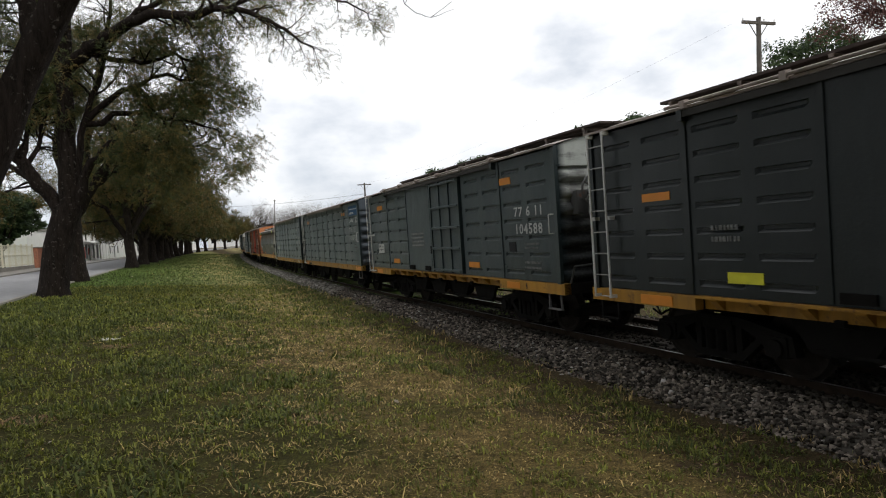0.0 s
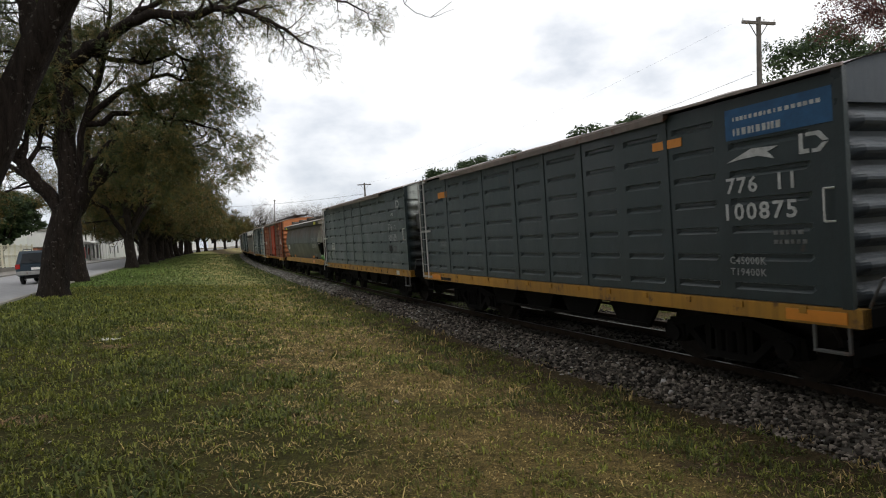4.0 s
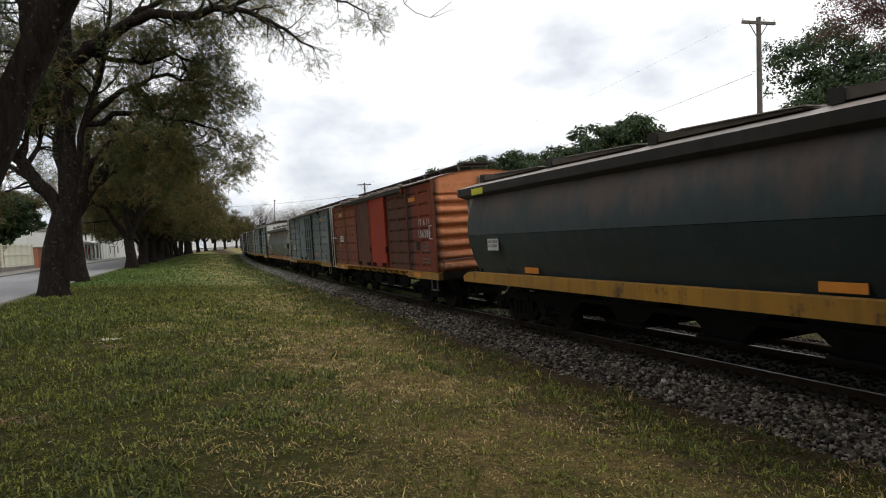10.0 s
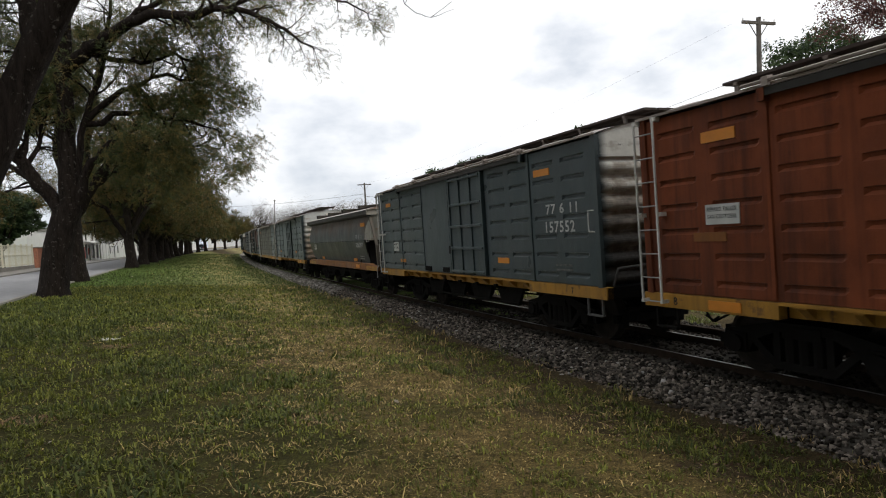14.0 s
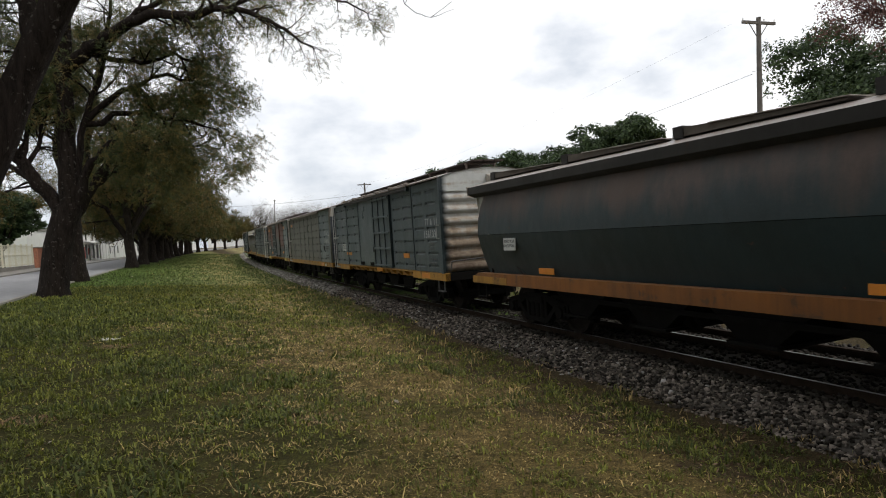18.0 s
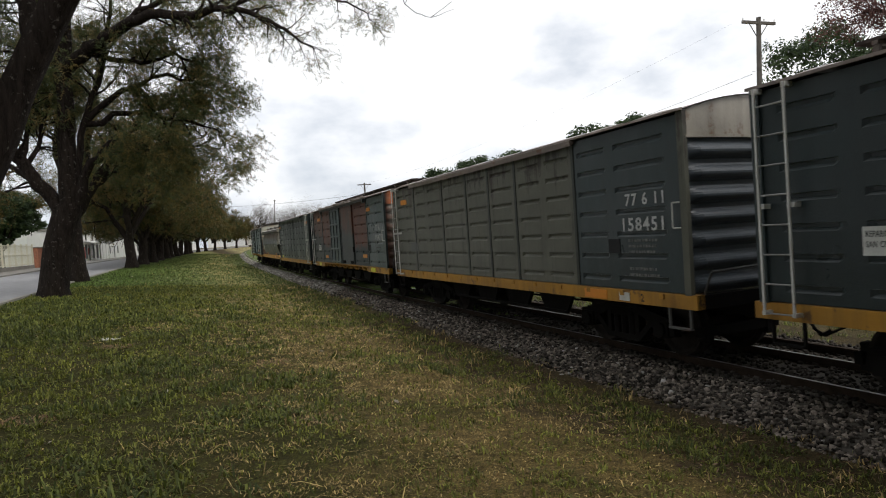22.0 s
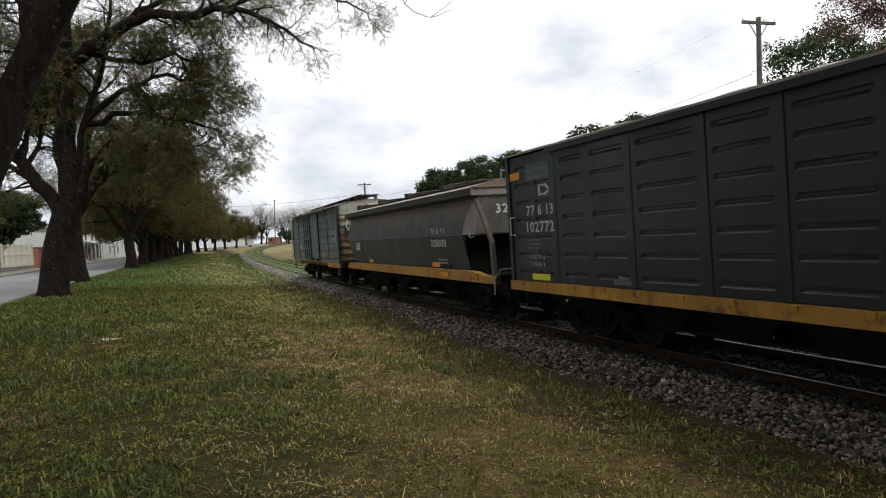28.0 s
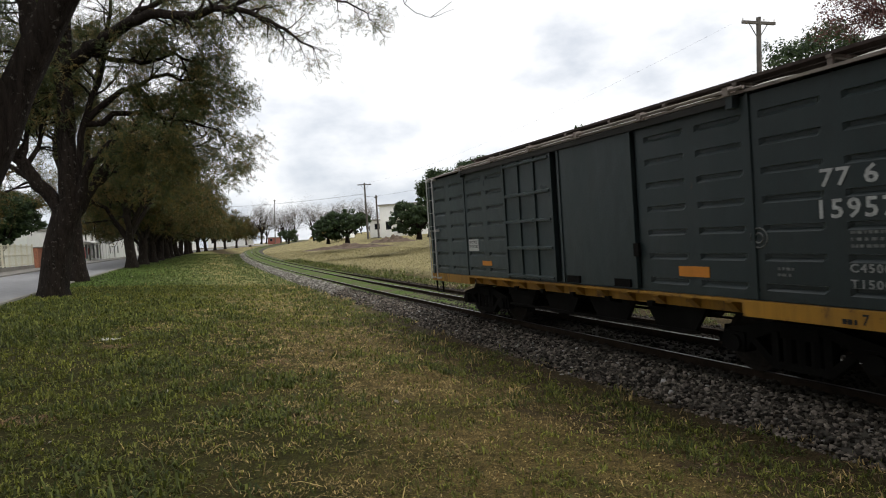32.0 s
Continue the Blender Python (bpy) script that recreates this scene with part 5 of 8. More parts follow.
car_n = boxcar(10.9, "dark slate last boxcar with barred door and white brake wheel", "dark_b", "door", (("grid", 3.60, 5.15, None), ("plain", 5.30, 6.95, None)), end="brown_end", seed=21, brake="white", box_end="brown_end")
coupled("n", car_n, 147.75, 158.65)

# ---------------------------------------------------------------- loose stone, grass blades
rng = np.random.default_rng(5)


def stones(name, count, s_lo, s_hi, w_lo, w_hi, size, material, seed, power=1.6):
    """Crushed stones strewn on the ballast bank, w metres from the middle line."""
    r = np.random.default_rng(seed)
    base = np.array([(x, y, z) for x in (-0.62, 0.62) for y in (-0.62, 0.62) for z in (-0.62, 0.62)], float)
    tri = np.array([(0, 1, 3), (0, 3, 2), (4, 6, 7), (4, 7, 5), (0, 4, 5), (0, 5, 1), (2, 3, 7), (2, 7, 6), (0, 2, 6), (0, 6, 4), (1, 5, 7), (1, 7, 3)])
    a = s_lo + (s_hi - s_lo) * r.random(count) ** power
    w = w_lo + (w_hi - w_lo) * r.random(count)
    sx, px = np.interp(a, arc_a, arc_s), np.interp(a, arc_a, arc_p) + w
    k = np.clip((a - 8) / 40.0, 0, 1)
    toe = -1.15 - 0.50 * (1 - k)
    z = np.array([np.interp(w[i], [toe[i] - 0.25, toe[i] * 0.5 - 0.62, -0.95, -0.5, 1.3], [-0.30, -0.17, -0.10, -0.115, -0.115]) for i in range(count)]) + rail_height(sx)
    cx, cy = AWAY.x * sx + RIGHT.x * px, AWAY.y * sx + RIGHT.y * px
    rad = size * (0.55 + 0.9 * r.random(count))
    v = base[None] * (0.55 + 0.75 * r.random((count, 8, 3))) * rad[:, None, None] * (1 + 0.25 * r.standard_normal((count, 1, 3)))
    ang = r.random(count) * 6.28
    c, s = np.cos(ang)[:, None], np.sin(ang)[:, None]
    tilt = r.random(count)[:, None] * 1.2
    y2, z2 = v[..., 1] * np.cos(tilt) - v[..., 2] * np.sin(tilt), v[..., 1] * np.sin(tilt) + v[..., 2] * np.cos(tilt)
    x3, y3 = v[..., 0] * c - y2 * s, v[..., 0] * s + y2 * c
    verts = np.stack([x3 + cx[:, None], y3 + cy[:, None], z2 * 0.8 + z[:, None] + 0.2 * rad[:, None]], -1).reshape(-1, 3)
    faces = (tri[None] + 8 * np.arange(count)[:, None, None]).reshape(-1, 3)
    ob = new(name, raw_mesh(name, verts, faces, material))
    return ob


st = stones("ballast_stones", 30000, 0.8, 46, -2.05, -0.86, 0.0255, M["stone"], 1)
tagged(st, "loose grey crushed stones of the track bank", "ballast stones", kind="stuff")
st = stones("pale_ballast_stones", 2200, 2, 75, -2.0, -1.0, 0.030, M["pale_stone"], 2, 0.6)
tagged(st, "scattered pale stones among the ballast", "ballast stones", kind="stuff")
# paler copy of the ballast colour, for stones outside the near shade
M["far_stone"] = stone_material("paler_far_stone", (0.13, 0.12, 0.105), (0.55, 0.52, 0.46))
st = stones("far_ballast_stones", 13000, 24, 120, -1.62, -0.70, 0.050, M["far_stone"], 6, 1.0)
tagged(st, "paler grey stones farther along the track bank", "ballast stones", kind="stuff")
st = stones("stray_stones", 2400, 0.8, 34, -2.75, -1.85, 0.020, M["stone"], 4)
tagged(st, "stray stones lying in the grass edge", "ballast stones", kind="stuff")
# darker stones: soot and the train's shadow, both put into their colour
st = stones("track_stones", 16000, 0.8, 40, -0.92, 1.9, 0.030, M["dark_stone"], 3)
tagged(st, "dark stones between the rails", "ballast stones", kind="stuff")


def blades(name, count, s_lo, s_hi, u_lo, u_hi, size, material, seed, clump=0.0, power=1.7, keep=None, width=1.0, flop=0.5, low=0.0):
    """Grass blades, thick near the eye and thinner away from it."""
    r = np.random.default_rng(seed)
    s = s_lo + (s_hi - s_lo) * r.random(count) ** power
    u = u_lo + (u_hi - u_lo) * r.random(count)
    if clump:
        n = max(1, count // 18)
        cs, cu_ = s[:n], u[:n]
        pick = r.integers(0, n, count)
        s, u = cs[pick] + r.normal(0, clump, count), cu_[pick] + r.normal(0, clump, count)
    if keep is not None:
        ok = keep(s, u, r)
        s, u = s[ok], u[ok]
        count = len(s)
    x, y = place(s, u)
    z = rough_land(s, u) - 0.005
    h = size * (0.5 + r.random(count)) * (1 + 0.03 * np.clip(s, 0, 40))
    ang = r.random(count) * 6.283
    lean = 0.30 + 1.25 * np.maximum(low, r.random(count))
    wd = 0.0036 * width * (1 + 0.10 * np.clip(s, 0, 80)) * (0.6 + 0.8 * r.random(count))
    ca, sa = np.cos(ang), np.sin(ang)
    up = h * (1.15 - 0.60 * lean)
    bend = 0.45 + 0.25 * r.random(count)
    twist = r.normal(0, 0.5, count)
    v = np.empty((count, 5, 3))
    v[:, 0] = np.stack([x - sa * wd, y + ca * wd, z], -1)
    v[:, 1] = np.stack([x + sa * wd, y - ca * wd, z], -1)
    mx, my, mz = x + ca * h * lean * 0.42, y + sa * h * lean * 0.42, z + up * (bend + 0.25)
    v[:, 2] = np.stack([mx - sa * wd * 0.8, my + ca * wd * 0.8, mz], -1)
    v[:, 3] = np.stack([mx + sa * wd * 0.8, my - ca * wd * 0.8, mz], -1)
    v[:, 4] = np.stack([x + np.cos(ang + twist) * h * lean, y + np.sin(ang + twist) * h * lean, z + up * (1.0 - flop * r.random(count))], -1)
    f = np.array([(0, 1, 3), (0, 3, 2), (2, 3, 4)])[None] + 5 * np.arange(count)[:, None, None]
    return new(name, raw_mesh(name, v.reshape(-1, 3), f.reshape(-1, 3), material))


def patchy(scale, level, soft=0.25):
    def keep(s, u, r):
        x, y = place(s, u)
        f = np.sin(x * scale + 1.3 * np.sin(y * scale * 0.7)) * np.sin(y * scale * 1.2 + 1.1 * np.sin(x * scale * 0.8)) + 0.5 * np.sin(x * scale * 2.9 + 2) * np.sin(y * scale * 3.1)
        return f + r.normal(0, soft, len(s)) > level
    return keep


def turf(s, u):
    """Where the lawn is dry (positive) and where it is green (negative): mown drifts along the line, drier towards the track."""
    x, y = place(s, u)
    f = np.sin(s * 0.55 + 1.3 * np.sin(u * 0.9)) * np.sin(u * 1.15 + 1.1 * np.sin(s * 0.42)) + 0.55 * np.sin(x * 2.3 + 2 + np.sin(y)) * np.sin(y * 2.6) + 0.35 * np.sin(x * 6.1 + y) * np.sin(y * 5.7 - x)
    return f + np.clip((5.7 - u) * 0.55, -1.2, 0.75) - 1.3 * np.clip((2.9 - u) / 0.8, 0, 1) - np.clip((s - 16) / 16.0, 0, 0.5)


def green_spots(s, u, r):
    return r.random(len(s)) < np.clip(0.66 - 0.34 * turf(s, u), 0.24, 1.0)


def dry_spots(s, u, r):
    return r.random(len(s)) < np.clip(0.26 + 0.50 * turf(s, u), 0.06, 1.0)


def coarse_spots(s, u, r):
    x, y = place(s, u)
    f = np.sin(x * 1.7 + 1.5 * np.sin(y * 1.3)) * np.sin(y * 1.9 + 1.2 * np.sin(x * 1.1)) + 0.16 * (u - 5.0)
    return f + r.normal(0, 0.34, len(s)) > 0.50


def edge_spots(s, u, r):
    return np.sin(s * 2.1 + np.sin(s * 0.8)) * np.sin(u * 3.0 + s) + r.normal(0, 0.3, len(s)) > 0.1


g = blades("grass", 270000, -2, 30, 1.55, 11.0, 0.046, M["blade"], 11, 0.035, 1.7, green_spots)
tagged(g, "short green mown grass blades", "grass", kind="stuff")
g = blades("grass_tufts", 90000, -1, 22, 1.6, 10.8, 0.080, M["coarse"], 12, 0.06, 1.4, coarse_spots, 1.5, 0.8)
tagged(g, "coarse dark green tufts standing out of the lawn", "grass", kind="stuff")
g = blades("dry_grass", 190000, -2, 30, 1.6, 10.5, 0.034, M["straw"], 13, 0.06, 1.7, dry_spots, 0.8, 0.9, 0.55)
tagged(g, "straw-coloured dead grass blades", "dry grass", kind="stuff")
g = blades("straw_stems", 2600, -1, 22, 1.7, 9.0, 0.16, M["straw"], 19, 0.0, 1.4, dry_spots, 0.8, 0.95, 0.9)
tagged(g, "long single dead stems lying on the lawn", "dry grass", kind="stuff")
for k, (s, u, n) in enumerate(((7.16, 7.64, 260), (11.6, 7.21, 260), (9.7, 5.0, 140), (6.1, 5.1, 120))):
    g = blades("cut_straw", n, s - 0.20, s + 0.20, u - 0.24, u + 0.24, 0.060, M["thatch"], 40 + k, 0.0, 1.0, None, 0.9, 0.95, 0.85)
    tagged(g, "small drift of dry reddish cut grass on the lawn", "dry grass", kind="stuff")
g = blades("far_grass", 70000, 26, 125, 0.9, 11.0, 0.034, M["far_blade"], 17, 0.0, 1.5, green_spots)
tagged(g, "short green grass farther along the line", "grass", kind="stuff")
g = blades("far_dry_grass", 22000, 26, 125, 0.9, 9.5, 0.030, M["straw"], 18, 0.0, 1.5, dry_spots)
tagged(g, "pale dry grass farther along the line", "dry grass", kind="stuff")
g = blades("track_weeds", 40000, 9, 120, -2.0, 0.1, 0.07, M["blade"], 14, 0.0, 1.4)
tagged(g, "green weeds growing between the rails", "weeds", kind="stuff")
g = blades("bank_grass", 13000, 0.0, 30, 0.85, 2.3, 0.060, M["coarse"], 25, 0.06, 1.3, edge_spots, 1.2)
tagged(g, "ragged green grass creeping into the ballast", "weeds", kind="stuff")
g = blades("bank_weeds", 5000, 0.5, 30, 0.9, 2.6, 0.08, M["straw"], 15, 0.05, 1.5, edge_spots)
tagged(g, "dry weeds along the foot of the ballast", "weeds", kind="stuff")
g = blades("verge_grass", 16000, 0, 70, -4.6, -2.2, 0.10, M["coarse"], 26, 0.06, 1.2)
tagged(g, "green grass verge on the far side of the track", "grass", kind="stuff")
M["field_straw"] = leafy("pale_field_straw", (0.20, 0.175, 0.085), (0.56, 0.50, 0.27))
g = blades("field_grass", 42000, 22, 110, -16, -2.2, 0.045, M["field_straw"], 16, 0.0, 1.2)
tagged(g, "yellowed grass of the field beyond the track", "dry grass", kind="stuff")


def fallen(name, count, s_lo, s_hi, u_lo, u_hi, size, material, seed, label):
    r = np.random.default_rng(seed)
    s = s_lo + (s_hi - s_lo) * r.random(count) ** 1.5
    u = u_lo + (u_hi - u_lo) * r.random(count)
    x, y = place(s, u)
    z = rough_land(s, u) + 0.03
    q = r.normal(0, 1, (count, 2, 3))
    q[..., 2] *= 0.35
    q /= np.linalg.norm(q, axis=-1, keepdims=True)
    a, b = q[:, 0] * size * (0.5 + r.random((count, 1))), q[:, 1] * size * 0.6
    c = np.stack([x, y, z], -1)
    v = np.stack([c - a, c - b * 0.7, c + a, c + b], 1)
    ob = new(name, raw_mesh(name, v.reshape(-1, 3), np.arange(count * 4).reshape(-1, 4), material))
    return tagged(ob, label, "leaf litter", kind="stuff")


M["dead_leaf"] = leafy("dead_leaves", (0.030, 0.016, 0.008), (0.40, 0.27, 0.12))
M["bank_leaf"] = leafy("bank_dead_leaves", (0.05, 0.028, 0.018), (0.36, 0.24, 0.17))
M["pale_leaf"] = leafy("pale_litter", (0.30, 0.27, 0.21), (0.55, 0.52, 0.45))
fallen("fallen_leaves", 5200, 0, 22, 1.5, 8.5, 0.016, M["dead_leaf"], 21, "brown fallen leaves lying in the grass")
fallen("bank_litter", 2600, 0, 26, 0.95, 2.7, 0.024, M["bank_leaf"], 23, "dead leaves and scraps along the foot of the ballast")
fallen("paper_scraps", 70, 6, 60, 2.0, 9.0, 0.04, M["pale_leaf"], 22, "pale scraps scattered on the grass")


def litter(name, s, u, size, material, label):
    bm = bmesh.new()
    sheet(bm, [-1, -0.4, 0.3, 1], [-0.5, 0, 0.5], lambda a, b: (a * size, b * size, 0.03 + 0.02 * math.sin(a * 3 + b * 5)))
    ob = part(name, bm, material)
    bmesh_mod = ob.modifiers.new("thickness", "SOLIDIFY")
    bmesh_mod.thickness = 0.004
    ob.matrix_basis = Matrix.Translation(spot(s, u, 0.01)) @ Matrix.Rotation(0.5 * s, 4, "Z")
    return tagged(ob, label, "litter")


litter("plastic_bottle_wrap", 12.6, 7.45, 0.24, M["paper"], "crumpled white plastic wrapper lying in the grass")

# ---------------------------------------------------------------- trees
def tubes(lines, sides):
    """Tapered tubes round polylines: lines of (points, radii, level)."""
    V, F, base = [], [], 0
    for pts, rad, lev in lines:
        n = sides[min(lev, len(sides) - 1)]
        pts = np.asarray(pts, float)
        d = np.gradient(pts, axis=0)
        d /= np.linalg.norm(d, axis=1, keepdims=True) + 1e-9
        a = np.empty_like(d)
        k0 = np.cross(d[0], [0.3, 0.9, 0.1] if abs(d[0][1]) < 0.8 else [0.9, 0.1, 0.3])
        for i in range(len(d)):                       # carry the frame along, so that the tube does not twist
            k0 = k0 - d[i] * np.dot(k0, d[i])
            k0 = k0 / (np.linalg.norm(k0) + 1e-9)
            a[i] = k0
        b = np.cross(d, a)
        t = np.arange(n) * 2 * math.pi / n
        wob = 1.0 + (0.10 * np.sin(3 * t + len(V)) if lev == 0 else 0.0)
        ringv = pts[:, None] + np.asarray(rad)[:, None, None] * (a[:, None] * np.cos(t)[None, :, None] + b[:, None] * np.sin(t)[None, :, None]) * (wob[None, :, None] if lev == 0 else 1.0)
        V.append(ringv.reshape(-1, 3))
        m = len(pts)
        i0 = np.arange(m - 1)[:, None] * n + base
        j, j2 = np.arange(n)[None], (np.arange(n)[None] + 1) % n
        F.append(np.stack([i0 + j, i0 + j2, i0 + n + j2, i0 + n + j], -1).reshape(-1, 4))
        base += m * n
    return np.concatenate(V), np.concatenate(F)


def grow(lines, tips, r, p, d, rad, length, level, last, lift=0.10, kids=(4, 4, 3), spread=0.75, shrink=0.62, droop=0.0):
    """One branch and, along it, its side branches; tips collects where leaves sit."""
    n = 5 if level < 2 else 4
    pts, rads = [p.copy()], [rad]
    step = length / n
    for i in range(n):
        d = d + r.normal(0, 0.16, 3) + np.array([0, 0, lift - droop * level])
        d /= np.linalg.norm(d)
        p = p + d * step
        pts.append(p.copy())
        rads.append(rad * (1 - 0.72 * (i + 1) / n))
        if level >= last - 1:
            tips.append((p.copy(), level))
        if level < last and i >= 1:
            k = kids[min(level, len(kids) - 1)]
            for _ in range(max(1, k // 2) if i < n - 1 else k):
                side = np.cross(d, r.normal(0, 1, 3))
                side /= np.linalg.norm(side) + 1e-9
                nd = d * (1 - spread * 0.6) + side * spread
                grow(lines, tips, r, p.copy(), nd / np.linalg.norm(nd), rads[-1] * 0.62, length * shrink * r.uniform(0.7, 1.15), level + 1, last, lift, kids, spread, shrink, droop)
    lines.append((pts, rads, level))


def leaves(tips, r, per, size, scatter, hang=0.0, flat=0.6):
    c = np.array([t for t, _ in tips])
    c = np.repeat(c, per, axis=0)
    off = r.normal(0, scatter, c.shape)
    off[:, 2] = off[:, 2] * flat - hang * np.abs(r.normal(0, 1, len(c)))
    c = c + off
    n = len(c)
    a = r.normal(0, 1, (n, 3))
    a[:, 2] -= 0.5
    a /= np.linalg.norm(a, axis=1, keepdims=True)
    b = np.cross(a, r.normal(0, 1, (n, 3)))
    b /= np.linalg.norm(b, axis=1, keepdims=True) + 1e-9
    k = size * (0.6 + 0.8 * r.random((n, 1)))
    a, b = a * k, b * k * 0.42
    v = np.stack([c - a, c - b - a * 0.1, c + a, c + b - a * 0.1], 1)
    return v.reshape(-1, 3), np.arange(n * 4).reshape(-1, 4)


def sprays(tips, r, per, size, scatter, hang=0.0, count=8):
    """Feathery compound leaves: count leaflets along each drooping stalk."""
    c = np.repeat(np.array([t for t, _ in tips]), per, axis=0)
    n = len(c)
    c = c + r.normal(0, scatter, c.shape)
    d = r.normal(0, 1, (n, 3))
    d[:, 2] = d[:, 2] * 0.5 - hang
    d /= np.linalg.norm(d, axis=1, keepdims=True)
    side = np.cross(d, r.normal(0, 1, (n, 3)))
    side /= np.linalg.norm(side, axis=1, keepdims=True) + 1e-9
    k = size * (0.6 + 0.8 * r.random((n, 1)))
    v = np.empty((n, 2 * count + 1, 3))
    for i in range(count + 1):
        v[:, i] = c + d * k * 0.85 * i + np.array([0, 0, -0.02]) * k * i * i
    for i in range(count):
        sgn = 1 if i % 2 else -1
        v[:, count + 1 + i] = v[:, i] + (side * sgn * 1.5 + d * 0.9) * k * (1.15 - 0.09 * i) + r.normal(0, 0.25, (n, 3)) * k
    f = np.array([(i, i + 1, count + 1 + i) for i in range(count)])[None] + (2 * count + 1) * np.arange(n)[:, None, None]
    return v.reshape(-1, 3), f.reshape(-1, 3)


def tree_meshes(seed, trunk_r=0.40, trunk_h=2.6, limbs=4, limb_len=5.2, per=16, size=0.10, scatter=0.30, leaf="leaf_row", last=3, lean=0.5, lift=0.10, kids=(4, 4, 3), hang=0.1, spread=0.75, shrink=0.62):
    r = np.random.default_rng(seed)
    lines, tips = [], []
    pts, rads = [], []
    d = np.array([r.normal(0, 0.10), r.normal(0, 0.10), 1.0])
    for i in range(7):
        k = i / 6
        pts.append(np.array([d[0] * k * trunk_h, d[1] * k * trunk_h, trunk_h * k - 0.25]) + r.normal(0, 0.03, 3) * (i > 0))
        rads.append(trunk_r * (1.45 - 0.55 * min(1, k * 3) - 0.12 * k))
    lines.append((pts, rads, 0))
    top = pts[-1]
    t0 = r.random() * 6.28
    for i in range(limbs):
        t = t0 + i * 6.283 / limbs + r.normal(0, 0.25)
        nd = np.array([math.cos(t) * lean, math.sin(t) * lean, 1.0])
        grow(lines, tips, r, top - np.array([0, 0, 0.25 * r.random()]), nd / np.linalg.norm(nd), trunk_r * r.uniform(0.45, 0.62), limb_len * r.uniform(0.8, 1.15), 1, last, lift, kids, spread, shrink)
    wood = raw_mesh("trunk", *tubes(lines, (12, 8, 5, 4, 3)), M["bark"], True)
    if leaf == "leaf_row":
        tips = [t for t in tips if t[0][2] > trunk_h + 0.9]
        crown = raw_mesh("crown", *sprays(tips[::3], r, per * 3, size, scatter, 0.6), M[leaf])
    else:
        crown = raw_mesh("crown", *leaves(tips, r, per, size, scatter, hang), M[leaf])
    return wood, crown


def tree(meshes, at, turn=0.0, scale=1.0, label="", group="", name="tree"):
    root = new(name)
    root.matrix_basis = Matrix.Translation(at) @ Matrix.Rotation(turn, 4, "Z") @ Matrix.Scale(scale, 4)
    piece("trunk", meshes[0], root)
    piece("crown", meshes[1], root)
    return tagged(root, label, "tree", group)


ROW_LABEL = "leafy street tree with dark furrowed trunk, thinning yellow-green crown"
row_kinds = [tree_meshes(31 + k, trunk_r=0.42, trunk_h=2.5, limbs=6, limb_len=5.6, per=9, size=0.078, scatter=0.26, lean=0.72, lift=0.07, hang=0.12, kids=(4, 4, 3)) for k in range(4)]
far_kinds = [tree_meshes(31 + k, trunk_r=0.42, trunk_h=2.5, limbs=6, limb_len=5.6, per=4, size=0.15, scatter=0.30, lean=0.76, lift=0.07, hang=0.12, kids=(4, 4, 3)) for k in range(4)]
row_at = [(55.0, 10.4, 0, 1.05), (63.0, 10.3, 2, 1.0), (71.0, 10.1, 3, 0.95), (79.0, 10.2, 1, 1.02), (87.0, 10.0, 0, 0.96), (95.0, 10.2, 2, 0.95), (103.5, 10.0, 3, 0.92), (112.0, 10.2, 1, 0.92),
          (121.0, 10.0, 0, 0.9), (131.0, 10.2, 2, 0.86), (142.0, 10.0, 3, 0.84), (154.0, 10.0, 1, 0.8), (167.0, 10.0, 0, 0.78), (181.0, 10.0, 2, 0.76), (196.0, 10.0, 3, 0.72), (214.0, 10.0, 1, 0.7),
          # the last five, out of view, are added to shade the near wagons
          (67.0, 10.9, 1, 0.78), (75.0, 10.8, 0, 0.8), (83.0, 10.8, 2, 0.78), (91.0, 10.8, 3, 0.8), (99.0, 10.8, 1, 0.76), (3.5, 11.8, 2, 0.85), (-10.0, 8.6, 1, 1.55), (-17.0, 9.4, 0, 1.55), (-25.0, 9.2, 2, 1.4), (-34.0, 10.2, 1, 1.2)]
for i, (s, u, k, sc) in enumerate(row_at):
    tree((row_kinds if -12 < s < 90 else far_kinds)[k], spot(s, u), 1.9 * i, sc * (1.15 if s > 90 else 1.0), ROW_LABEL, "row of street trees")


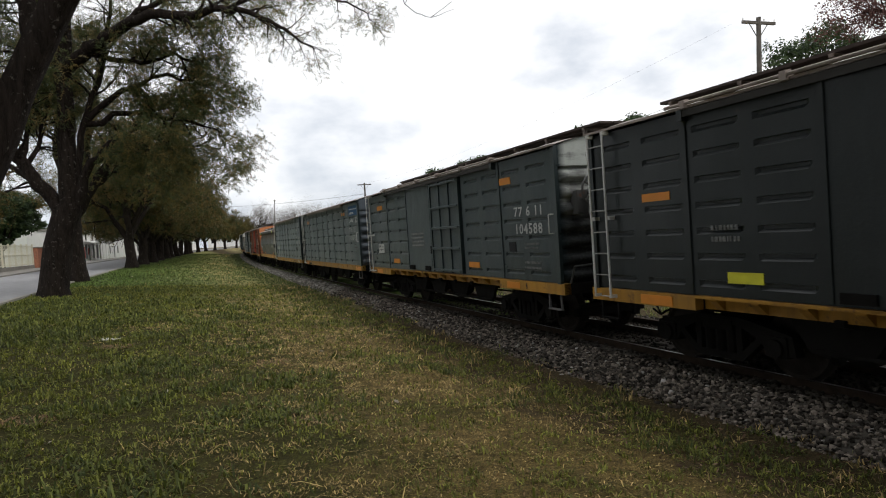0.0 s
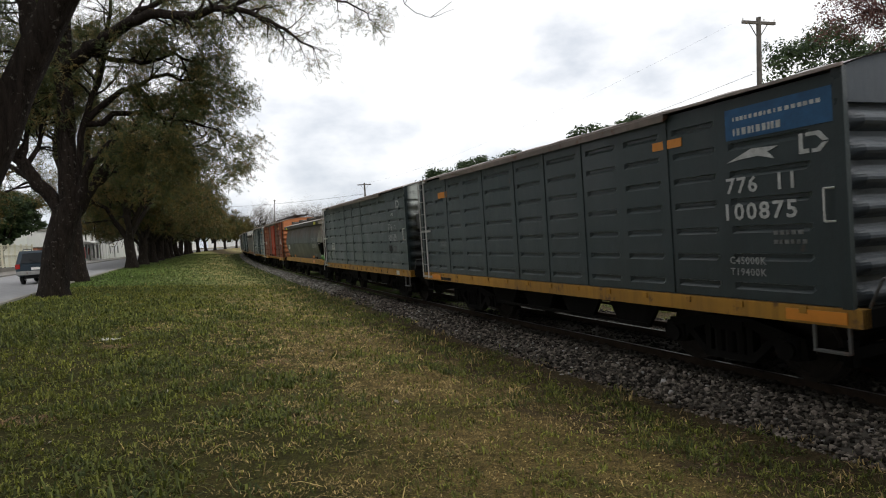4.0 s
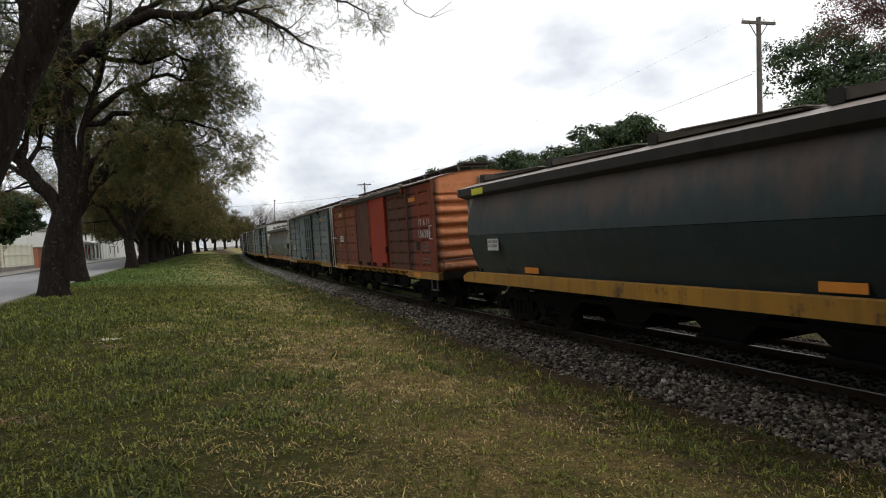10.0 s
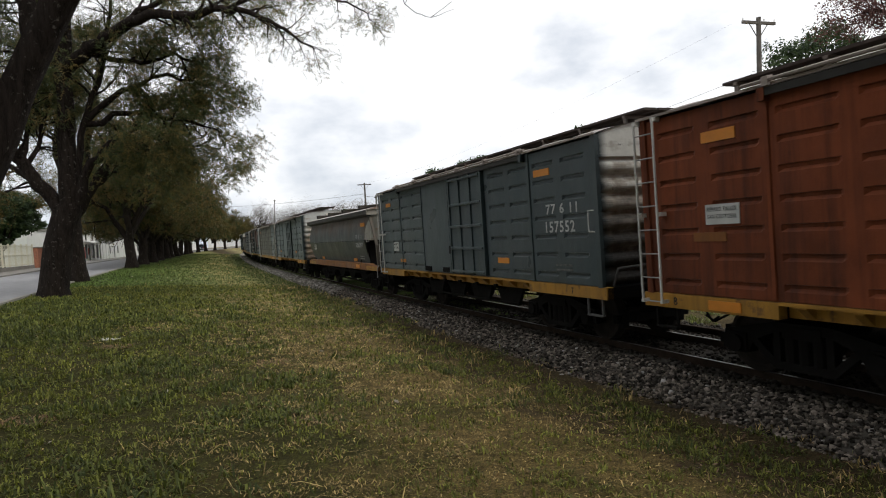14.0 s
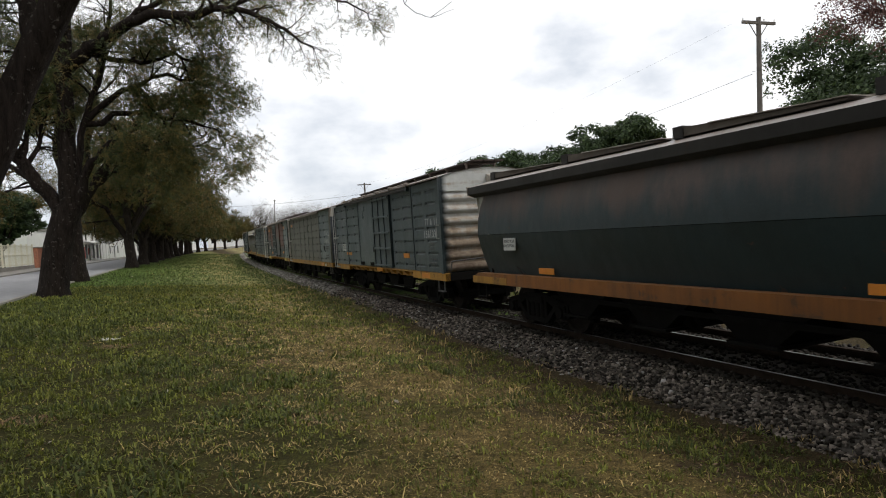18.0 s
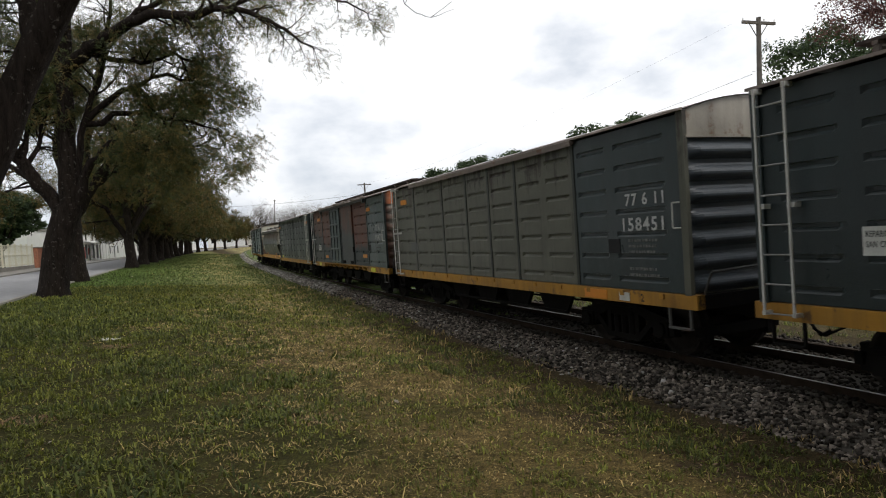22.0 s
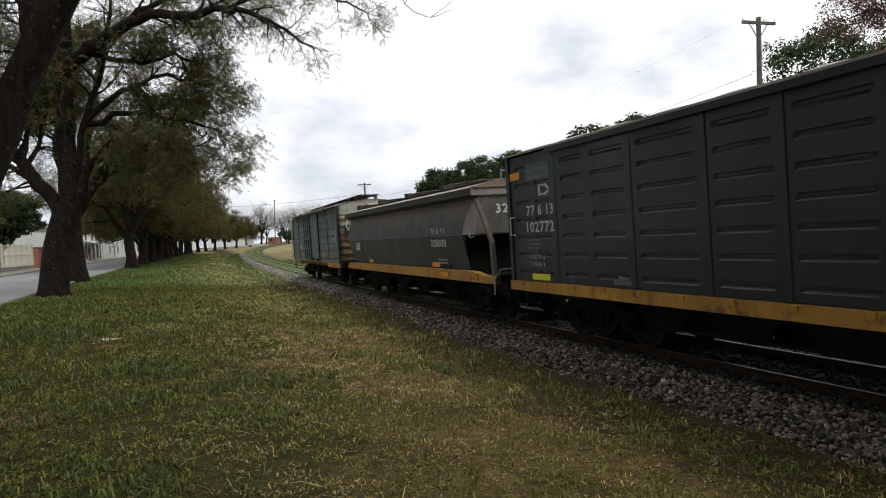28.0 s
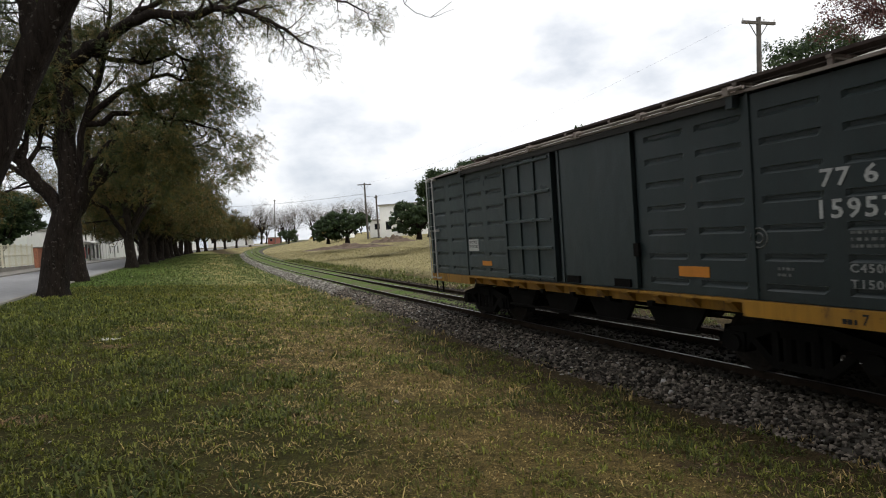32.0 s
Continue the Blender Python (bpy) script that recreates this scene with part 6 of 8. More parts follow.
def set_tree(at, seed, trunk, limbs, per, size, scatter, leaf, label, hang=0.1, last=3, kids=(4, 4, 3), base_r=0.5, thin=0.0, group="row of street trees", feather=True):
    """A tree whose trunk and main limbs follow given lines, measured from its foot; its side branches grow on them."""
    r = np.random.default_rng(seed)
    lines, tips = [], []
    lines.append(([np.array(p, float) for p in trunk], list(np.interp(np.arange(len(trunk)), [0, 1, len(trunk) - 1], [base_r * 1.35, base_r, base_r * 0.9])), 0))
    sparse = []
    for pts, r0, r1, bare, side_len in limbs:
        dense, tips = tips, (sparse if side_len < thin else tips)
        pts = [np.array(p, float) for p in pts]
        fine = []
        for a, b in zip(pts, pts[1:]):
            for k in range(3):
                fine.append(a + (b - a) * k / 3)
        fine.append(pts[-1])
        fine = [p + r.normal(0, min(0.05, 0.6 * r0), 3) * (0 < i < len(fine) - 1) for i, p in enumerate(fine)]
        rads = list(np.linspace(r0, r1, len(fine)))
        lines.append((fine, rads, 1))
        total = sum(float(np.linalg.norm(b - a)) for a, b in zip(fine, fine[1:]))
        for i, p in enumerate(fine):
            if i / len(fine) < bare:
                continue
            d = fine[min(i + 1, len(fine) - 1)] - fine[max(i - 1, 0)]
            d /= np.linalg.norm(d)
            for _ in range(2 if i < len(fine) - 1 else 3):
                side = np.cross(d, r.normal(0, 1, 3))
                side /= np.linalg.norm(side) + 1e-9
                nd = d * 0.5 + side * 0.8
                grow(lines, tips, r, p.copy(), nd / np.linalg.norm(nd), max(0.012, rads[i] * 0.5), side_len * r.uniform(0.6, 1.1), 2, last - 1 if last > 3 and side_len < thin else last, 0.0, kids, 0.7, 0.6)
        tips = dense
    root = new("tree")
    root.matrix_basis = Matrix.Translation(at)
    piece("trunk", raw_mesh("trunk", *tubes(lines, (14, 9, 5, 4, 3)), M["bark"], True), root)
    if feather:
        v1, f1 = sprays(tips, r, per, size, scatter, 0.5)
    else:
        v1, f1 = leaves(tips, r, per, size, scatter, hang)
    if sparse:
        v2, f2 = sprays(sparse, r, 1, size * 0.8, scatter * 0.8, 0.4)
        v1, f1 = np.concatenate([v1, v2]), np.concatenate([f1, f2 + len(v1)])
    piece("crown", raw_mesh("crown", v1, f1, M[leaf]), root)
    return tagged(root, label, "tree", group)


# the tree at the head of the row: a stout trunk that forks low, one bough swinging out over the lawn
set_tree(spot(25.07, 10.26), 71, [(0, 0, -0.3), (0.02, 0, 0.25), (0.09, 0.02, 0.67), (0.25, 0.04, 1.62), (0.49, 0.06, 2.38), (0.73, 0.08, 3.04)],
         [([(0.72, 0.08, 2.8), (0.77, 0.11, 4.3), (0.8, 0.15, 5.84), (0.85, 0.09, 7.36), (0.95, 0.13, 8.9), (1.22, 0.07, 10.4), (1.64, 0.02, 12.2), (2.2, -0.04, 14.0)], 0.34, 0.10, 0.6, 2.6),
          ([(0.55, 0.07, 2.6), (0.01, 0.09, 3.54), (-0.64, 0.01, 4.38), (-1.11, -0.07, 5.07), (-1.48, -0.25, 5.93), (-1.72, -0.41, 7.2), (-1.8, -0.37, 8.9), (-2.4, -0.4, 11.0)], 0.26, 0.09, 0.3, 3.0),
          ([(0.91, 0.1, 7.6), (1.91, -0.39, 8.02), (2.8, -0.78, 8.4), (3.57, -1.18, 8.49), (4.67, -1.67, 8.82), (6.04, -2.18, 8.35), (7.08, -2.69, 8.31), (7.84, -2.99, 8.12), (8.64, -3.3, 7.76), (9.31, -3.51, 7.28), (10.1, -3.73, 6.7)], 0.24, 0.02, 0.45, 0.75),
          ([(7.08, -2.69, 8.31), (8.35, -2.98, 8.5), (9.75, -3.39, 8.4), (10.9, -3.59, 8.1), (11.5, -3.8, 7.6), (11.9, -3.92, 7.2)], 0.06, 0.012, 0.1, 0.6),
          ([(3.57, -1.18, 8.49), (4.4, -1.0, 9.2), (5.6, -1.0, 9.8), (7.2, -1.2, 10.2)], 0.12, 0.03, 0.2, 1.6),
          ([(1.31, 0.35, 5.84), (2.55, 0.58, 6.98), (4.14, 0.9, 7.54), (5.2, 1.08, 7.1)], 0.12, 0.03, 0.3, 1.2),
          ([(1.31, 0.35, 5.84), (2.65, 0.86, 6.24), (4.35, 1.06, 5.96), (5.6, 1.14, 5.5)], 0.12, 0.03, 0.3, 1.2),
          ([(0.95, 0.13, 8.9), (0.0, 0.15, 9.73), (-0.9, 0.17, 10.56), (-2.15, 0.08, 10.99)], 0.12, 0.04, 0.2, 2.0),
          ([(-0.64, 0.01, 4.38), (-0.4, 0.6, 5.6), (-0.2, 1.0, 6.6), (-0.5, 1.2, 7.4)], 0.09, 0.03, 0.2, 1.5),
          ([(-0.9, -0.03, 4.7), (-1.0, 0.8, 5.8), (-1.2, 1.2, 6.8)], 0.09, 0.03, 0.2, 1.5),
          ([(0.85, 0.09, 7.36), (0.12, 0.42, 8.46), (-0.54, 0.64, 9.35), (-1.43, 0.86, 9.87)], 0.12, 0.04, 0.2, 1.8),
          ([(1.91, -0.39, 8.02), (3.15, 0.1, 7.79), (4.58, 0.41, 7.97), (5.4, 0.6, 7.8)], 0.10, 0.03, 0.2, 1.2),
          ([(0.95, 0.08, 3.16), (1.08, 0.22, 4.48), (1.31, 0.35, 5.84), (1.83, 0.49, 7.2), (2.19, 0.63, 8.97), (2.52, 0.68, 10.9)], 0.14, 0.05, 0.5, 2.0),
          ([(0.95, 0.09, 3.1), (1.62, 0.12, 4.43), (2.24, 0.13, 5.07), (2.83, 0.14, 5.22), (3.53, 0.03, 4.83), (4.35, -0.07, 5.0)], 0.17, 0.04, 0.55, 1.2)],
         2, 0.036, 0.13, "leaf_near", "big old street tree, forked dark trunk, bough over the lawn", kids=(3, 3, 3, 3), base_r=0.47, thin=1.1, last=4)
set_tree(spot(35.5, 11.0), 72, [(0, 0, -0.3), (-0.05, 0, 0.7), (-0.15, 0.1, 2.0), (-0.2, 0.2, 3.6)],
         [([(-0.2, 0.2, 3.4), (-0.6, 0.4, 5.0), (-0.9, 0.6, 7.0), (-0.6, 0.5, 9.0), (0.2, 0.5, 11.5)], 0.30, 0.08, 0.4, 1.7),
          ([(-0.1, 0.2, 3.2), (0.9, 0.2, 4.6), (2.0, 0.2, 6.0), (3.3, 0, 7.4), (4.6, 0, 8.8)], 0.26, 0.07, 0.4, 2.1),
          ([(-0.1, 0.2, 3.4), (0.6, -0.2, 5.2), (1.4, -0.6, 7.2), (2.0, -0.8, 9.4), (2.6, -1.0, 11.2)], 0.24, 0.07, 0.4, 1.7),
          ([(-0.1, 0.2, 3.4), (0.8, 0.4, 4.6), (2.2, 0.6, 5.6), (3.8, 0.6, 6.2), (5.4, 0.4, 6.4), (6.8, 0.2, 6.2)], 0.2, 0.05, 0.3, 2.2),
          ([(-0.2, 0.2, 3.4), (-1.6, 0.2, 4.8), (-3.2, 0.2, 6.0), (-4.8, 0.2, 6.8)], 0.2, 0.05, 0.3, 2.4)],
         1, 0.056, 0.12, "leaf_row", "street tree with leaning dark trunk and dense yellow-green crown", kids=(3, 3, 3, 3), base_r=0.42, last=4)

# the next tree towards the eye leans in from the side
set_tree(spot(12.3, 10.6), 73, [(0, 0, -0.3), (0.5, 0, 0.25), (0.88, 0.02, 0.7), (1.34, 0.04, 1.59), (1.76, 0.17, 2.53), (2.09, 0.29, 3.3), (2.34, 0.4, 4.06), (2.72, 0.42, 4.75), (3.13, 0.44, 5.48)],
         [([(3.13, 0.44, 5.4), (3.87, 0.16, 6.35), (4.93, -0.32, 7.3), (5.76, -0.79, 8.6)], 0.20, 0.06, 0.3, 2.2),
          ([(2.72, 0.42, 4.75), (2.49, 0.44, 5.61), (2.3, 0.47, 6.69), (2.33, 0.2, 7.93)], 0.16, 0.05, 0.35, 1.8),
          ([(1.76, 0.17, 2.53), (1.0, 0.4, 3.6), (0.2, 0.8, 4.5), (-0.8, 1.2, 5.2)], 0.10, 0.03, 0.2, 1.8),
          ([(2.25, 0.29, 3.65), (2.0, 0.11, 4.31), (1.5, -0.18, 4.9), (0.6, -0.37, 5.9), (-0.6, -0.5, 7.6)], 0.15, 0.05, 0.5, 2.0)],
         7, 0.034, 0.14, "leaf_near", "leaning street tree with dark bark reaching over the lawn", kids=(3, 2, 2), base_r=0.27)

# a tree beside the eye, of which one hanging twig comes into view
set_tree(spot(-3.0, 9.6), 74, [(0, 0, -0.3), (0.05, 0, 0.6), (0.1, 0.1, 1.8), (0.2, 0.2, 3.2)],
         [([(0.2, 0.2, 3.0), (0.4, 2.6, 6.0), (0.7, 6.0, 9.0), (1.2, 9.6, 8.6), (1.49, 10.2, 5.85), (1.72, 9.96, 4.23), (1.73, 9.85, 3.67)], 0.2, 0.004, 2.0, 0.10),
          ([(1.73, 9.85, 3.67), (1.76, 9.84, 3.53), (1.87, 9.79, 3.42), (1.99, 9.74, 3.36), (2.08, 9.74, 3.41), (2.18, 9.64, 3.45)], 0.004, 0.002, 2.0, 0.07),
          ([(1.99, 9.74, 3.36), (2.05, 9.74, 3.37), (2.13, 9.74, 3.4), (2.2, 9.74, 3.42)], 0.003, 0.0015, 2.0, 0.04),
          ([(1.76, 9.84, 3.53), (1.79, 9.82, 3.56), (1.83, 9.80, 3.61)], 0.004, 0.002, 2.0, 0.04),
          ([(0.2, 0.2, 3.0), (-0.8, 0.6, 5.0), (-1.6, 1.0, 7.5), (-1.8, 1.2, 10.0)], 0.28, 0.08, 0.3, 2.6),
          ([(0.2, 0.2, 3.0), (1.2, -0.4, 5.2), (2.4, -1.0, 7.4), (3.4, -1.4, 9.4)], 0.28, 0.08, 0.3, 2.6),
          ([(0.2, 0.2, 3.0), (0.2, -1.6, 5.4), (0.0, -3.0, 7.6), (-0.4, -4.0, 9.6)], 0.26, 0.08, 0.3, 2.6)],
         9, 0.085, 0.34, "leaf_row", "street tree beside the viewer with a thin hanging twig", base_r=0.40, thin=0.5)

# evergreens and others beyond the track
def broad_meshes(seed, R, V, zc, lobes=8, clumps=22, per=120, size=0.11, leaf="leaf_far", trunk_r=0.26):
    """A billowing broad-leaved crown: lobes set with clumps of leaves, on a trunk that forks into each lobe."""
    r = np.random.default_rng(seed)
    mids, wide = [np.array([0, 0, zc])], [np.array([0.60 * R, 0.60 * R, 0.72 * V])]
    for i in range(lobes):
        t = 6.283 * i / lobes + r.normal(0, 0.25)
        k = r.uniform(0.46, 0.64)
        mids.append(np.array([math.cos(t) * k * R, math.sin(t) * k * R, zc + V * r.uniform(-0.48, 0.48)]))
        wide.append(np.array([1, 1, 0.8]) * R * r.uniform(0.30, 0.42))
    C, S = [], []
    for m_, w_ in zip(mids, wide):
        n = int(clumps * (1.8 if m_ is mids[0] else 1.0))
        d = r.normal(0, 1, (n, 3))
        d[:, 2] += 0.25
        d /= np.linalg.norm(d, axis=1, keepdims=True)
        C.append(m_ + d * w_ * (0.72 + 0.34 * r.random((n, 1))))
        S.append(np.full(n, 0.115 * R) * (0.7 + 0.7 * r.random(n)))
    C, S = np.concatenate(C), np.concatenate(S)
    c = np.repeat(C, per, axis=0)
    n = len(c)
    o = r.normal(0, 1, (n, 3))
    o /= np.linalg.norm(o, axis=1, keepdims=True)
    c = c + o * (np.repeat(S, per) * (0.45 + 0.65 * r.random(n)))[:, None] * np.array([1, 1, 0.75])
    up = o + np.array([0, 0, 0.5]) + r.normal(0, 0.45, (n, 3))
    a = np.cross(up, r.normal(0, 1, (n, 3)))
    a /= np.linalg.norm(a, axis=1, keepdims=True) + 1e-9
    b = np.cross(up, a)
    b /= np.linalg.norm(b, axis=1, keepdims=True) + 1e-9
    k = size * (0.6 + 0.8 * r.random((n, 1)))
    a, b = a * k, b * k * 0.5
    v = np.stack([c - a, c - b, c + a, c + b], 1)
    fork = np.array([0, 0, max(0.8, zc - 0.9 * V)])
    lines = [([np.array([0, 0, -0.3]), np.array([0.03, 0, 0.3]), fork * 0.6, fork], [trunk_r * 1.35, trunk_r, trunk_r * 0.9, trunk_r * 0.8], 0)]
    for m_ in mids:
        lines.append(([fork - np.array([0, 0, 0.2]), fork * 0.6 + m_ * 0.4 + r.normal(0, 0.12, 3), fork * 0.2 + m_ * 0.8 + r.normal(0, 0.12, 3), m_], [trunk_r * 0.55, trunk_r * 0.4, trunk_r * 0.25, 0.03], 1))
    wood = raw_mesh("trunk", *tubes(lines, (10, 6)), M["bark"], True)
    return wood, raw_mesh("crown", v.reshape(-1, 3), np.arange(n * 4).reshape(-1, 4), M[leaf])


EVER = [broad_meshes(151 + k, 4.0, 3.0, 5.0, 8, 28, 130, 0.105) for k in range(3)]
EVER_FAR = [broad_meshes(161 + k, 4.0, 3.0, 4.6, 7, 14, 60, 0.20) for k in range(3)]
BIG = broad_meshes(171, 6.4, 4.4, 7.7, 12, 42, 150, 0.115)
LOW = broad_meshes(172, 3.2, 2.5, 2.4, 7, 18, 90, 0.13)
EVER_LABEL = "dark dense evergreen tree beyond the railway line"


def at_world(x, y, z):
    return Vector((x, y, z))


tree(BIG, at_world(25.4, 34.0, 0.4), 0.6, 1.0, EVER_LABEL, "evergreen trees beyond the line")
for i, (x, y, z, sc) in enumerate(((-12.6, 84.0, 1.6, 1.02), (-15.4, 85.5, 1.6, 0.84), (-28.6, 118.0, 1.9, 0.62))):
    tree(LOW, at_world(x, y, z), 1.7 * i + 0.5, sc, "dark spreading tree on the green bank beyond the field", "evergreen trees beyond the line")
tree(LOW, at_world(-2.2, 61.0, 1.6), 0.0, 0.9, "dark dense round tree at the edge of the field", "evergreen trees beyond the line")
for i, (x, y, z, k, sc) in enumerate([(11.6, 46.0, 0.5, 0, 1.19), (29.0, 30.0, 0.6, 2, 1.2), (30.0, 20.0, 0.4, 1, 1.1), (8.7, 58.0, 0.6, 2, 1.08), (5.4, 62.0, 0.8, 1, 1.06), (16.4, 54.0, 0.4, 1, 0.8), (9.3, 46.5, 0.4, 0, 1.02)]):
    tree(EVER[k], at_world(x, y, z), 2.1 * i + 0.4, sc, EVER_LABEL, "evergreen trees beyond the line")
for i, (x, y, z, k, sc) in enumerate([(1.6, 70.0, 1.4, 1, 0.62), (-24.0, 132.0, 2.4, 2, 0.5)]):
    tree(EVER_FAR[k], at_world(x, y, z), 2.1 * i + 0.4, sc, EVER_LABEL, "evergreen trees beyond the line")
CONE = tree_meshes(61, trunk_r=0.2, trunk_h=1.5, limbs=3, limb_len=4.6, per=26, size=0.15, scatter=0.3, leaf="leaf_far", lean=0.16, lift=0.25, kids=(4, 3, 3), spread=0.6, shrink=0.35)
for i, (x, y, sc) in enumerate([(0.4, 76.0, 1.08), (2.1, 77.0, 1.0), (-1.6, 78.0, 0.9)]):
    tree(CONE, at_world(x, y, 1.6), i * 1.3, sc, "slender dark conifer beyond the railway line", "conifers beyond the line")
M["grey_twigs"] = leafy("grey_bare_twigs", (0.17, 0.150, 0.135), (0.29, 0.262, 0.235))
BARE = tree_meshes(62, trunk_r=0.22, trunk_h=2.0, limbs=6, limb_len=4.2, per=3, size=0.075, scatter=0.40, leaf="grey_twigs", lean=0.55, lift=0.14)
for i in range(14):
    tree(BARE, at_world(-64.0 + i * 3.2 + (i % 3), 186.0 + (i * 7) % 17, 2.4), i * 0.9, 0.95 + 0.13 * (i % 4), "leafless grey tree far down the line", "bare trees in the distance")
set_tree(at_world(16.1, 17.0, -0.1), 75, [(0, 0, -0.3), (-0.05, 0, 0.4), (-0.17, -0.02, 0.8), (-0.5, -0.1, 2.0)],
         [([(-0.5, -0.1, 1.9), (-1.2, -0.34, 4.14), (-2.73, -0.69, 5.91), (-3.99, -0.87, 6.65), (-4.83, -0.87, 6.88), (-5.54, -0.87, 6.64)], 0.16, 0.012, 0.45, 0.55),
          ([(-3.99, -0.87, 6.65), (-4.66, -0.86, 7.27), (-5.36, -0.85, 7.6)], 0.05, 0.012, 0.1, 0.55),
          ([(-2.73, -0.69, 5.91), (-3.73, -0.88, 6.2), (-4.58, -0.88, 6.4)], 0.05, 0.012, 0.2, 0.7),
          ([(-0.5, -0.1, 1.9), (0.2, 0.5, 4.5), (0.8, 0.8, 7.0)], 0.16, 0.04, 0.3, 1.6)],
         8, 0.036, 0.13, "twig_leaf", "half-bare tree with reddish dry leaves across the track", base_r=0.22, group="", feather=False)
# the big dark tree behind the fence across the street
# from s = 24 back: five unseen trees, added as a screen that cuts skylight
for i, (s, u, k, sc) in enumerate([(66.0, 26.0, 0, 1.25), (72.0, 28.5, 1, 1.4), (58.0, 28.0, 2, 1.5), (80.0, 27.5, 2, 0.95), (95.0, 30.0, 0, 0.9), (120.0, 30.0, 1, 0.9), (150.0, 28.0, 2, 0.9), (24.0, 27.0, 0, 1.7), (12.0, 26.0, 1, 1.8), (0.0, 27.0, 2, 1.8), (-12.0, 26.0, 0, 1.8), (-24.0, 27.0, 1, 1.8)]):
    tree(EVER_FAR[k], spot(s, u), 1.1 * i, sc, "dark leafy tree behind the street fence", "trees across the street")
STREET = broad_meshes(173, 4.2, 3.7, 5.4, 9, 26, 110, 0.15)
tree(STREET, Vector((-44.6, 64.0, float(rough_land(76.0, 22.0)))), 0.4, 1.0, "dark leafy tree behind the street fence", "trees across the street")

# ---------------------------------------------------------------- across the street
def frame_at(s, u, dz=0.0):
    """Pose on the street's far side: x runs along the street away from the eye, -y faces the street."""
    a, b = spot(s, u), spot(s + 1.0, u)
    d = b - a
    m = Matrix.Rotation(math.atan2(d.y, d.x), 4, "Z")
    m.translation = a + Vector((0, 0, dz))
    return m


fence = tagged(new("street_fence"), "cream-painted metal railing fence on a low wall", "fence")
fence.matrix_basis = frame_at(50.0, 20.6, 0.22)
bm = bmesh.new()
box(bm, -10, 22.0, -0.1, 0.1, -0.6, 0.30)
part("plinth", bm, M["concrete"], fence)
POST = shared("fence_post", lambda bm: box(bm, -0.06, 0.06, -0.06, 0.06, 0.0, 2.3), M["cream"])
SLAT = shared("fence_slat", lambda bm: box(bm, -0.013, 0.013, -0.012, 0.012, 0.35, 2.15), M["cream"])
for k in range(17):
    piece("fence_post", POST, fence, pose(-10 + 2 * k, 0, 0))
for z in (0.38, 1.25, 2.1):
    bm = bmesh.new()
    box(bm, -10, 22, -0.03, 0.03, z, z + 0.07)
    part("fence_rail", bm, M["cream"], fence)
for k in range(155):
    piece("fence_slat", SLAT, fence, pose(-9.9 + 0.206 * k, 0, 0))

pier = tagged(new("brick_wall"), "low orange brick wall at the end of the fence", "brick wall")
pier.matrix_basis = frame_at(73.9, 20.6, 0.1)
COURSE = shared("brick", lambda bm: box(bm, -0.12, 0.12, -0.055, 0.055, 0, 0.058), M["brick"])
bm = bmesh.new()
box(bm, -1.6, 1.6, -0.19, 0.19, -0.4, 1.95)
part("mortar_core", bm, M["brick"], pier)
for row in range(24):
    for k in range(12):
        piece("brick", COURSE, pier, pose(-1.42 + 0.25 * k + (0.06 if row % 2 else 0), -0.15, 0.02 + row * 0.078))
bm = bmesh.new()
box(bm, -1.68, 1.68, -0.26, 0.26, 1.95, 2.03)
part("coping", bm, M["concrete"], pier)


def house(name, m, w, d, h, wall, label, openings=(), roof_over=0.25, category="house"):
    """A plain flat-roofed house; openings are (x, z, width, height, kind) in its street face at y = 0."""
    root = tagged(new(name), label, category)
    root.matrix_basis = m
    xs = sorted({0, w} | {o[0] for o in openings} | {o[0] + o[2] for o in openings})
    def slab(*c):
        bm = bmesh.new()
        box(bm, *c)
        part("wall", bm, M[wall], root)
    for a, b in zip(xs, xs[1:]):
        here = [o for o in openings if o[0] <= a + 1e-6 and o[0] + o[2] >= b - 1e-6]
        z = -0.4
        for o in sorted(here, key=lambda o: o[1]):
            if o[1] > z:
                slab(a, b, 0, 0.22, z, o[1])
            z = o[1] + o[3]
        slab(a, b, 0, 0.22, z, h)
    slab(0, 0.2, 0.22, d, -0.4, h)
    slab(w - 0.2, w, 0.22, d, -0.4, h)
    slab(0.2, w - 0.2, d - 0.2, d, -0.4, h)
    bm = bmesh.new()
    box(bm, -roof_over, w + roof_over, -roof_over, d + roof_over, h, h + 0.22)
    part("roof", bm, M["concrete"], root)
    for x, z, ow, oh, kind in openings:
        bm = bmesh.new()
        for a, b, c, e in ((x, x + 0.07, z, z + oh), (x + ow - 0.07, x + ow, z, z + oh), (x + 0.07, x + ow - 0.07, z + oh - 0.07, z + oh), (x + 0.07, x + ow - 0.07, z, z + 0.05)):
            box(bm, a, b, 0.06, 0.14, c, e)
        fr = part("window" if kind == "window" else "door", bm, M["steel"], root)
        bm = bmesh.new()
        box(bm, x + 0.07, x + ow - 0.07, 0.10, 0.12, z + 0.05, z + oh - 0.07)
        part("pane" if kind == "window" else "leaf", bm, M["glass"], fr)
    return root


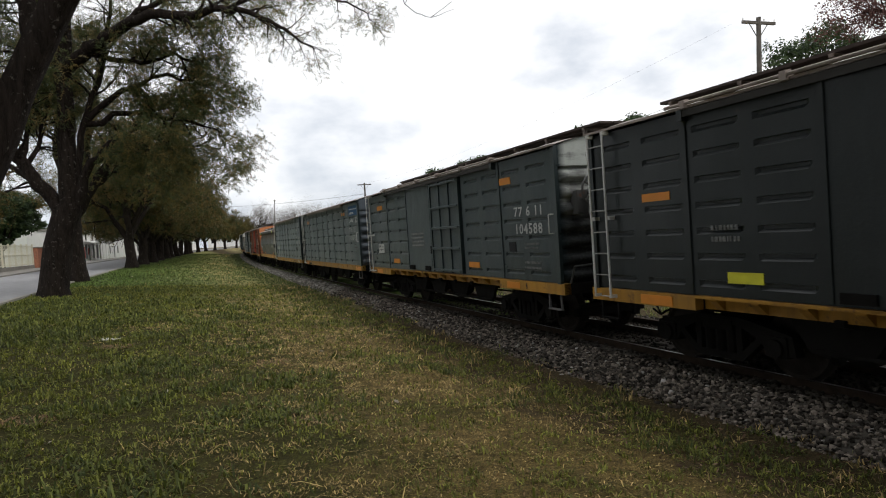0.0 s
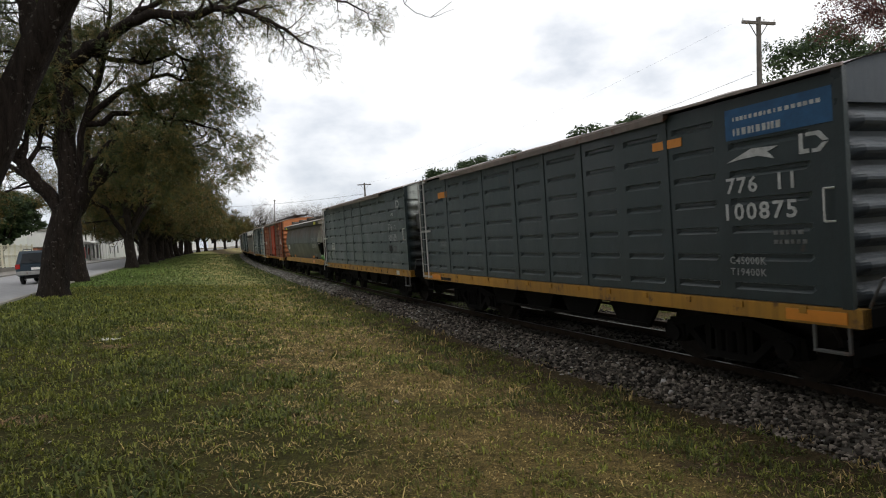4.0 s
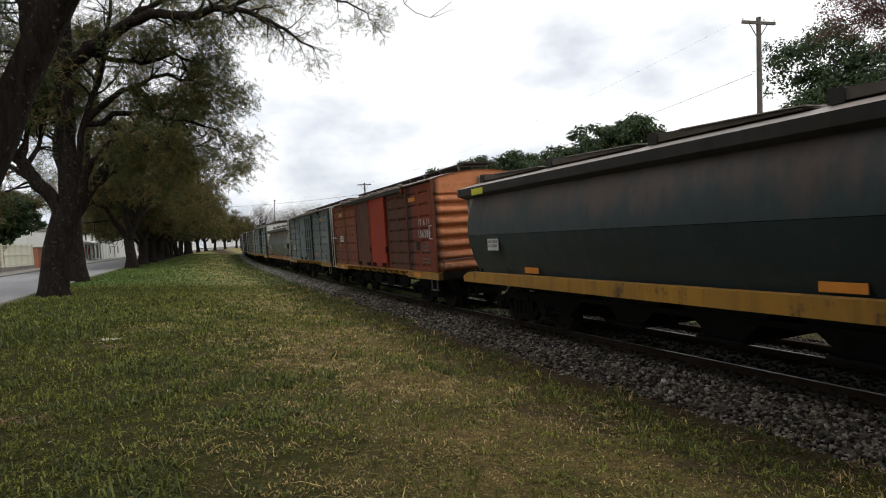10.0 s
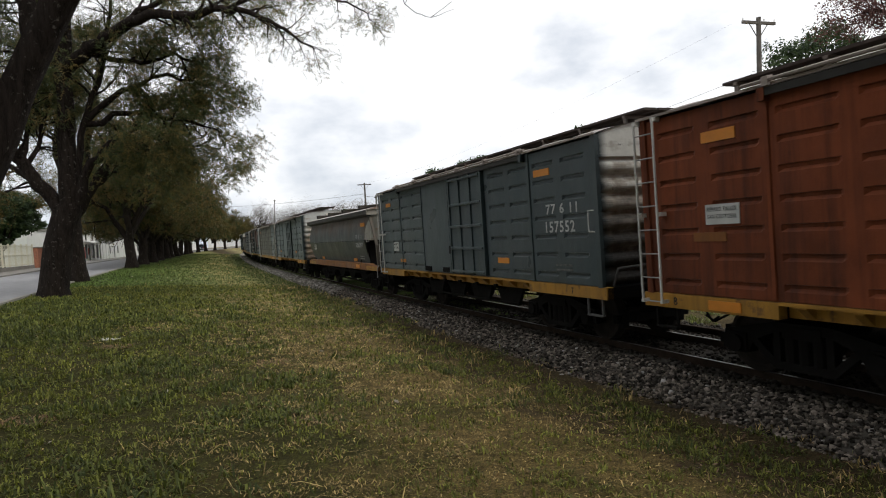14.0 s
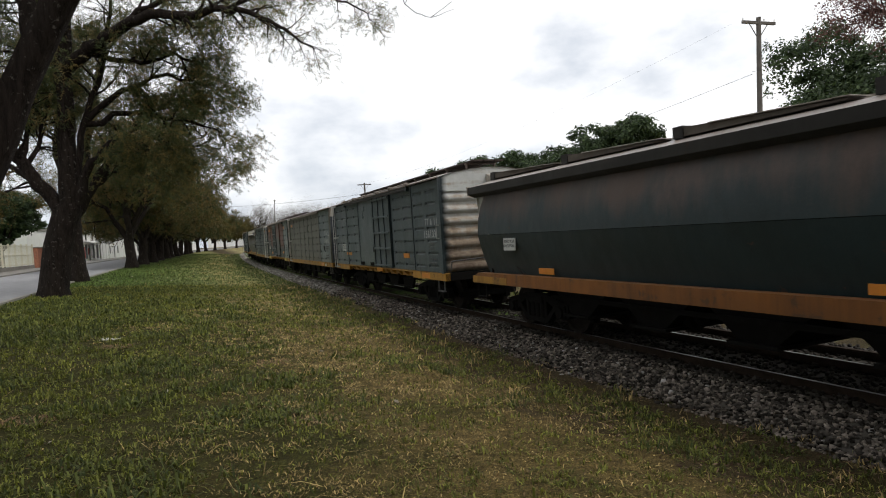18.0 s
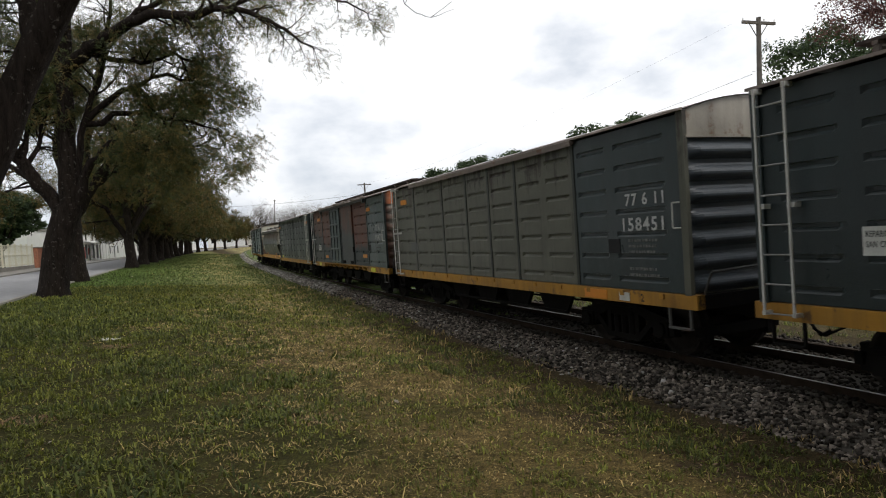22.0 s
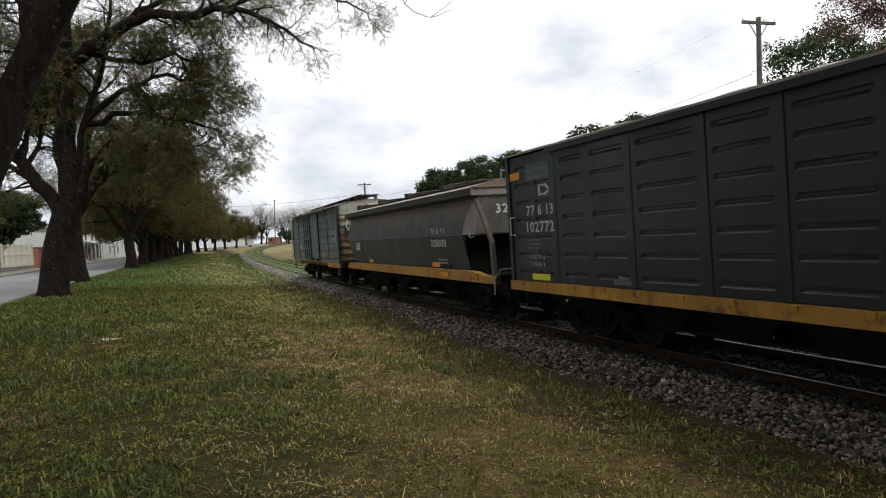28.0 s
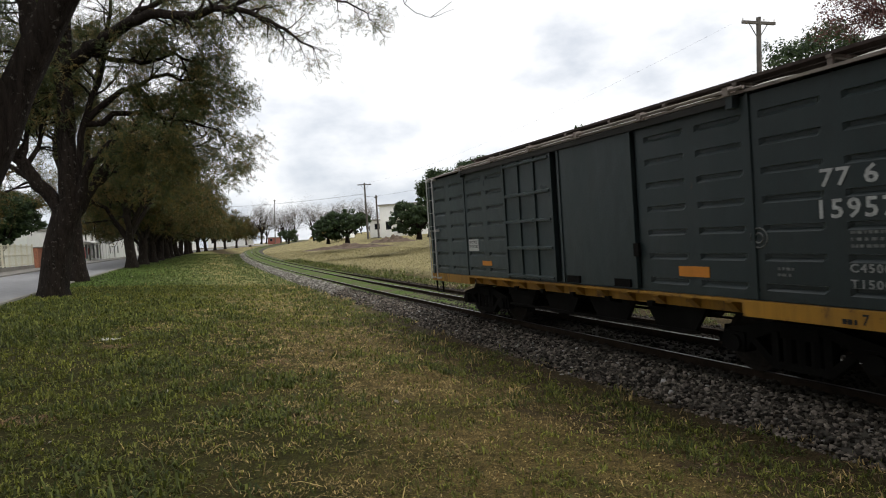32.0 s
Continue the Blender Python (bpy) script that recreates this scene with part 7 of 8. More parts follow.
house("house", frame_at(86.0, 24.6), 9, 2.6, 4.3, "wall_white", "white plastered house behind the brick pier", [(1.5, 1.0, 1.4, 1.3, "window"), (5.5, 0.1, 1.0, 2.1, "door")], roof_over=0.1)
shop = house("corner_shop", frame_at(100.0, 21.6), 17, 8, 4.6, "wall_white", "white corner shop with awning, posters and dark shop windows",
             [(1.0, 0.4, 1.6, 2.1, "window"), (3.2, 0.1, 1.1, 2.3, "door"), (5.0, 0.4, 2.2, 2.1, "window"), (8.2, 0.4, 2.0, 2.1, "window"), (11.0, 0.1, 1.2, 2.3, "door"), (1.5, 3.0, 1.2, 1.1, "window"), (6.0, 3.0, 1.2, 1.1, "window")], category="shop")
bm = bmesh.new()
prism(bm, [(0.0, 2.95), (-1.4, 2.65), (-1.4, 2.55), (0.0, 2.85)], "x", 0.3, 11.0)
part("awning", bm, M["wall_white"], shop, "pale cloth awning")
for x in (0.4, 3.0, 5.8, 8.4, 10.9):
    bm = bmesh.new()
    rod(bm, (x, -1.35, 0.0), (x, -1.35, 2.6), 0.05, 8)
    part("awning_post", bm, M["wall_white"], shop)
M["poster_red"] = plain("red_poster", (0.42, 0.07, 0.05), 0.6)
M["poster_green"] = plain("lime_poster", (0.35, 0.55, 0.08), 0.6)
for x, z, w, h, mt in ((0.15, 0.5, 0.7, 1.6, "poster_red"), (7.4, 0.5, 0.5, 1.5, "wall_white"), (10.4, 0.4, 0.45, 2.0, "poster_green"), (2.72, 1.0, 0.4, 0.9, "poster_red")):
    bm = bmesh.new()
    box(bm, x, x + w, -0.03, 0.0, z, z + h)
    part("poster", bm, M[mt], shop)
house("house", frame_at(118.5, 22.0), 14, 8, 4.0, "wall_white", "white house along the street behind the trees", [(2, 0.9, 1.4, 1.3, "window"), (6, 0.1, 1.0, 2.1, "door"), (9, 0.9, 1.4, 1.3, "window")])
house("house", frame_at(134.0, 22.0), 16, 8, 3.6, "wall_white", "low white house along the street", [(2, 0.9, 1.6, 1.3, "window"), (7, 0.1, 1.0, 2.1, "door"), (11, 0.9, 1.4, 1.3, "window")])
house("house", frame_at(156.0, 22.0), 20, 8, 3.8, "wall_grey", "grey plastered house far down the street", [(3, 0.9, 1.6, 1.3, "window"), (8, 0.1, 1.0, 2.1, "door"), (13, 0.9, 1.4, 1.3, "window")])
house("house", frame_at(182.0, 22.0), 24, 8, 3.4, "wall_white", "white wall and house at the end of the street", [(4, 0.9, 1.6, 1.3, "window"), (14, 0.9, 1.6, 1.3, "window")])

# ---------------------------------------------------------------- beyond the track
def utility_pole(x, y, z, h, arm, turn, label, lean=0.0):
    root = tagged(new("utility_pole"), label, "utility pole", "utility poles along the line")
    root.matrix_basis = Matrix.Translation((x, y, z)) @ Matrix.Rotation(turn, 4, "Z") @ Matrix.Rotation(radians(lean), 4, "Y")
    bm = bmesh.new()
    rod(bm, (0, 0, -0.3), (0, 0, h), 0.14, 10, 0.10)
    part("pole_shaft", bm, M["pole"], root)
    bm = bmesh.new()
    box(bm, -arm / 2, arm / 2, -0.05, 0.05, h - 0.30, h - 0.18)
    part("crossarm", bm, M["pole"], root)
    for sx in (-1, 1):
        bm = bmesh.new()
        rod(bm, (sx * arm * 0.28, 0.02, h - 0.28), (0, 0.02, h - 0.95), 0.02, 5)
        part("arm_brace", bm, M["pole"], root)
    for x_ in (-0.48, 0.0 if arm < 1 else 0.16, 0.48):
        bm = bmesh.new()
        rod(bm, (x_ * arm, 0, h - 0.18), (x_ * arm, 0, h - 0.06), 0.03, 8)
        part("insulator", bm, M["wall_white"], root)
    return root


utility_pole(14.12, 28.0, 0.4, 10.0, 1.65, radians(12), "grey wooden utility pole with crossarm beyond the track", lean=2.6)
utility_pole(-9.36, 80.0, 2.0, 6.8, 1.75, radians(10), "distant wooden utility pole with crossarm")
utility_pole(-8.4, 84.0, 2.0, 5.4, 0.5, radians(0), "thin distant wooden pole")
utility_pole(-47.5, 180.0, 2.4, 12.0, 0.6, radians(20), "thin distant pole at the end of the line", lean=3)


def wire(name, pts, r=0.008):
    cu = bpy.data.curves.new(name, "CURVE")
    cu.dimensions, cu.bevel_depth, cu.bevel_resolution = "3D", r, 0
    sp = cu.splines.new("POLY")
    sp.points.add(len(pts) - 1)
    for p, q in zip(sp.points, pts):
        p.co = (*q, 1)
    cu.materials.append(M["black"])
    return tagged(new(name, cu), "thin dark overhead cable between poles", "cable", "overhead cables")


def sag(a, b, drop, n=14):
    a, b = Vector(a), Vector(b)
    return [a.lerp(b, k / n) - Vector((0, 0, drop * 4 * (k / n) * (1 - k / n))) for k in range(n + 1)]


wire("overhead_cable", sag((14.1, 28.0, 7.9), (-9.36, 80.0, 7.0), 1.0))
wire("overhead_cable", sag((13.4, 28.2, 10.2), (-10.1, 80.0, 8.6), 1.0), 0.003)
wire("overhead_cable", sag((14.1, 28.0, 8.0), (30.0, -4.0, 9.0), 0.7))
wire("overhead_cable", sag((-9.36, 80.0, 7.4), (-60.0, 120.0, 11.0), 1.0), 0.015)

white_house = house("white_house", Matrix.Translation((-9.6, 100.0, 2.1)) @ Matrix.Rotation(radians(-4), 4, "Z"), 9.0, 7.0, 4.6, "wall_white", "two-storey white house with columns and balcony beyond the field",
                    [(0.8, 0.8, 1.0, 1.3, "window"), (2.6, 0.1, 0.9, 2.1, "door"), (2.2, 2.9, 1.2, 1.2, "window"), (5.0, 0.8, 1.2, 1.3, "window"), (5.0, 2.9, 1.2, 1.2, "window")])
for x in (2.0, 4.2, 6.5):
    bm = bmesh.new()
    rod(bm, (x, -1.2, -0.3), (x, -1.2, 2.55), 0.12, 8)
    part("column", bm, M["wall_white"], white_house)
bm = bmesh.new()
box(bm, 1.8, 6.8, -1.35, 0, 2.5, 2.65)
part("balcony", bm, M["wall_white"], white_house)
house("house", Matrix.Translation((-12.0, 106.0, 2.2)), 3.4, 6.0, 2.4, "wall_white", "low white outbuilding beyond the field", [(0.8, 0.9, 0.9, 1.0, "window"), (2.4, 0.1, 0.8, 2.0, "door")])
house("house", Matrix.Translation((-23.5, 128.0, 2.5)), 5.0, 6.0, 2.6, "wall_white", "low pale house behind the trees", [(1.0, 0.9, 0.9, 1.0, "window"), (3.0, 0.9, 0.9, 1.0, "window")])
house("house", Matrix.Translation((-62.0, 225.0, 2.2)), 2.6, 8.0, 1.9, "wall_red", "red-painted building far down the line", [(0.7, 0.7, 1.0, 0.9, "window")])
house("house", Matrix.Translation((-74.0, 200.0, 2.4)), 12.0, 8.0, 4.0, "wall_white", "white building far down the line", [(1.0, 0.9, 1.2, 1.4, "window"), (6.0, 0.9, 1.2, 1.4, "window")])

digger = tagged(new("yellow_excavator"), "yellow wheeled loader standing on the green bank", "excavator")
digger.matrix_basis = Matrix.Translation((-20.2, 108.0, 2.15)) @ Matrix.Rotation(radians(8), 4, "Z")
bm = bmesh.new()
prism(bm, [(-1.3, 0.55), (-1.3, 1.3), (0.3, 1.4), (1.5, 1.15), (1.5, 0.55)], "y", -0.7, 0.7)
bmesh.ops.bevel(bm, geom=bm.edges[:], offset=0.06, segments=1, affect="EDGES")
part("chassis", bm, M["digger"], digger)
bm = bmesh.new()
box(bm, -0.6, 0.5, -0.6, 0.6, 1.35, 2.2)
part("cab", bm, M["glass"], digger)
bm = bmesh.new()
box(bm, -0.75, 0.65, -0.7, 0.7, 2.2, 2.32)
part("cab_roof", bm, M["digger"], digger)
bm = bmesh.new()
prism(bm, [(-1.4, 0.9), (-2.3, 0.35), (-2.4, 0.1), (-1.9, 0.1), (-1.8, 0.4), (-1.2, 0.7)], "y", -0.9, 0.9)
part("bucket", bm, M["digger"], digger)
for x in (-0.9, 1.0):
    for y in (-0.75, 0.75):
        bm = bmesh.new()
        rod(bm, (x, y - 0.15, 0.5), (x, y + 0.15, 0.5), 0.5, 14)
        part("tyre", bm, M["tyre"], digger)


def heap(name, at, w, d, h, seed, material, label):
    r = random.Random(seed)
    bm = bmesh.new()
    n = 26
    ph = [r.uniform(0, 6) for _ in range(6)]

    def lump(u, v):
        k = max(0.0, 1 - (u * u + v * v))
        f = 0.55 + 0.35 * math.sin(6 * u + ph[0]) * math.sin(5 * v + ph[1]) + 0.25 * math.sin(15 * u + ph[2]) * math.sin(11 * v + ph[3]) + r.uniform(-0.12, 0.12)
        return (u * w, v * d, k * h * f - 0.05)
    sheet(bm, [-1 + 2 * i / n for i in range(n + 1)], [-1 + 2 * i / 12 for i in range(13)], lump)
    ob = part(name, bm, material)
    ob.matrix_basis = Matrix.Translation(at) @ Matrix.Rotation(radians(-10), 4, "Z")
    return tagged(ob, label, "earth heap")


heap("mound_of_earth", (-9.0, 60.0, 1.0), 4.6, 1.0, 0.55, 4, M["debris"], "long heap of broken brown earth and branches")
heap("mound_of_earth", (-4.5, 57.0, 1.35), 2.2, 0.9, 0.7, 5, M["debris"], "heap of broken brown earth and rubble")

# ---------------------------------------------------------------- the passing car
suv = tagged(new("suv_car"), "dark blue-grey off-road car driving away down the street", "car")
bm = bmesh.new()
prof = [(-2.12, 0.52), (-2.14, 0.95), (-2.05, 1.0), (-1.88, 1.52), (-1.75, 1.62), (0.35, 1.64), (0.55, 1.58), (1.05, 1.05), (2.02, 0.98), (2.12, 0.85), (2.14, 0.50), (1.80, 0.40), (1.72, 0.66), (1.46, 0.80), (1.20, 0.66), (1.12, 0.34), (-0.98, 0.34), (-1.06, 0.66), (-1.32, 0.80), (-1.58, 0.66), (-1.66, 0.40)]
half_n = [(0.86 if z < 1.0 else 0.86 - (z - 1.0) * 0.22) for _, z in prof]
lo = [bm.verts.new((x, -w, z)) for (x, z), w in zip(prof, half_n)]
hi = [bm.verts.new((x, w, z)) for (x, z), w in zip(prof, half_n)]
bm.faces.new(lo[::-1])
bm.faces.new(hi)
for i in range(len(prof)):
    j = (i + 1) % len(prof)
    bm.faces.new((lo[i], lo[j], hi[j], hi[i]))
bmesh.ops.triangulate(bm, faces=[f for f in bm.faces if len(f.verts) > 4])
part("body", bm, M["suv"], suv)


def car_glass(name, pts):
    bm = bmesh.new()
    bm.faces.new([bm.verts.new(p) for p in pts])
    ob = part(name, bm, M["glass"], suv, "dark tinted glass")
    t = ob.modifiers.new("thickness", "SOLIDIFY")
    t.thickness = 0.012
    return ob


car_glass("rear_window", [(-2.075, -0.66, 1.03), (-2.075, 0.66, 1.03), (-1.90, 0.58, 1.50), (-1.90, -0.58, 1.50)])
for sy in (-1, 1):
    for a, b in ((-1.78, -1.12), (-1.05, -0.30), (-0.23, 0.62)):
        car_glass("side_window", [(a, sy * 0.862, 1.06), (b, sy * 0.862, 1.06), (min(b, 0.42) - 0.04, sy * 0.77, 1.52), (a + 0.08, sy * 0.77, 1.52)])
    bm = bmesh.new()
    box(bm, -2.16, -2.04, min(sy * 0.68, sy * 0.87), max(sy * 0.68, sy * 0.87), 0.78, 1.0)
    part("tail_lamp", bm, M["tail"], suv, "red tail lamp")
    bm = bmesh.new()
    prism(bm, [(0.52, 1.02), (0.60, 1.18), (0.74, 1.18), (0.74, 1.02)], "y", min(sy * 0.88, sy * 1.06), max(sy * 0.88, sy * 1.06))
    part("wing_mirror", bm, M["tyre"], suv)
bm = bmesh.new()
box(bm, -2.22, -2.06, -0.85, 0.85, 0.46, 0.66)
bmesh.ops.bevel(bm, geom=bm.edges[:], offset=0.03, segments=2, affect="EDGES")
part("rear_bumper", bm, M["steel"], suv)
bm = bmesh.new()
box(bm, -2.165, -2.15, -0.22, 0.22, 0.70, 0.82)
part("registration_plate", bm, M["wall_white"], suv)
bm = bmesh.new()
pipe(bm, [(-2.10, 0.0, 1.05), (-2.05, 0.30, 1.22)], 0.012)
part("wiper", bm, M["tyre"], suv)
for y in (-0.62, 0.62):
    bm = bmesh.new()
    pipe(bm, [(-1.6, y, 1.62), (-1.5, y, 1.70), (0.1, y, 1.71), (0.2, y, 1.64)], 0.018)
    part("roof_rail", bm, M["tyre"], suv)
suv_wheels = []
TYRE = shared("tyre", lambda bm: [ring(bm, (0, 0, 0), "y", 0.27, 0.09, 22, 8), rod(bm, (0, -0.07, 0), (0, 0.07, 0), 0.26, 18)][0], M["tyre"], True)
RIM = shared("rim", lambda bm: [rod(bm, (0, -0.09, 0), (0, 0.09, 0), 0.19, 16)] + [box(bm, -0.03, 0.03, -0.10, 0.10, -0.17, 0.17)], M["chrome"])
for x in (-1.32, 1.46):
    for y in (-0.76, 0.76):
        w = piece("wheel", TYRE, suv, pose(x, y, 0.36))
        piece("rim", RIM, w)
        suv_wheels.append(w)
bm = bmesh.new()
box(bm, -1.9, 1.9, -0.6, 0.6, 0.28, 0.45)
part("underbody", bm, M["tyre"], suv)


# ---------------------------------------------------------------- writing and plates on the wagons
def mark(root, length, things):
    """Each thing: kind, q0, z0, q1, z1 on the side that faces the grass, and its text where it has one."""
    half = length / 2
    for kind, q0, z0, q1, z1, *text in things:
        x, w, h = q0 - half, q1 - q0, z1 - z0
        if kind == "num":
            lettering(text[0], M["letter"], root, x, z0, w, h)
        elif kind == "dim":
            lettering(text[0], M["letter_dim"], root, x, z0, w, h)
        elif kind == "black":
            lettering(text[0], M["black"], root, x, z0, w, h, y=-FACE - 0.030)
        elif kind == "orange":
            plate("orange_reflector", M["orange"], root, x, z0, w, h, label="orange reflective strip")
        elif kind == "orange_sill":
            plate("orange_reflector", M["orange"], root, x, z0, w, h, y=-FACE - 0.032, t=0.02, label="orange reflective strip")
        elif kind == "lime":
            plate("yellow_reflector", M["lime"], root, x, z0, w, h, label="yellow reflective strip")
        elif kind == "lime_sill":
            plate("yellow_reflector", M["lime"], root, x, z0, w, h, y=-FACE - 0.032, t=0.02, label="yellow reflective strip")
        elif kind == "square":
            plate("black_square", M["shadow_patch"], root, x, z0, w, h)
        elif kind == "patch":
            plate("repainted_patch", M["patch"], root, x, z0, w, h, y=-FACE - 0.005, t=0.006)
        elif kind == "bars":
            bars(root, M["faint"], x, z0, w, h, text[0] if text else 2)
        elif kind == "black_bars":
            bars(root, M["black"], x, z0, w, h, 1, y=-FACE - 0.030)
        elif kind == "placard":
            p = plate("placard", M["paper"], root, x, z0, w, h, label="white painted workshop placard")
            for k, line in enumerate(text or REPAIR):
                lettering(line, M["shadow_patch"], p, x + 0.03, z1 - (k + 1) * h * 0.36, w - 0.06, h * 0.22, y=-FACE - 0.013)
        elif kind == "worn":
            plate("faded_reflector", M["yellow_b"], root, x, z0, w, h, label="faded dirty reflective strip")
        elif kind == "dull":
            plate("placard", M["dull_placard"], root, x, z0, w, h, label="faded grey workshop placard")
        elif kind == "chevron":
            bm = bmesh.new()
            y = -FACE - 0.008
            for pts in (((0, 0), (0.35, 0), (0.35, 0.22), (0.15, 0.22), (0.15, 1), (0, 1)), ((0.25, 1), (0.25, 0.82), (0.6, 0.82), (0.82, 0.5), (1, 0.5), (0.72, 1)), ((0.45, 0), (0.72, 0), (1, 0.42), (0.82, 0.42), (0.62, 0.18), (0.45, 0.18))):
                prism(bm, [(x + a * w, z0 + b * h) for a, b in pts], "y", y, y + 0.012)
            part("emblem", bm, M["letter"], root, "white painted emblem of three bent strokes")
        elif kind == "streak":
            bm = bmesh.new()
            y = -FACE - 0.008
            prism(bm, [(x, z0 + 0.15 * h), (x + 0.25 * w, z0 + 0.55 * h), (x + 0.5 * w, z0 + 0.95 * h), (x + w, z0 + 0.85 * h), (x + 0.8 * w, z0 + 0.55 * h), (x + 0.92 * w, z0), (x + 0.62 * w, z0 + 0.35 * h), (x + 0.3 * w, z0 + 0.3 * h)], "y", y, y + 0.012)
            part("emblem", bm, M["letter"], root, "white painted streak-shaped emblem")


REPAIR = ("REPARO TALLER", "SAN CRISTOBAL")
mark(car_a, 10.5, [("orange", 1.12, 2.06, 1.60, 2.16), ("lime", 2.40, 1.10, 2.85, 1.22), ("orange_sill", 1.02, 0.78, 1.57, 0.90), ("bars", 2.2, 1.55, 2.6, 1.8, 2)])
mark(car_b, 10.57, [("num", 9.12, 2.03, 10.02, 2.20, "77 6 11"), ("num", 9.17, 1.73, 10.02, 1.91, "104588"), ("orange", 8.58, 2.62, 9.05, 2.74), ("orange", 7.14, 1.11, 7.62, 1.22), ("square", 8.88, 1.43, 9.12, 1.60), ("bars", 9.42, 1.48, 9.90, 1.62, 2), ("bars", 9.39, 1.14, 9.93, 1.32, 2),
                    ("orange", 0.98, 2.60, 1.47, 2.72), ("placard", 0.92, 1.37, 1.42, 1.62, *REPAIR), ("orange", 2.28, 1.10, 2.77, 1.22), ("orange_sill", 0.71, 0.79, 1.20, 0.90), ("orange_sill", 8.75, 0.79, 9.2, 0.90)])
bars(car_b, M["letter_dim"], 3.9 - 5.285, 1.55, 0.85, 0.38, 4, y=-FACE - 0.046)
mark(car_c, 10.53, [("num", 9.13, 2.05, 9.93, 2.22, "776  11"), ("num", 9.11, 1.77, 9.95, 1.95, "100875"), ("bars", 9.68, 1.52, 10.05, 1.70, 2), ("dim", 9.13, 1.31, 9.58, 1.39, "C45000K"), ("dim", 9.13, 1.19, 9.58, 1.27, "T19400K"), ("streak", 9.16, 2.36, 9.78, 2.50), ("chevron", 10.0, 2.36, 10.29, 2.55),
                    ("orange", 8.04, 2.66, 8.52, 2.76), ("orange_sill", 9.79, 0.79, 10.4, 0.90), ("orange", 1.13, 2.60, 1.60, 2.73), ("orange_sill", 0.52, 0.79, 1.02, 0.90), ("black_bars", 1.06, 0.79, 1.66, 0.92),
                    ("dim", 1.10, 1.60, 1.44, 1.65, "REPARO TALLER"), ("dim", 1.10, 1.54, 1.44, 1.59, "SAN CRISTOBAL"), ("bars", 1.10, 1.48, 1.30, 1.52, 1)])
plate("blue_panel", M["blue"], car_c, 9.16 - 5.265, 2.61, 1.23, 0.32, label="blue painted panel with pale bars")
bars(car_c, M["letter"], 9.26 - 5.265, 2.80, 0.98, 0.09, 1, y=-FACE - 0.013)
bars(car_c, M["letter"], 9.26 - 5.265, 2.65, 0.62, 0.16, 1, y=-FACE - 0.013)
mark(car_d, 10.25, [("num", 8.58, 1.99, 8.93, 2.18, "776"), ("num", 9.02, 2.01, 9.24, 2.13, "1 3"), ("num", 8.58, 1.70, 9.26, 1.89, "101139"), ("square", 8.58, 1.42, 8.83, 1.58), ("bars", 8.90, 1.42, 9.24, 1.58, 3), ("placard", 1.20, 1.46, 1.62, 1.70), ("streak", 8.82, 2.38, 9.09, 2.47), ("chevron", 9.36, 2.58, 9.64, 2.78), ("patch", 8.52, 2.80, 9.22, 3.02), ("dim", 8.64, 1.17, 9.07, 1.24, "C 45000 K"), ("dim", 8.64, 1.03, 9.07, 1.10, "T 18000 K")])
for k in range(14):
    bm = bmesh.new()
    box(bm, 0.95 + 0.56 * k - 5.125, 1.0 + 0.56 * k - 5.125, -FACE - 0.026, -FACE - 0.018, 0.80, 0.88)
    part("worn_writing", bm, M["black"], car_d)
plate("white_square", M["paper"], car_d, 9.14 - 5.125, 0.79, 0.22, 0.11, y=-FACE - 0.03, t=0.015)


def hopper_marks(root, length, code, number, q, orange_sill, seed, board=0.72):
    half = length / 2
    lettering(code, M["letter"], root, q - half, 1.82, 0.80, 0.13, y=-1.278)
    lettering(number, M["letter"], root, q - 0.06 - half, 1.53, 0.92, 0.16, y=-1.262)
    bars(root, M["letter_dim"], q + 0.2 - half, 1.14, 0.55, 0.15, 2, y=-1.20)
    p = plate("placard", M["paper"], root, board - half, 1.45, 0.42, 0.22, y=-1.268)
    for k, line in enumerate(REPAIR):
        lettering(line, M["shadow_patch"], p, board + 0.03 - half, 1.59 - 0.08 * k, 0.36, 0.05, y=-1.271)
    plate("orange_reflector", M["orange"], root, 2.31 - half, 1.045, 0.45, 0.10, y=-1.14)
    plate("orange_reflector", M["orange"], root, 7.8 - half, 1.05, 0.47, 0.10, y=-1.14)
    plate("orange_reflector", M["orange"], root, 8.62 - half, 0.86, 0.45, 0.10, y=-1.282)
    lettering(number, M["bright_letter"], root, half - 0.80, 2.17, 0.92, 0.19, y=-0.72, turn=90)
    for x, ch in ((9.05, "4"), (10.52, "2")):
        lettering(ch, M["black"], root, x - half, 0.87, 0.07, 0.12, y=-1.276)
    for x in (10.2, 10.33):
        bars(root, M["black"], x - half, 0.85, 0.08, 0.12, 1, y=-1.276)


hopper_marks(car_e, 11.12, "75 6 11", "325639", 8.62, True, 1, 1.19)
for x in (0.68, 9.33):
    plate("yellow_reflector", M["lime"], car_e, x - 5.56, 2.54, 0.48, 0.12, y=-1.292, label="yellow reflective strip")
for q, w in ((0.0, 1.38), (9.9, 1.2)):
    plate("sill_end", M["yellow"], car_h, q - 5.55, 0.815, w, 0.13, y=-1.276, t=0.008, label="yellow repainted sill end")
hopper_marks(car_h, 11.1, "75 6 11", "326587", 8.74, True, 2, 1.36)
plate("orange_reflector", M["orange"], car_h, 9.42 - 5.55, 2.20, 0.5, 0.12, y=-1.262)
hopper_marks(car_m, 11.24, "75 6 11", "325035", 8.15, False, 3, 1.32)
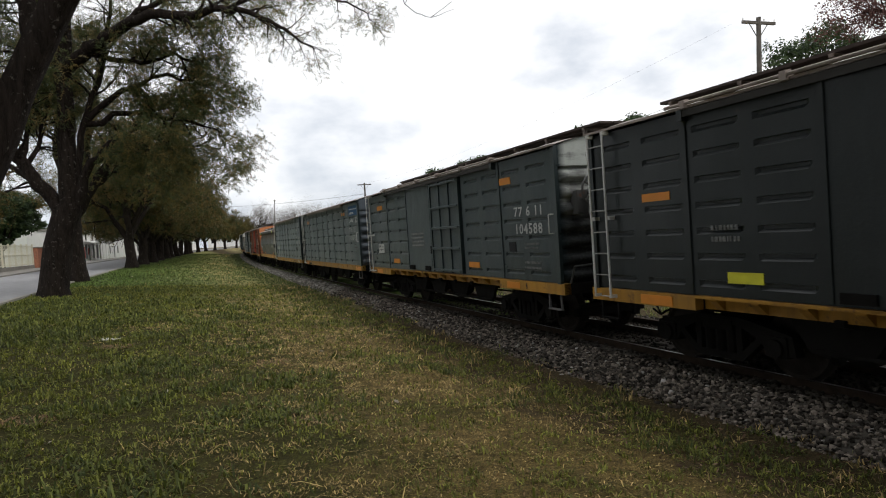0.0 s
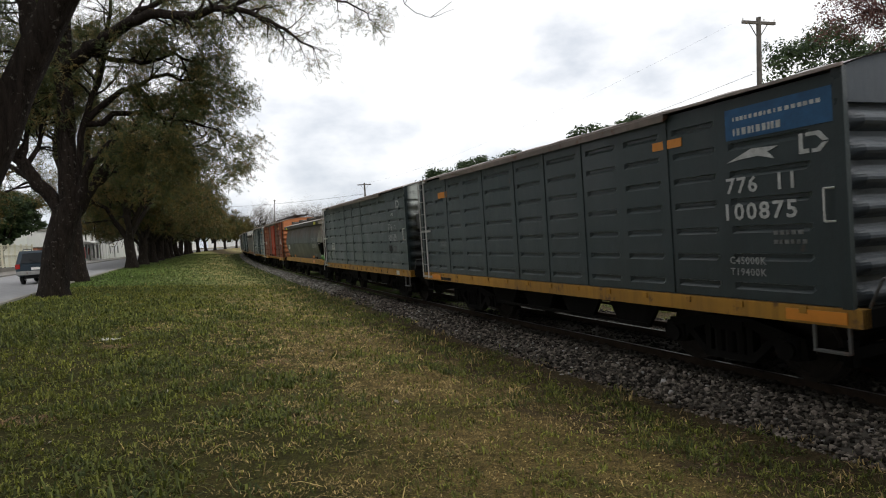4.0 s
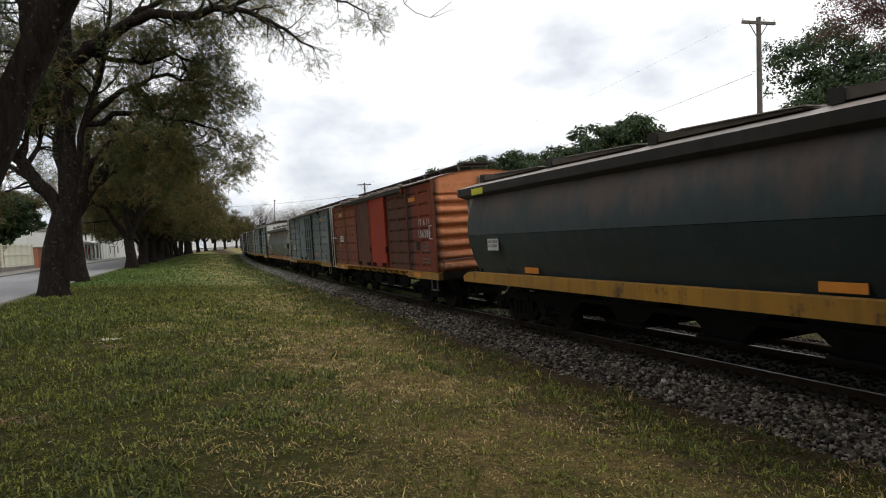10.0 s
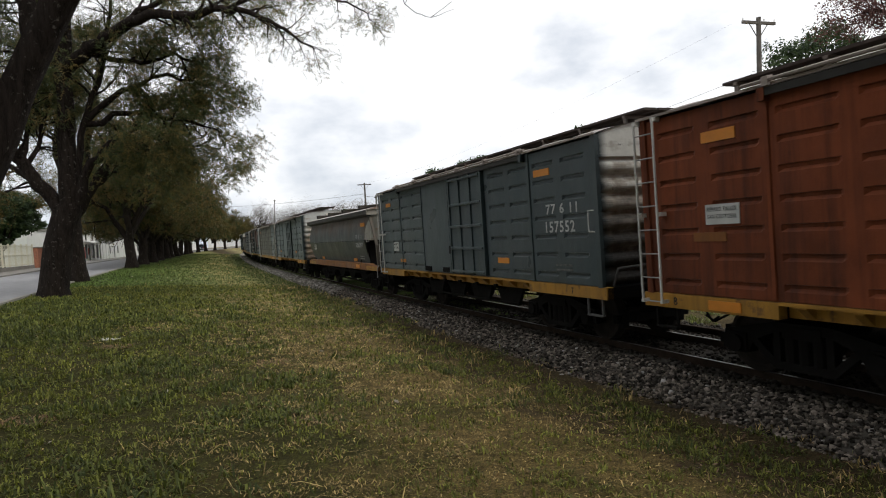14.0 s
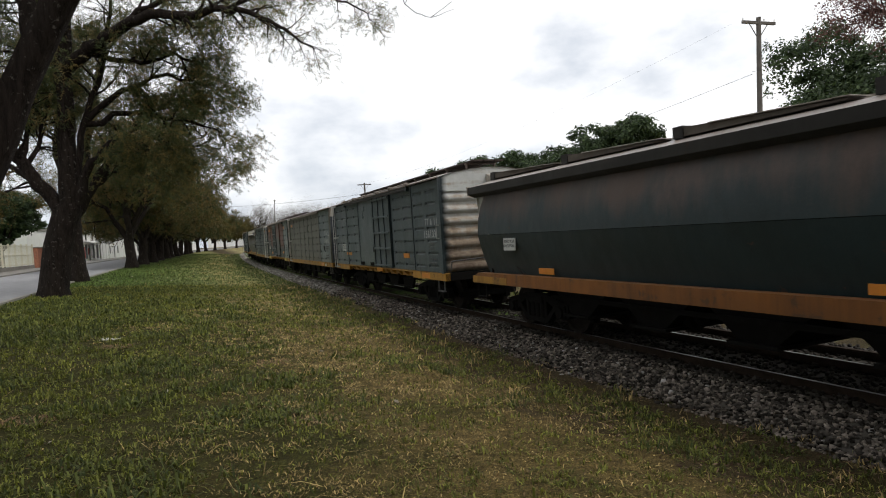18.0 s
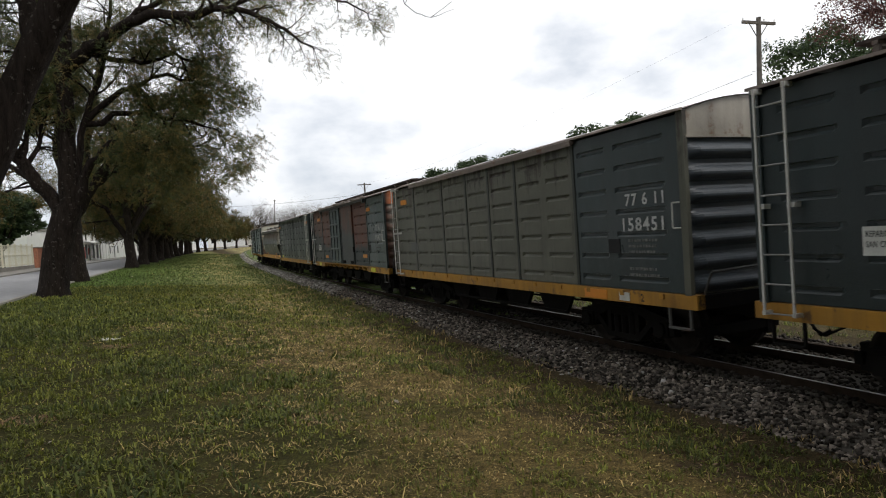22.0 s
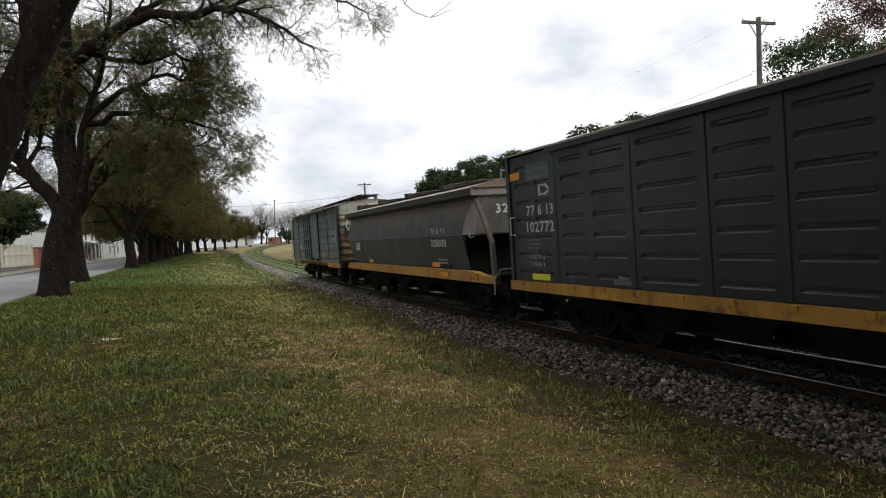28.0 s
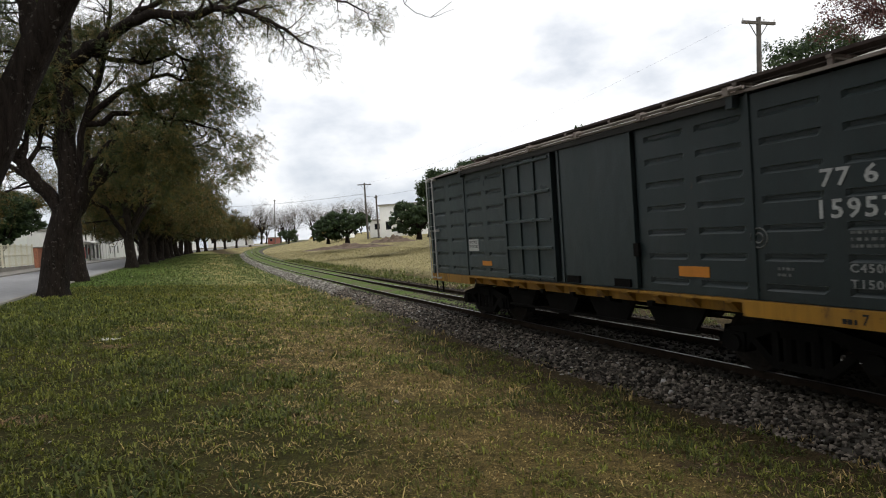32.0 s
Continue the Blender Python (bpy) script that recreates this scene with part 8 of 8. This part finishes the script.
mark(car_f, 10.48, [("orange", 8.75, 2.66, 9.22, 2.76), ("num", 9.36, 2.05, 10.10, 2.20, "77 6 11"), ("num", 9.34, 1.75, 10.14, 1.94, "156380"), ("square", 9.13, 1.46, 9.37, 1.65), ("bars", 9.55, 1.42, 10.05, 1.62, 2), ("bars", 9.5, 1.14, 10.05, 1.30, 2), ("orange_sill", 8.91, 0.79, 9.38, 0.90), ("placard", 1.05, 1.74, 1.51, 1.96), ("orange", 1.04, 2.64, 1.50, 2.76), ("worn", 0.86, 1.555, 1.32, 1.655), ("orange_sill", 1.04, 0.79, 1.48, 0.90)])
mark(car_g, 10.45, [("num", 9.0, 2.02, 9.85, 2.18, "77 6 11"), ("num", 8.97, 1.73, 9.77, 1.91, "157552"), ("orange", 8.68, 2.64, 9.15, 2.75), ("orange", 7.26, 1.22, 7.68, 1.32), ("placard", 1.2, 1.43, 1.6, 1.67), ("orange", 1.7, 1.14, 2.1, 1.22), ("orange", 0.7, 2.64, 1.1, 2.74), ("bars", 9.2, 1.14, 9.7, 1.28, 2)])
mark(car_i, 10.66, [("num", 9.56, 2.03, 10.32, 2.20, "77 6 11"), ("num", 9.48, 1.74, 10.22, 1.92, "156133"), ("orange", 7.85, 1.25, 8.30, 1.37), ("placard", 1.13, 1.41, 1.58, 1.66), ("orange", 1.70, 1.27, 2.35, 1.37), ("orange_sill", 5.36, 0.83, 5.92, 0.93), ("orange_sill", 9.21, 0.79, 9.71, 0.91), ("bars", 9.72, 1.46, 10.08, 1.66, 3), ("bars", 9.72, 1.14, 10.2, 1.30, 2)])
mark(car_j, 10.7, [("num", 9.53, 2.03, 10.24, 2.19, "77 6 11"), ("num", 9.46, 1.70, 10.22, 1.88, "158451"), ("square", 9.14, 1.42, 9.38, 1.61), ("bars", 9.55, 1.42, 10.1, 1.64, 3), ("bars", 9.55, 1.12, 10.1, 1.28, 2), ("orange_sill", 8.55, 0.78, 9.06, 0.91), ("dull", 1.2, 1.42, 1.68, 1.64), ("orange", 0.6, 2.62, 1.05, 2.74)])
plate("white_square", M["paper"], car_j, 9.33 - 5.35, 0.79, 0.2, 0.11, y=-FACE - 0.03, t=0.015)
mark(car_k, 10.8, [("num", 9.68, 2.03, 10.46, 2.20, "77 6 11"), ("num", 9.66, 1.74, 10.46, 1.92, "104778"), ("orange", 8.10, 1.20, 8.58, 1.31), ("lime_sill", 9.0, 0.79, 9.48, 0.91), ("placard", 0.97, 1.42, 1.44, 1.65), ("orange", 2.30, 1.12, 2.76, 1.23), ("orange", 8.75, 2.64, 9.2, 2.75), ("orange", 0.99, 2.64, 1.5, 2.76), ("square", 8.85, 1.43, 9.1, 1.62), ("lime_sill", 0.95, 0.79, 1.4, 0.91), ("bars", 9.7, 1.42, 10.1, 1.6, 2)])
mark(car_l, 10.55, [("orange", 0.16, 2.66, 0.50, 2.78), ("patch", 0.68, 2.60, 1.42, 2.88), ("bars", 0.74, 2.63, 1.36, 2.85, 2), ("chevron", 1.08, 2.34, 1.40, 2.52), ("num", 0.68, 2.03, 1.48, 2.20, "77 6 13"), ("num", 0.66, 1.75, 1.48, 1.93, "102772"), ("bars", 0.68, 1.48, 1.12, 1.68, 3), ("dim", 0.68, 1.31, 1.18, 1.39, "C 45000 K"), ("dim", 0.68, 1.19, 1.18, 1.27, "T 18000 K"), ("lime", 0.75, 0.97, 1.28, 1.07),
                    ("dim", 2.98, 1.06, 3.16, 1.11, "PARA"), ("dim", 2.88, 0.99, 3.24, 1.04, "ESLINGAR"), ("dim", 8.38, 1.63, 8.86, 1.70, "RECONSTRUIDO"), ("dim", 8.44, 1.53, 8.80, 1.60, "TALLERES"), ("dim", 8.40, 1.43, 8.84, 1.50, "TAFI VIEJO"), ("orange", 9.5, 2.66, 10.0, 2.78), ("bars", 9.1, 1.3, 9.4, 1.6, 3)])
mark(car_n, 10.9, [("num", 9.64, 2.03, 10.52, 2.20, "77 6 11"), ("num", 9.62, 1.74, 10.46, 1.92, "159574"), ("placard", 2.06, 1.44, 2.48, 1.67), ("orange", 2.62, 1.16, 3.0, 1.25), ("orange", 7.82, 1.15, 8.28, 1.27), ("bars", 9.9, 1.48, 10.25, 1.66, 3), ("dim", 9.88, 1.26, 10.4, 1.34, "C45000K"), ("dim", 9.88, 1.12, 10.4, 1.20, "T15000K"), ("bars", 9.15, 1.20, 9.35, 1.32, 2), ("black_bars", 9.8, 0.80, 9.95, 0.90)])
for root, length, qs in ((car_f, 10.48, (8.6, 0.5)), (car_g, 10.45, (9.6, 0.4)), (car_i, 10.66, (9.95,)), (car_b, 10.57, (9.4,)), (car_j, 10.7, (9.75,)), (car_k, 10.8, (10.0,)), (car_n, 10.9, (9.98,))):
    for q in qs:
        lettering(random.Random(int(q * 10)).choice("278"), M["black"], root, q - length / 2, 0.80, 0.06, 0.10, y=-FACE - 0.024)

for r_, t_ in ((0.10, 0.010), (0.05, 0.010)):
    bm = bmesh.new()
    ring(bm, (8.95 - 5.45, -FACE - 0.004, 1.58), "y", r_, t_, 18, 4)
    part("round_mark", bm, M["faint"], car_n, "faint round stencil mark")

# the sack on the hopper's platform
bm = bmesh.new()
bmesh.ops.create_icosphere(bm, subdivisions=4, radius=1.0)
for v in bm.verts:
    p = v.co.copy()
    k = 1 + 0.34 * noise.noise(p * 1.7) - 0.30 * abs(noise.noise(p * 3.1 + Vector((4, 1, 7)))) - 0.16 * abs(noise.noise(p * 7.0))
    v.co = Vector((p.x * 0.34 * k, p.y * 0.26 * k, max(-0.12, p.z * 0.18 * k)))
sack = part("sack", bm, M["green_bag"], smooth=True)
tagged(sack, "crumpled green and white plastic sack on the wagon platform", "sack")


# ---------------------------------------------------------------- what moves
RUN_T = [0, 3, 6, 9, 12, 14, 17, 20, 22, 24.5, 29, 31, 32]
RUN_D = [0, 12.03, 24.65, 37.11, 49.95, 58.71, 71.99, 85.81, 95.3, 107.26, 129.85, 139.90, 145.05]


def travelled(t):
    """How far the train has gone: a smooth curve through the known times."""
    x, y = RUN_T, RUN_D
    n = len(x)
    slope = [(y[i + 1] - y[i]) / (x[i + 1] - x[i]) for i in range(n - 1)]
    tan = [slope[0]] + [(slope[i - 1] * (x[i + 1] - x[i]) + slope[i] * (x[i] - x[i - 1])) / (x[i + 1] - x[i - 1]) for i in range(1, n - 1)] + [slope[-1]]
    i = max(0, min(n - 2, sum(1 for k in x[1:] if k <= t)))
    h = x[i + 1] - x[i]
    k = (t - x[i]) / h
    return y[i] * (1 + 2 * k) * (1 - k) ** 2 + tan[i] * h * k * (1 - k) ** 2 + y[i + 1] * k * k * (3 - 2 * k) + tan[i + 1] * h * k * k * (k - 1)


def wagon_pose(a, reach=3.4):
    p, _ = on_track(a - reach)
    q, _ = on_track(a + reach)
    d = p - q
    m = Matrix.Translation((p + q) / 2) @ Matrix.Rotation(math.atan2(d.y, d.x), 4, "Z")
    return m @ Matrix.Rotation(-math.atan2(d.z, math.hypot(d.x, d.y)), 4, "Y")


def car_at(t):
    """How far along the street the car is."""
    return float(np.interp(t, [0, 3.4, 5.5, 6.4, 20, 32], [-17.5, 29.4, 58.5, 71.0, 240.0, 330.0]))


def car_pose(s):
    p, q = spot(s - 1.3, 12.75, 0.035), spot(s + 1.3, 12.75, 0.035)
    d = q - p
    m = Matrix.Translation((p + q) / 2) @ Matrix.Rotation(math.atan2(d.y, d.x), 4, "Z")
    return m @ Matrix.Rotation(-math.atan2(d.z, math.hypot(d.x, d.y)), 4, "Y")


def motions():
    walk(suv, [(0.25 * k, car_pose(car_at(0.25 * k))) for k in range(129)])
    for w in suv_wheels:
        home = w.matrix_basis.copy()
        walk(w, [(k / 30, home @ Matrix.Rotation(car_at(k / 30) / 0.36, 4, "Y")) for k in range(961)])
    for root, middle in TRAIN.values():
        walk(root, [(0.5 * k, wagon_pose(middle - travelled(0.5 * k))) for k in range(65)])
    rides = TRAIN["e"][1]
    walk(sack, [(0.5 * k, wagon_pose(rides - travelled(0.5 * k)) @ pose(4.93, -0.98, 1.11, 0, 0, 8)) for k in range(65)])
    for w in wheelsets:
        home = w.matrix_basis.copy()
        walk(w, [(0.1 * k, home @ Matrix.Rotation(travelled(0.1 * k) / 0.38, 4, "Y")) for k in range(321)])


motions()
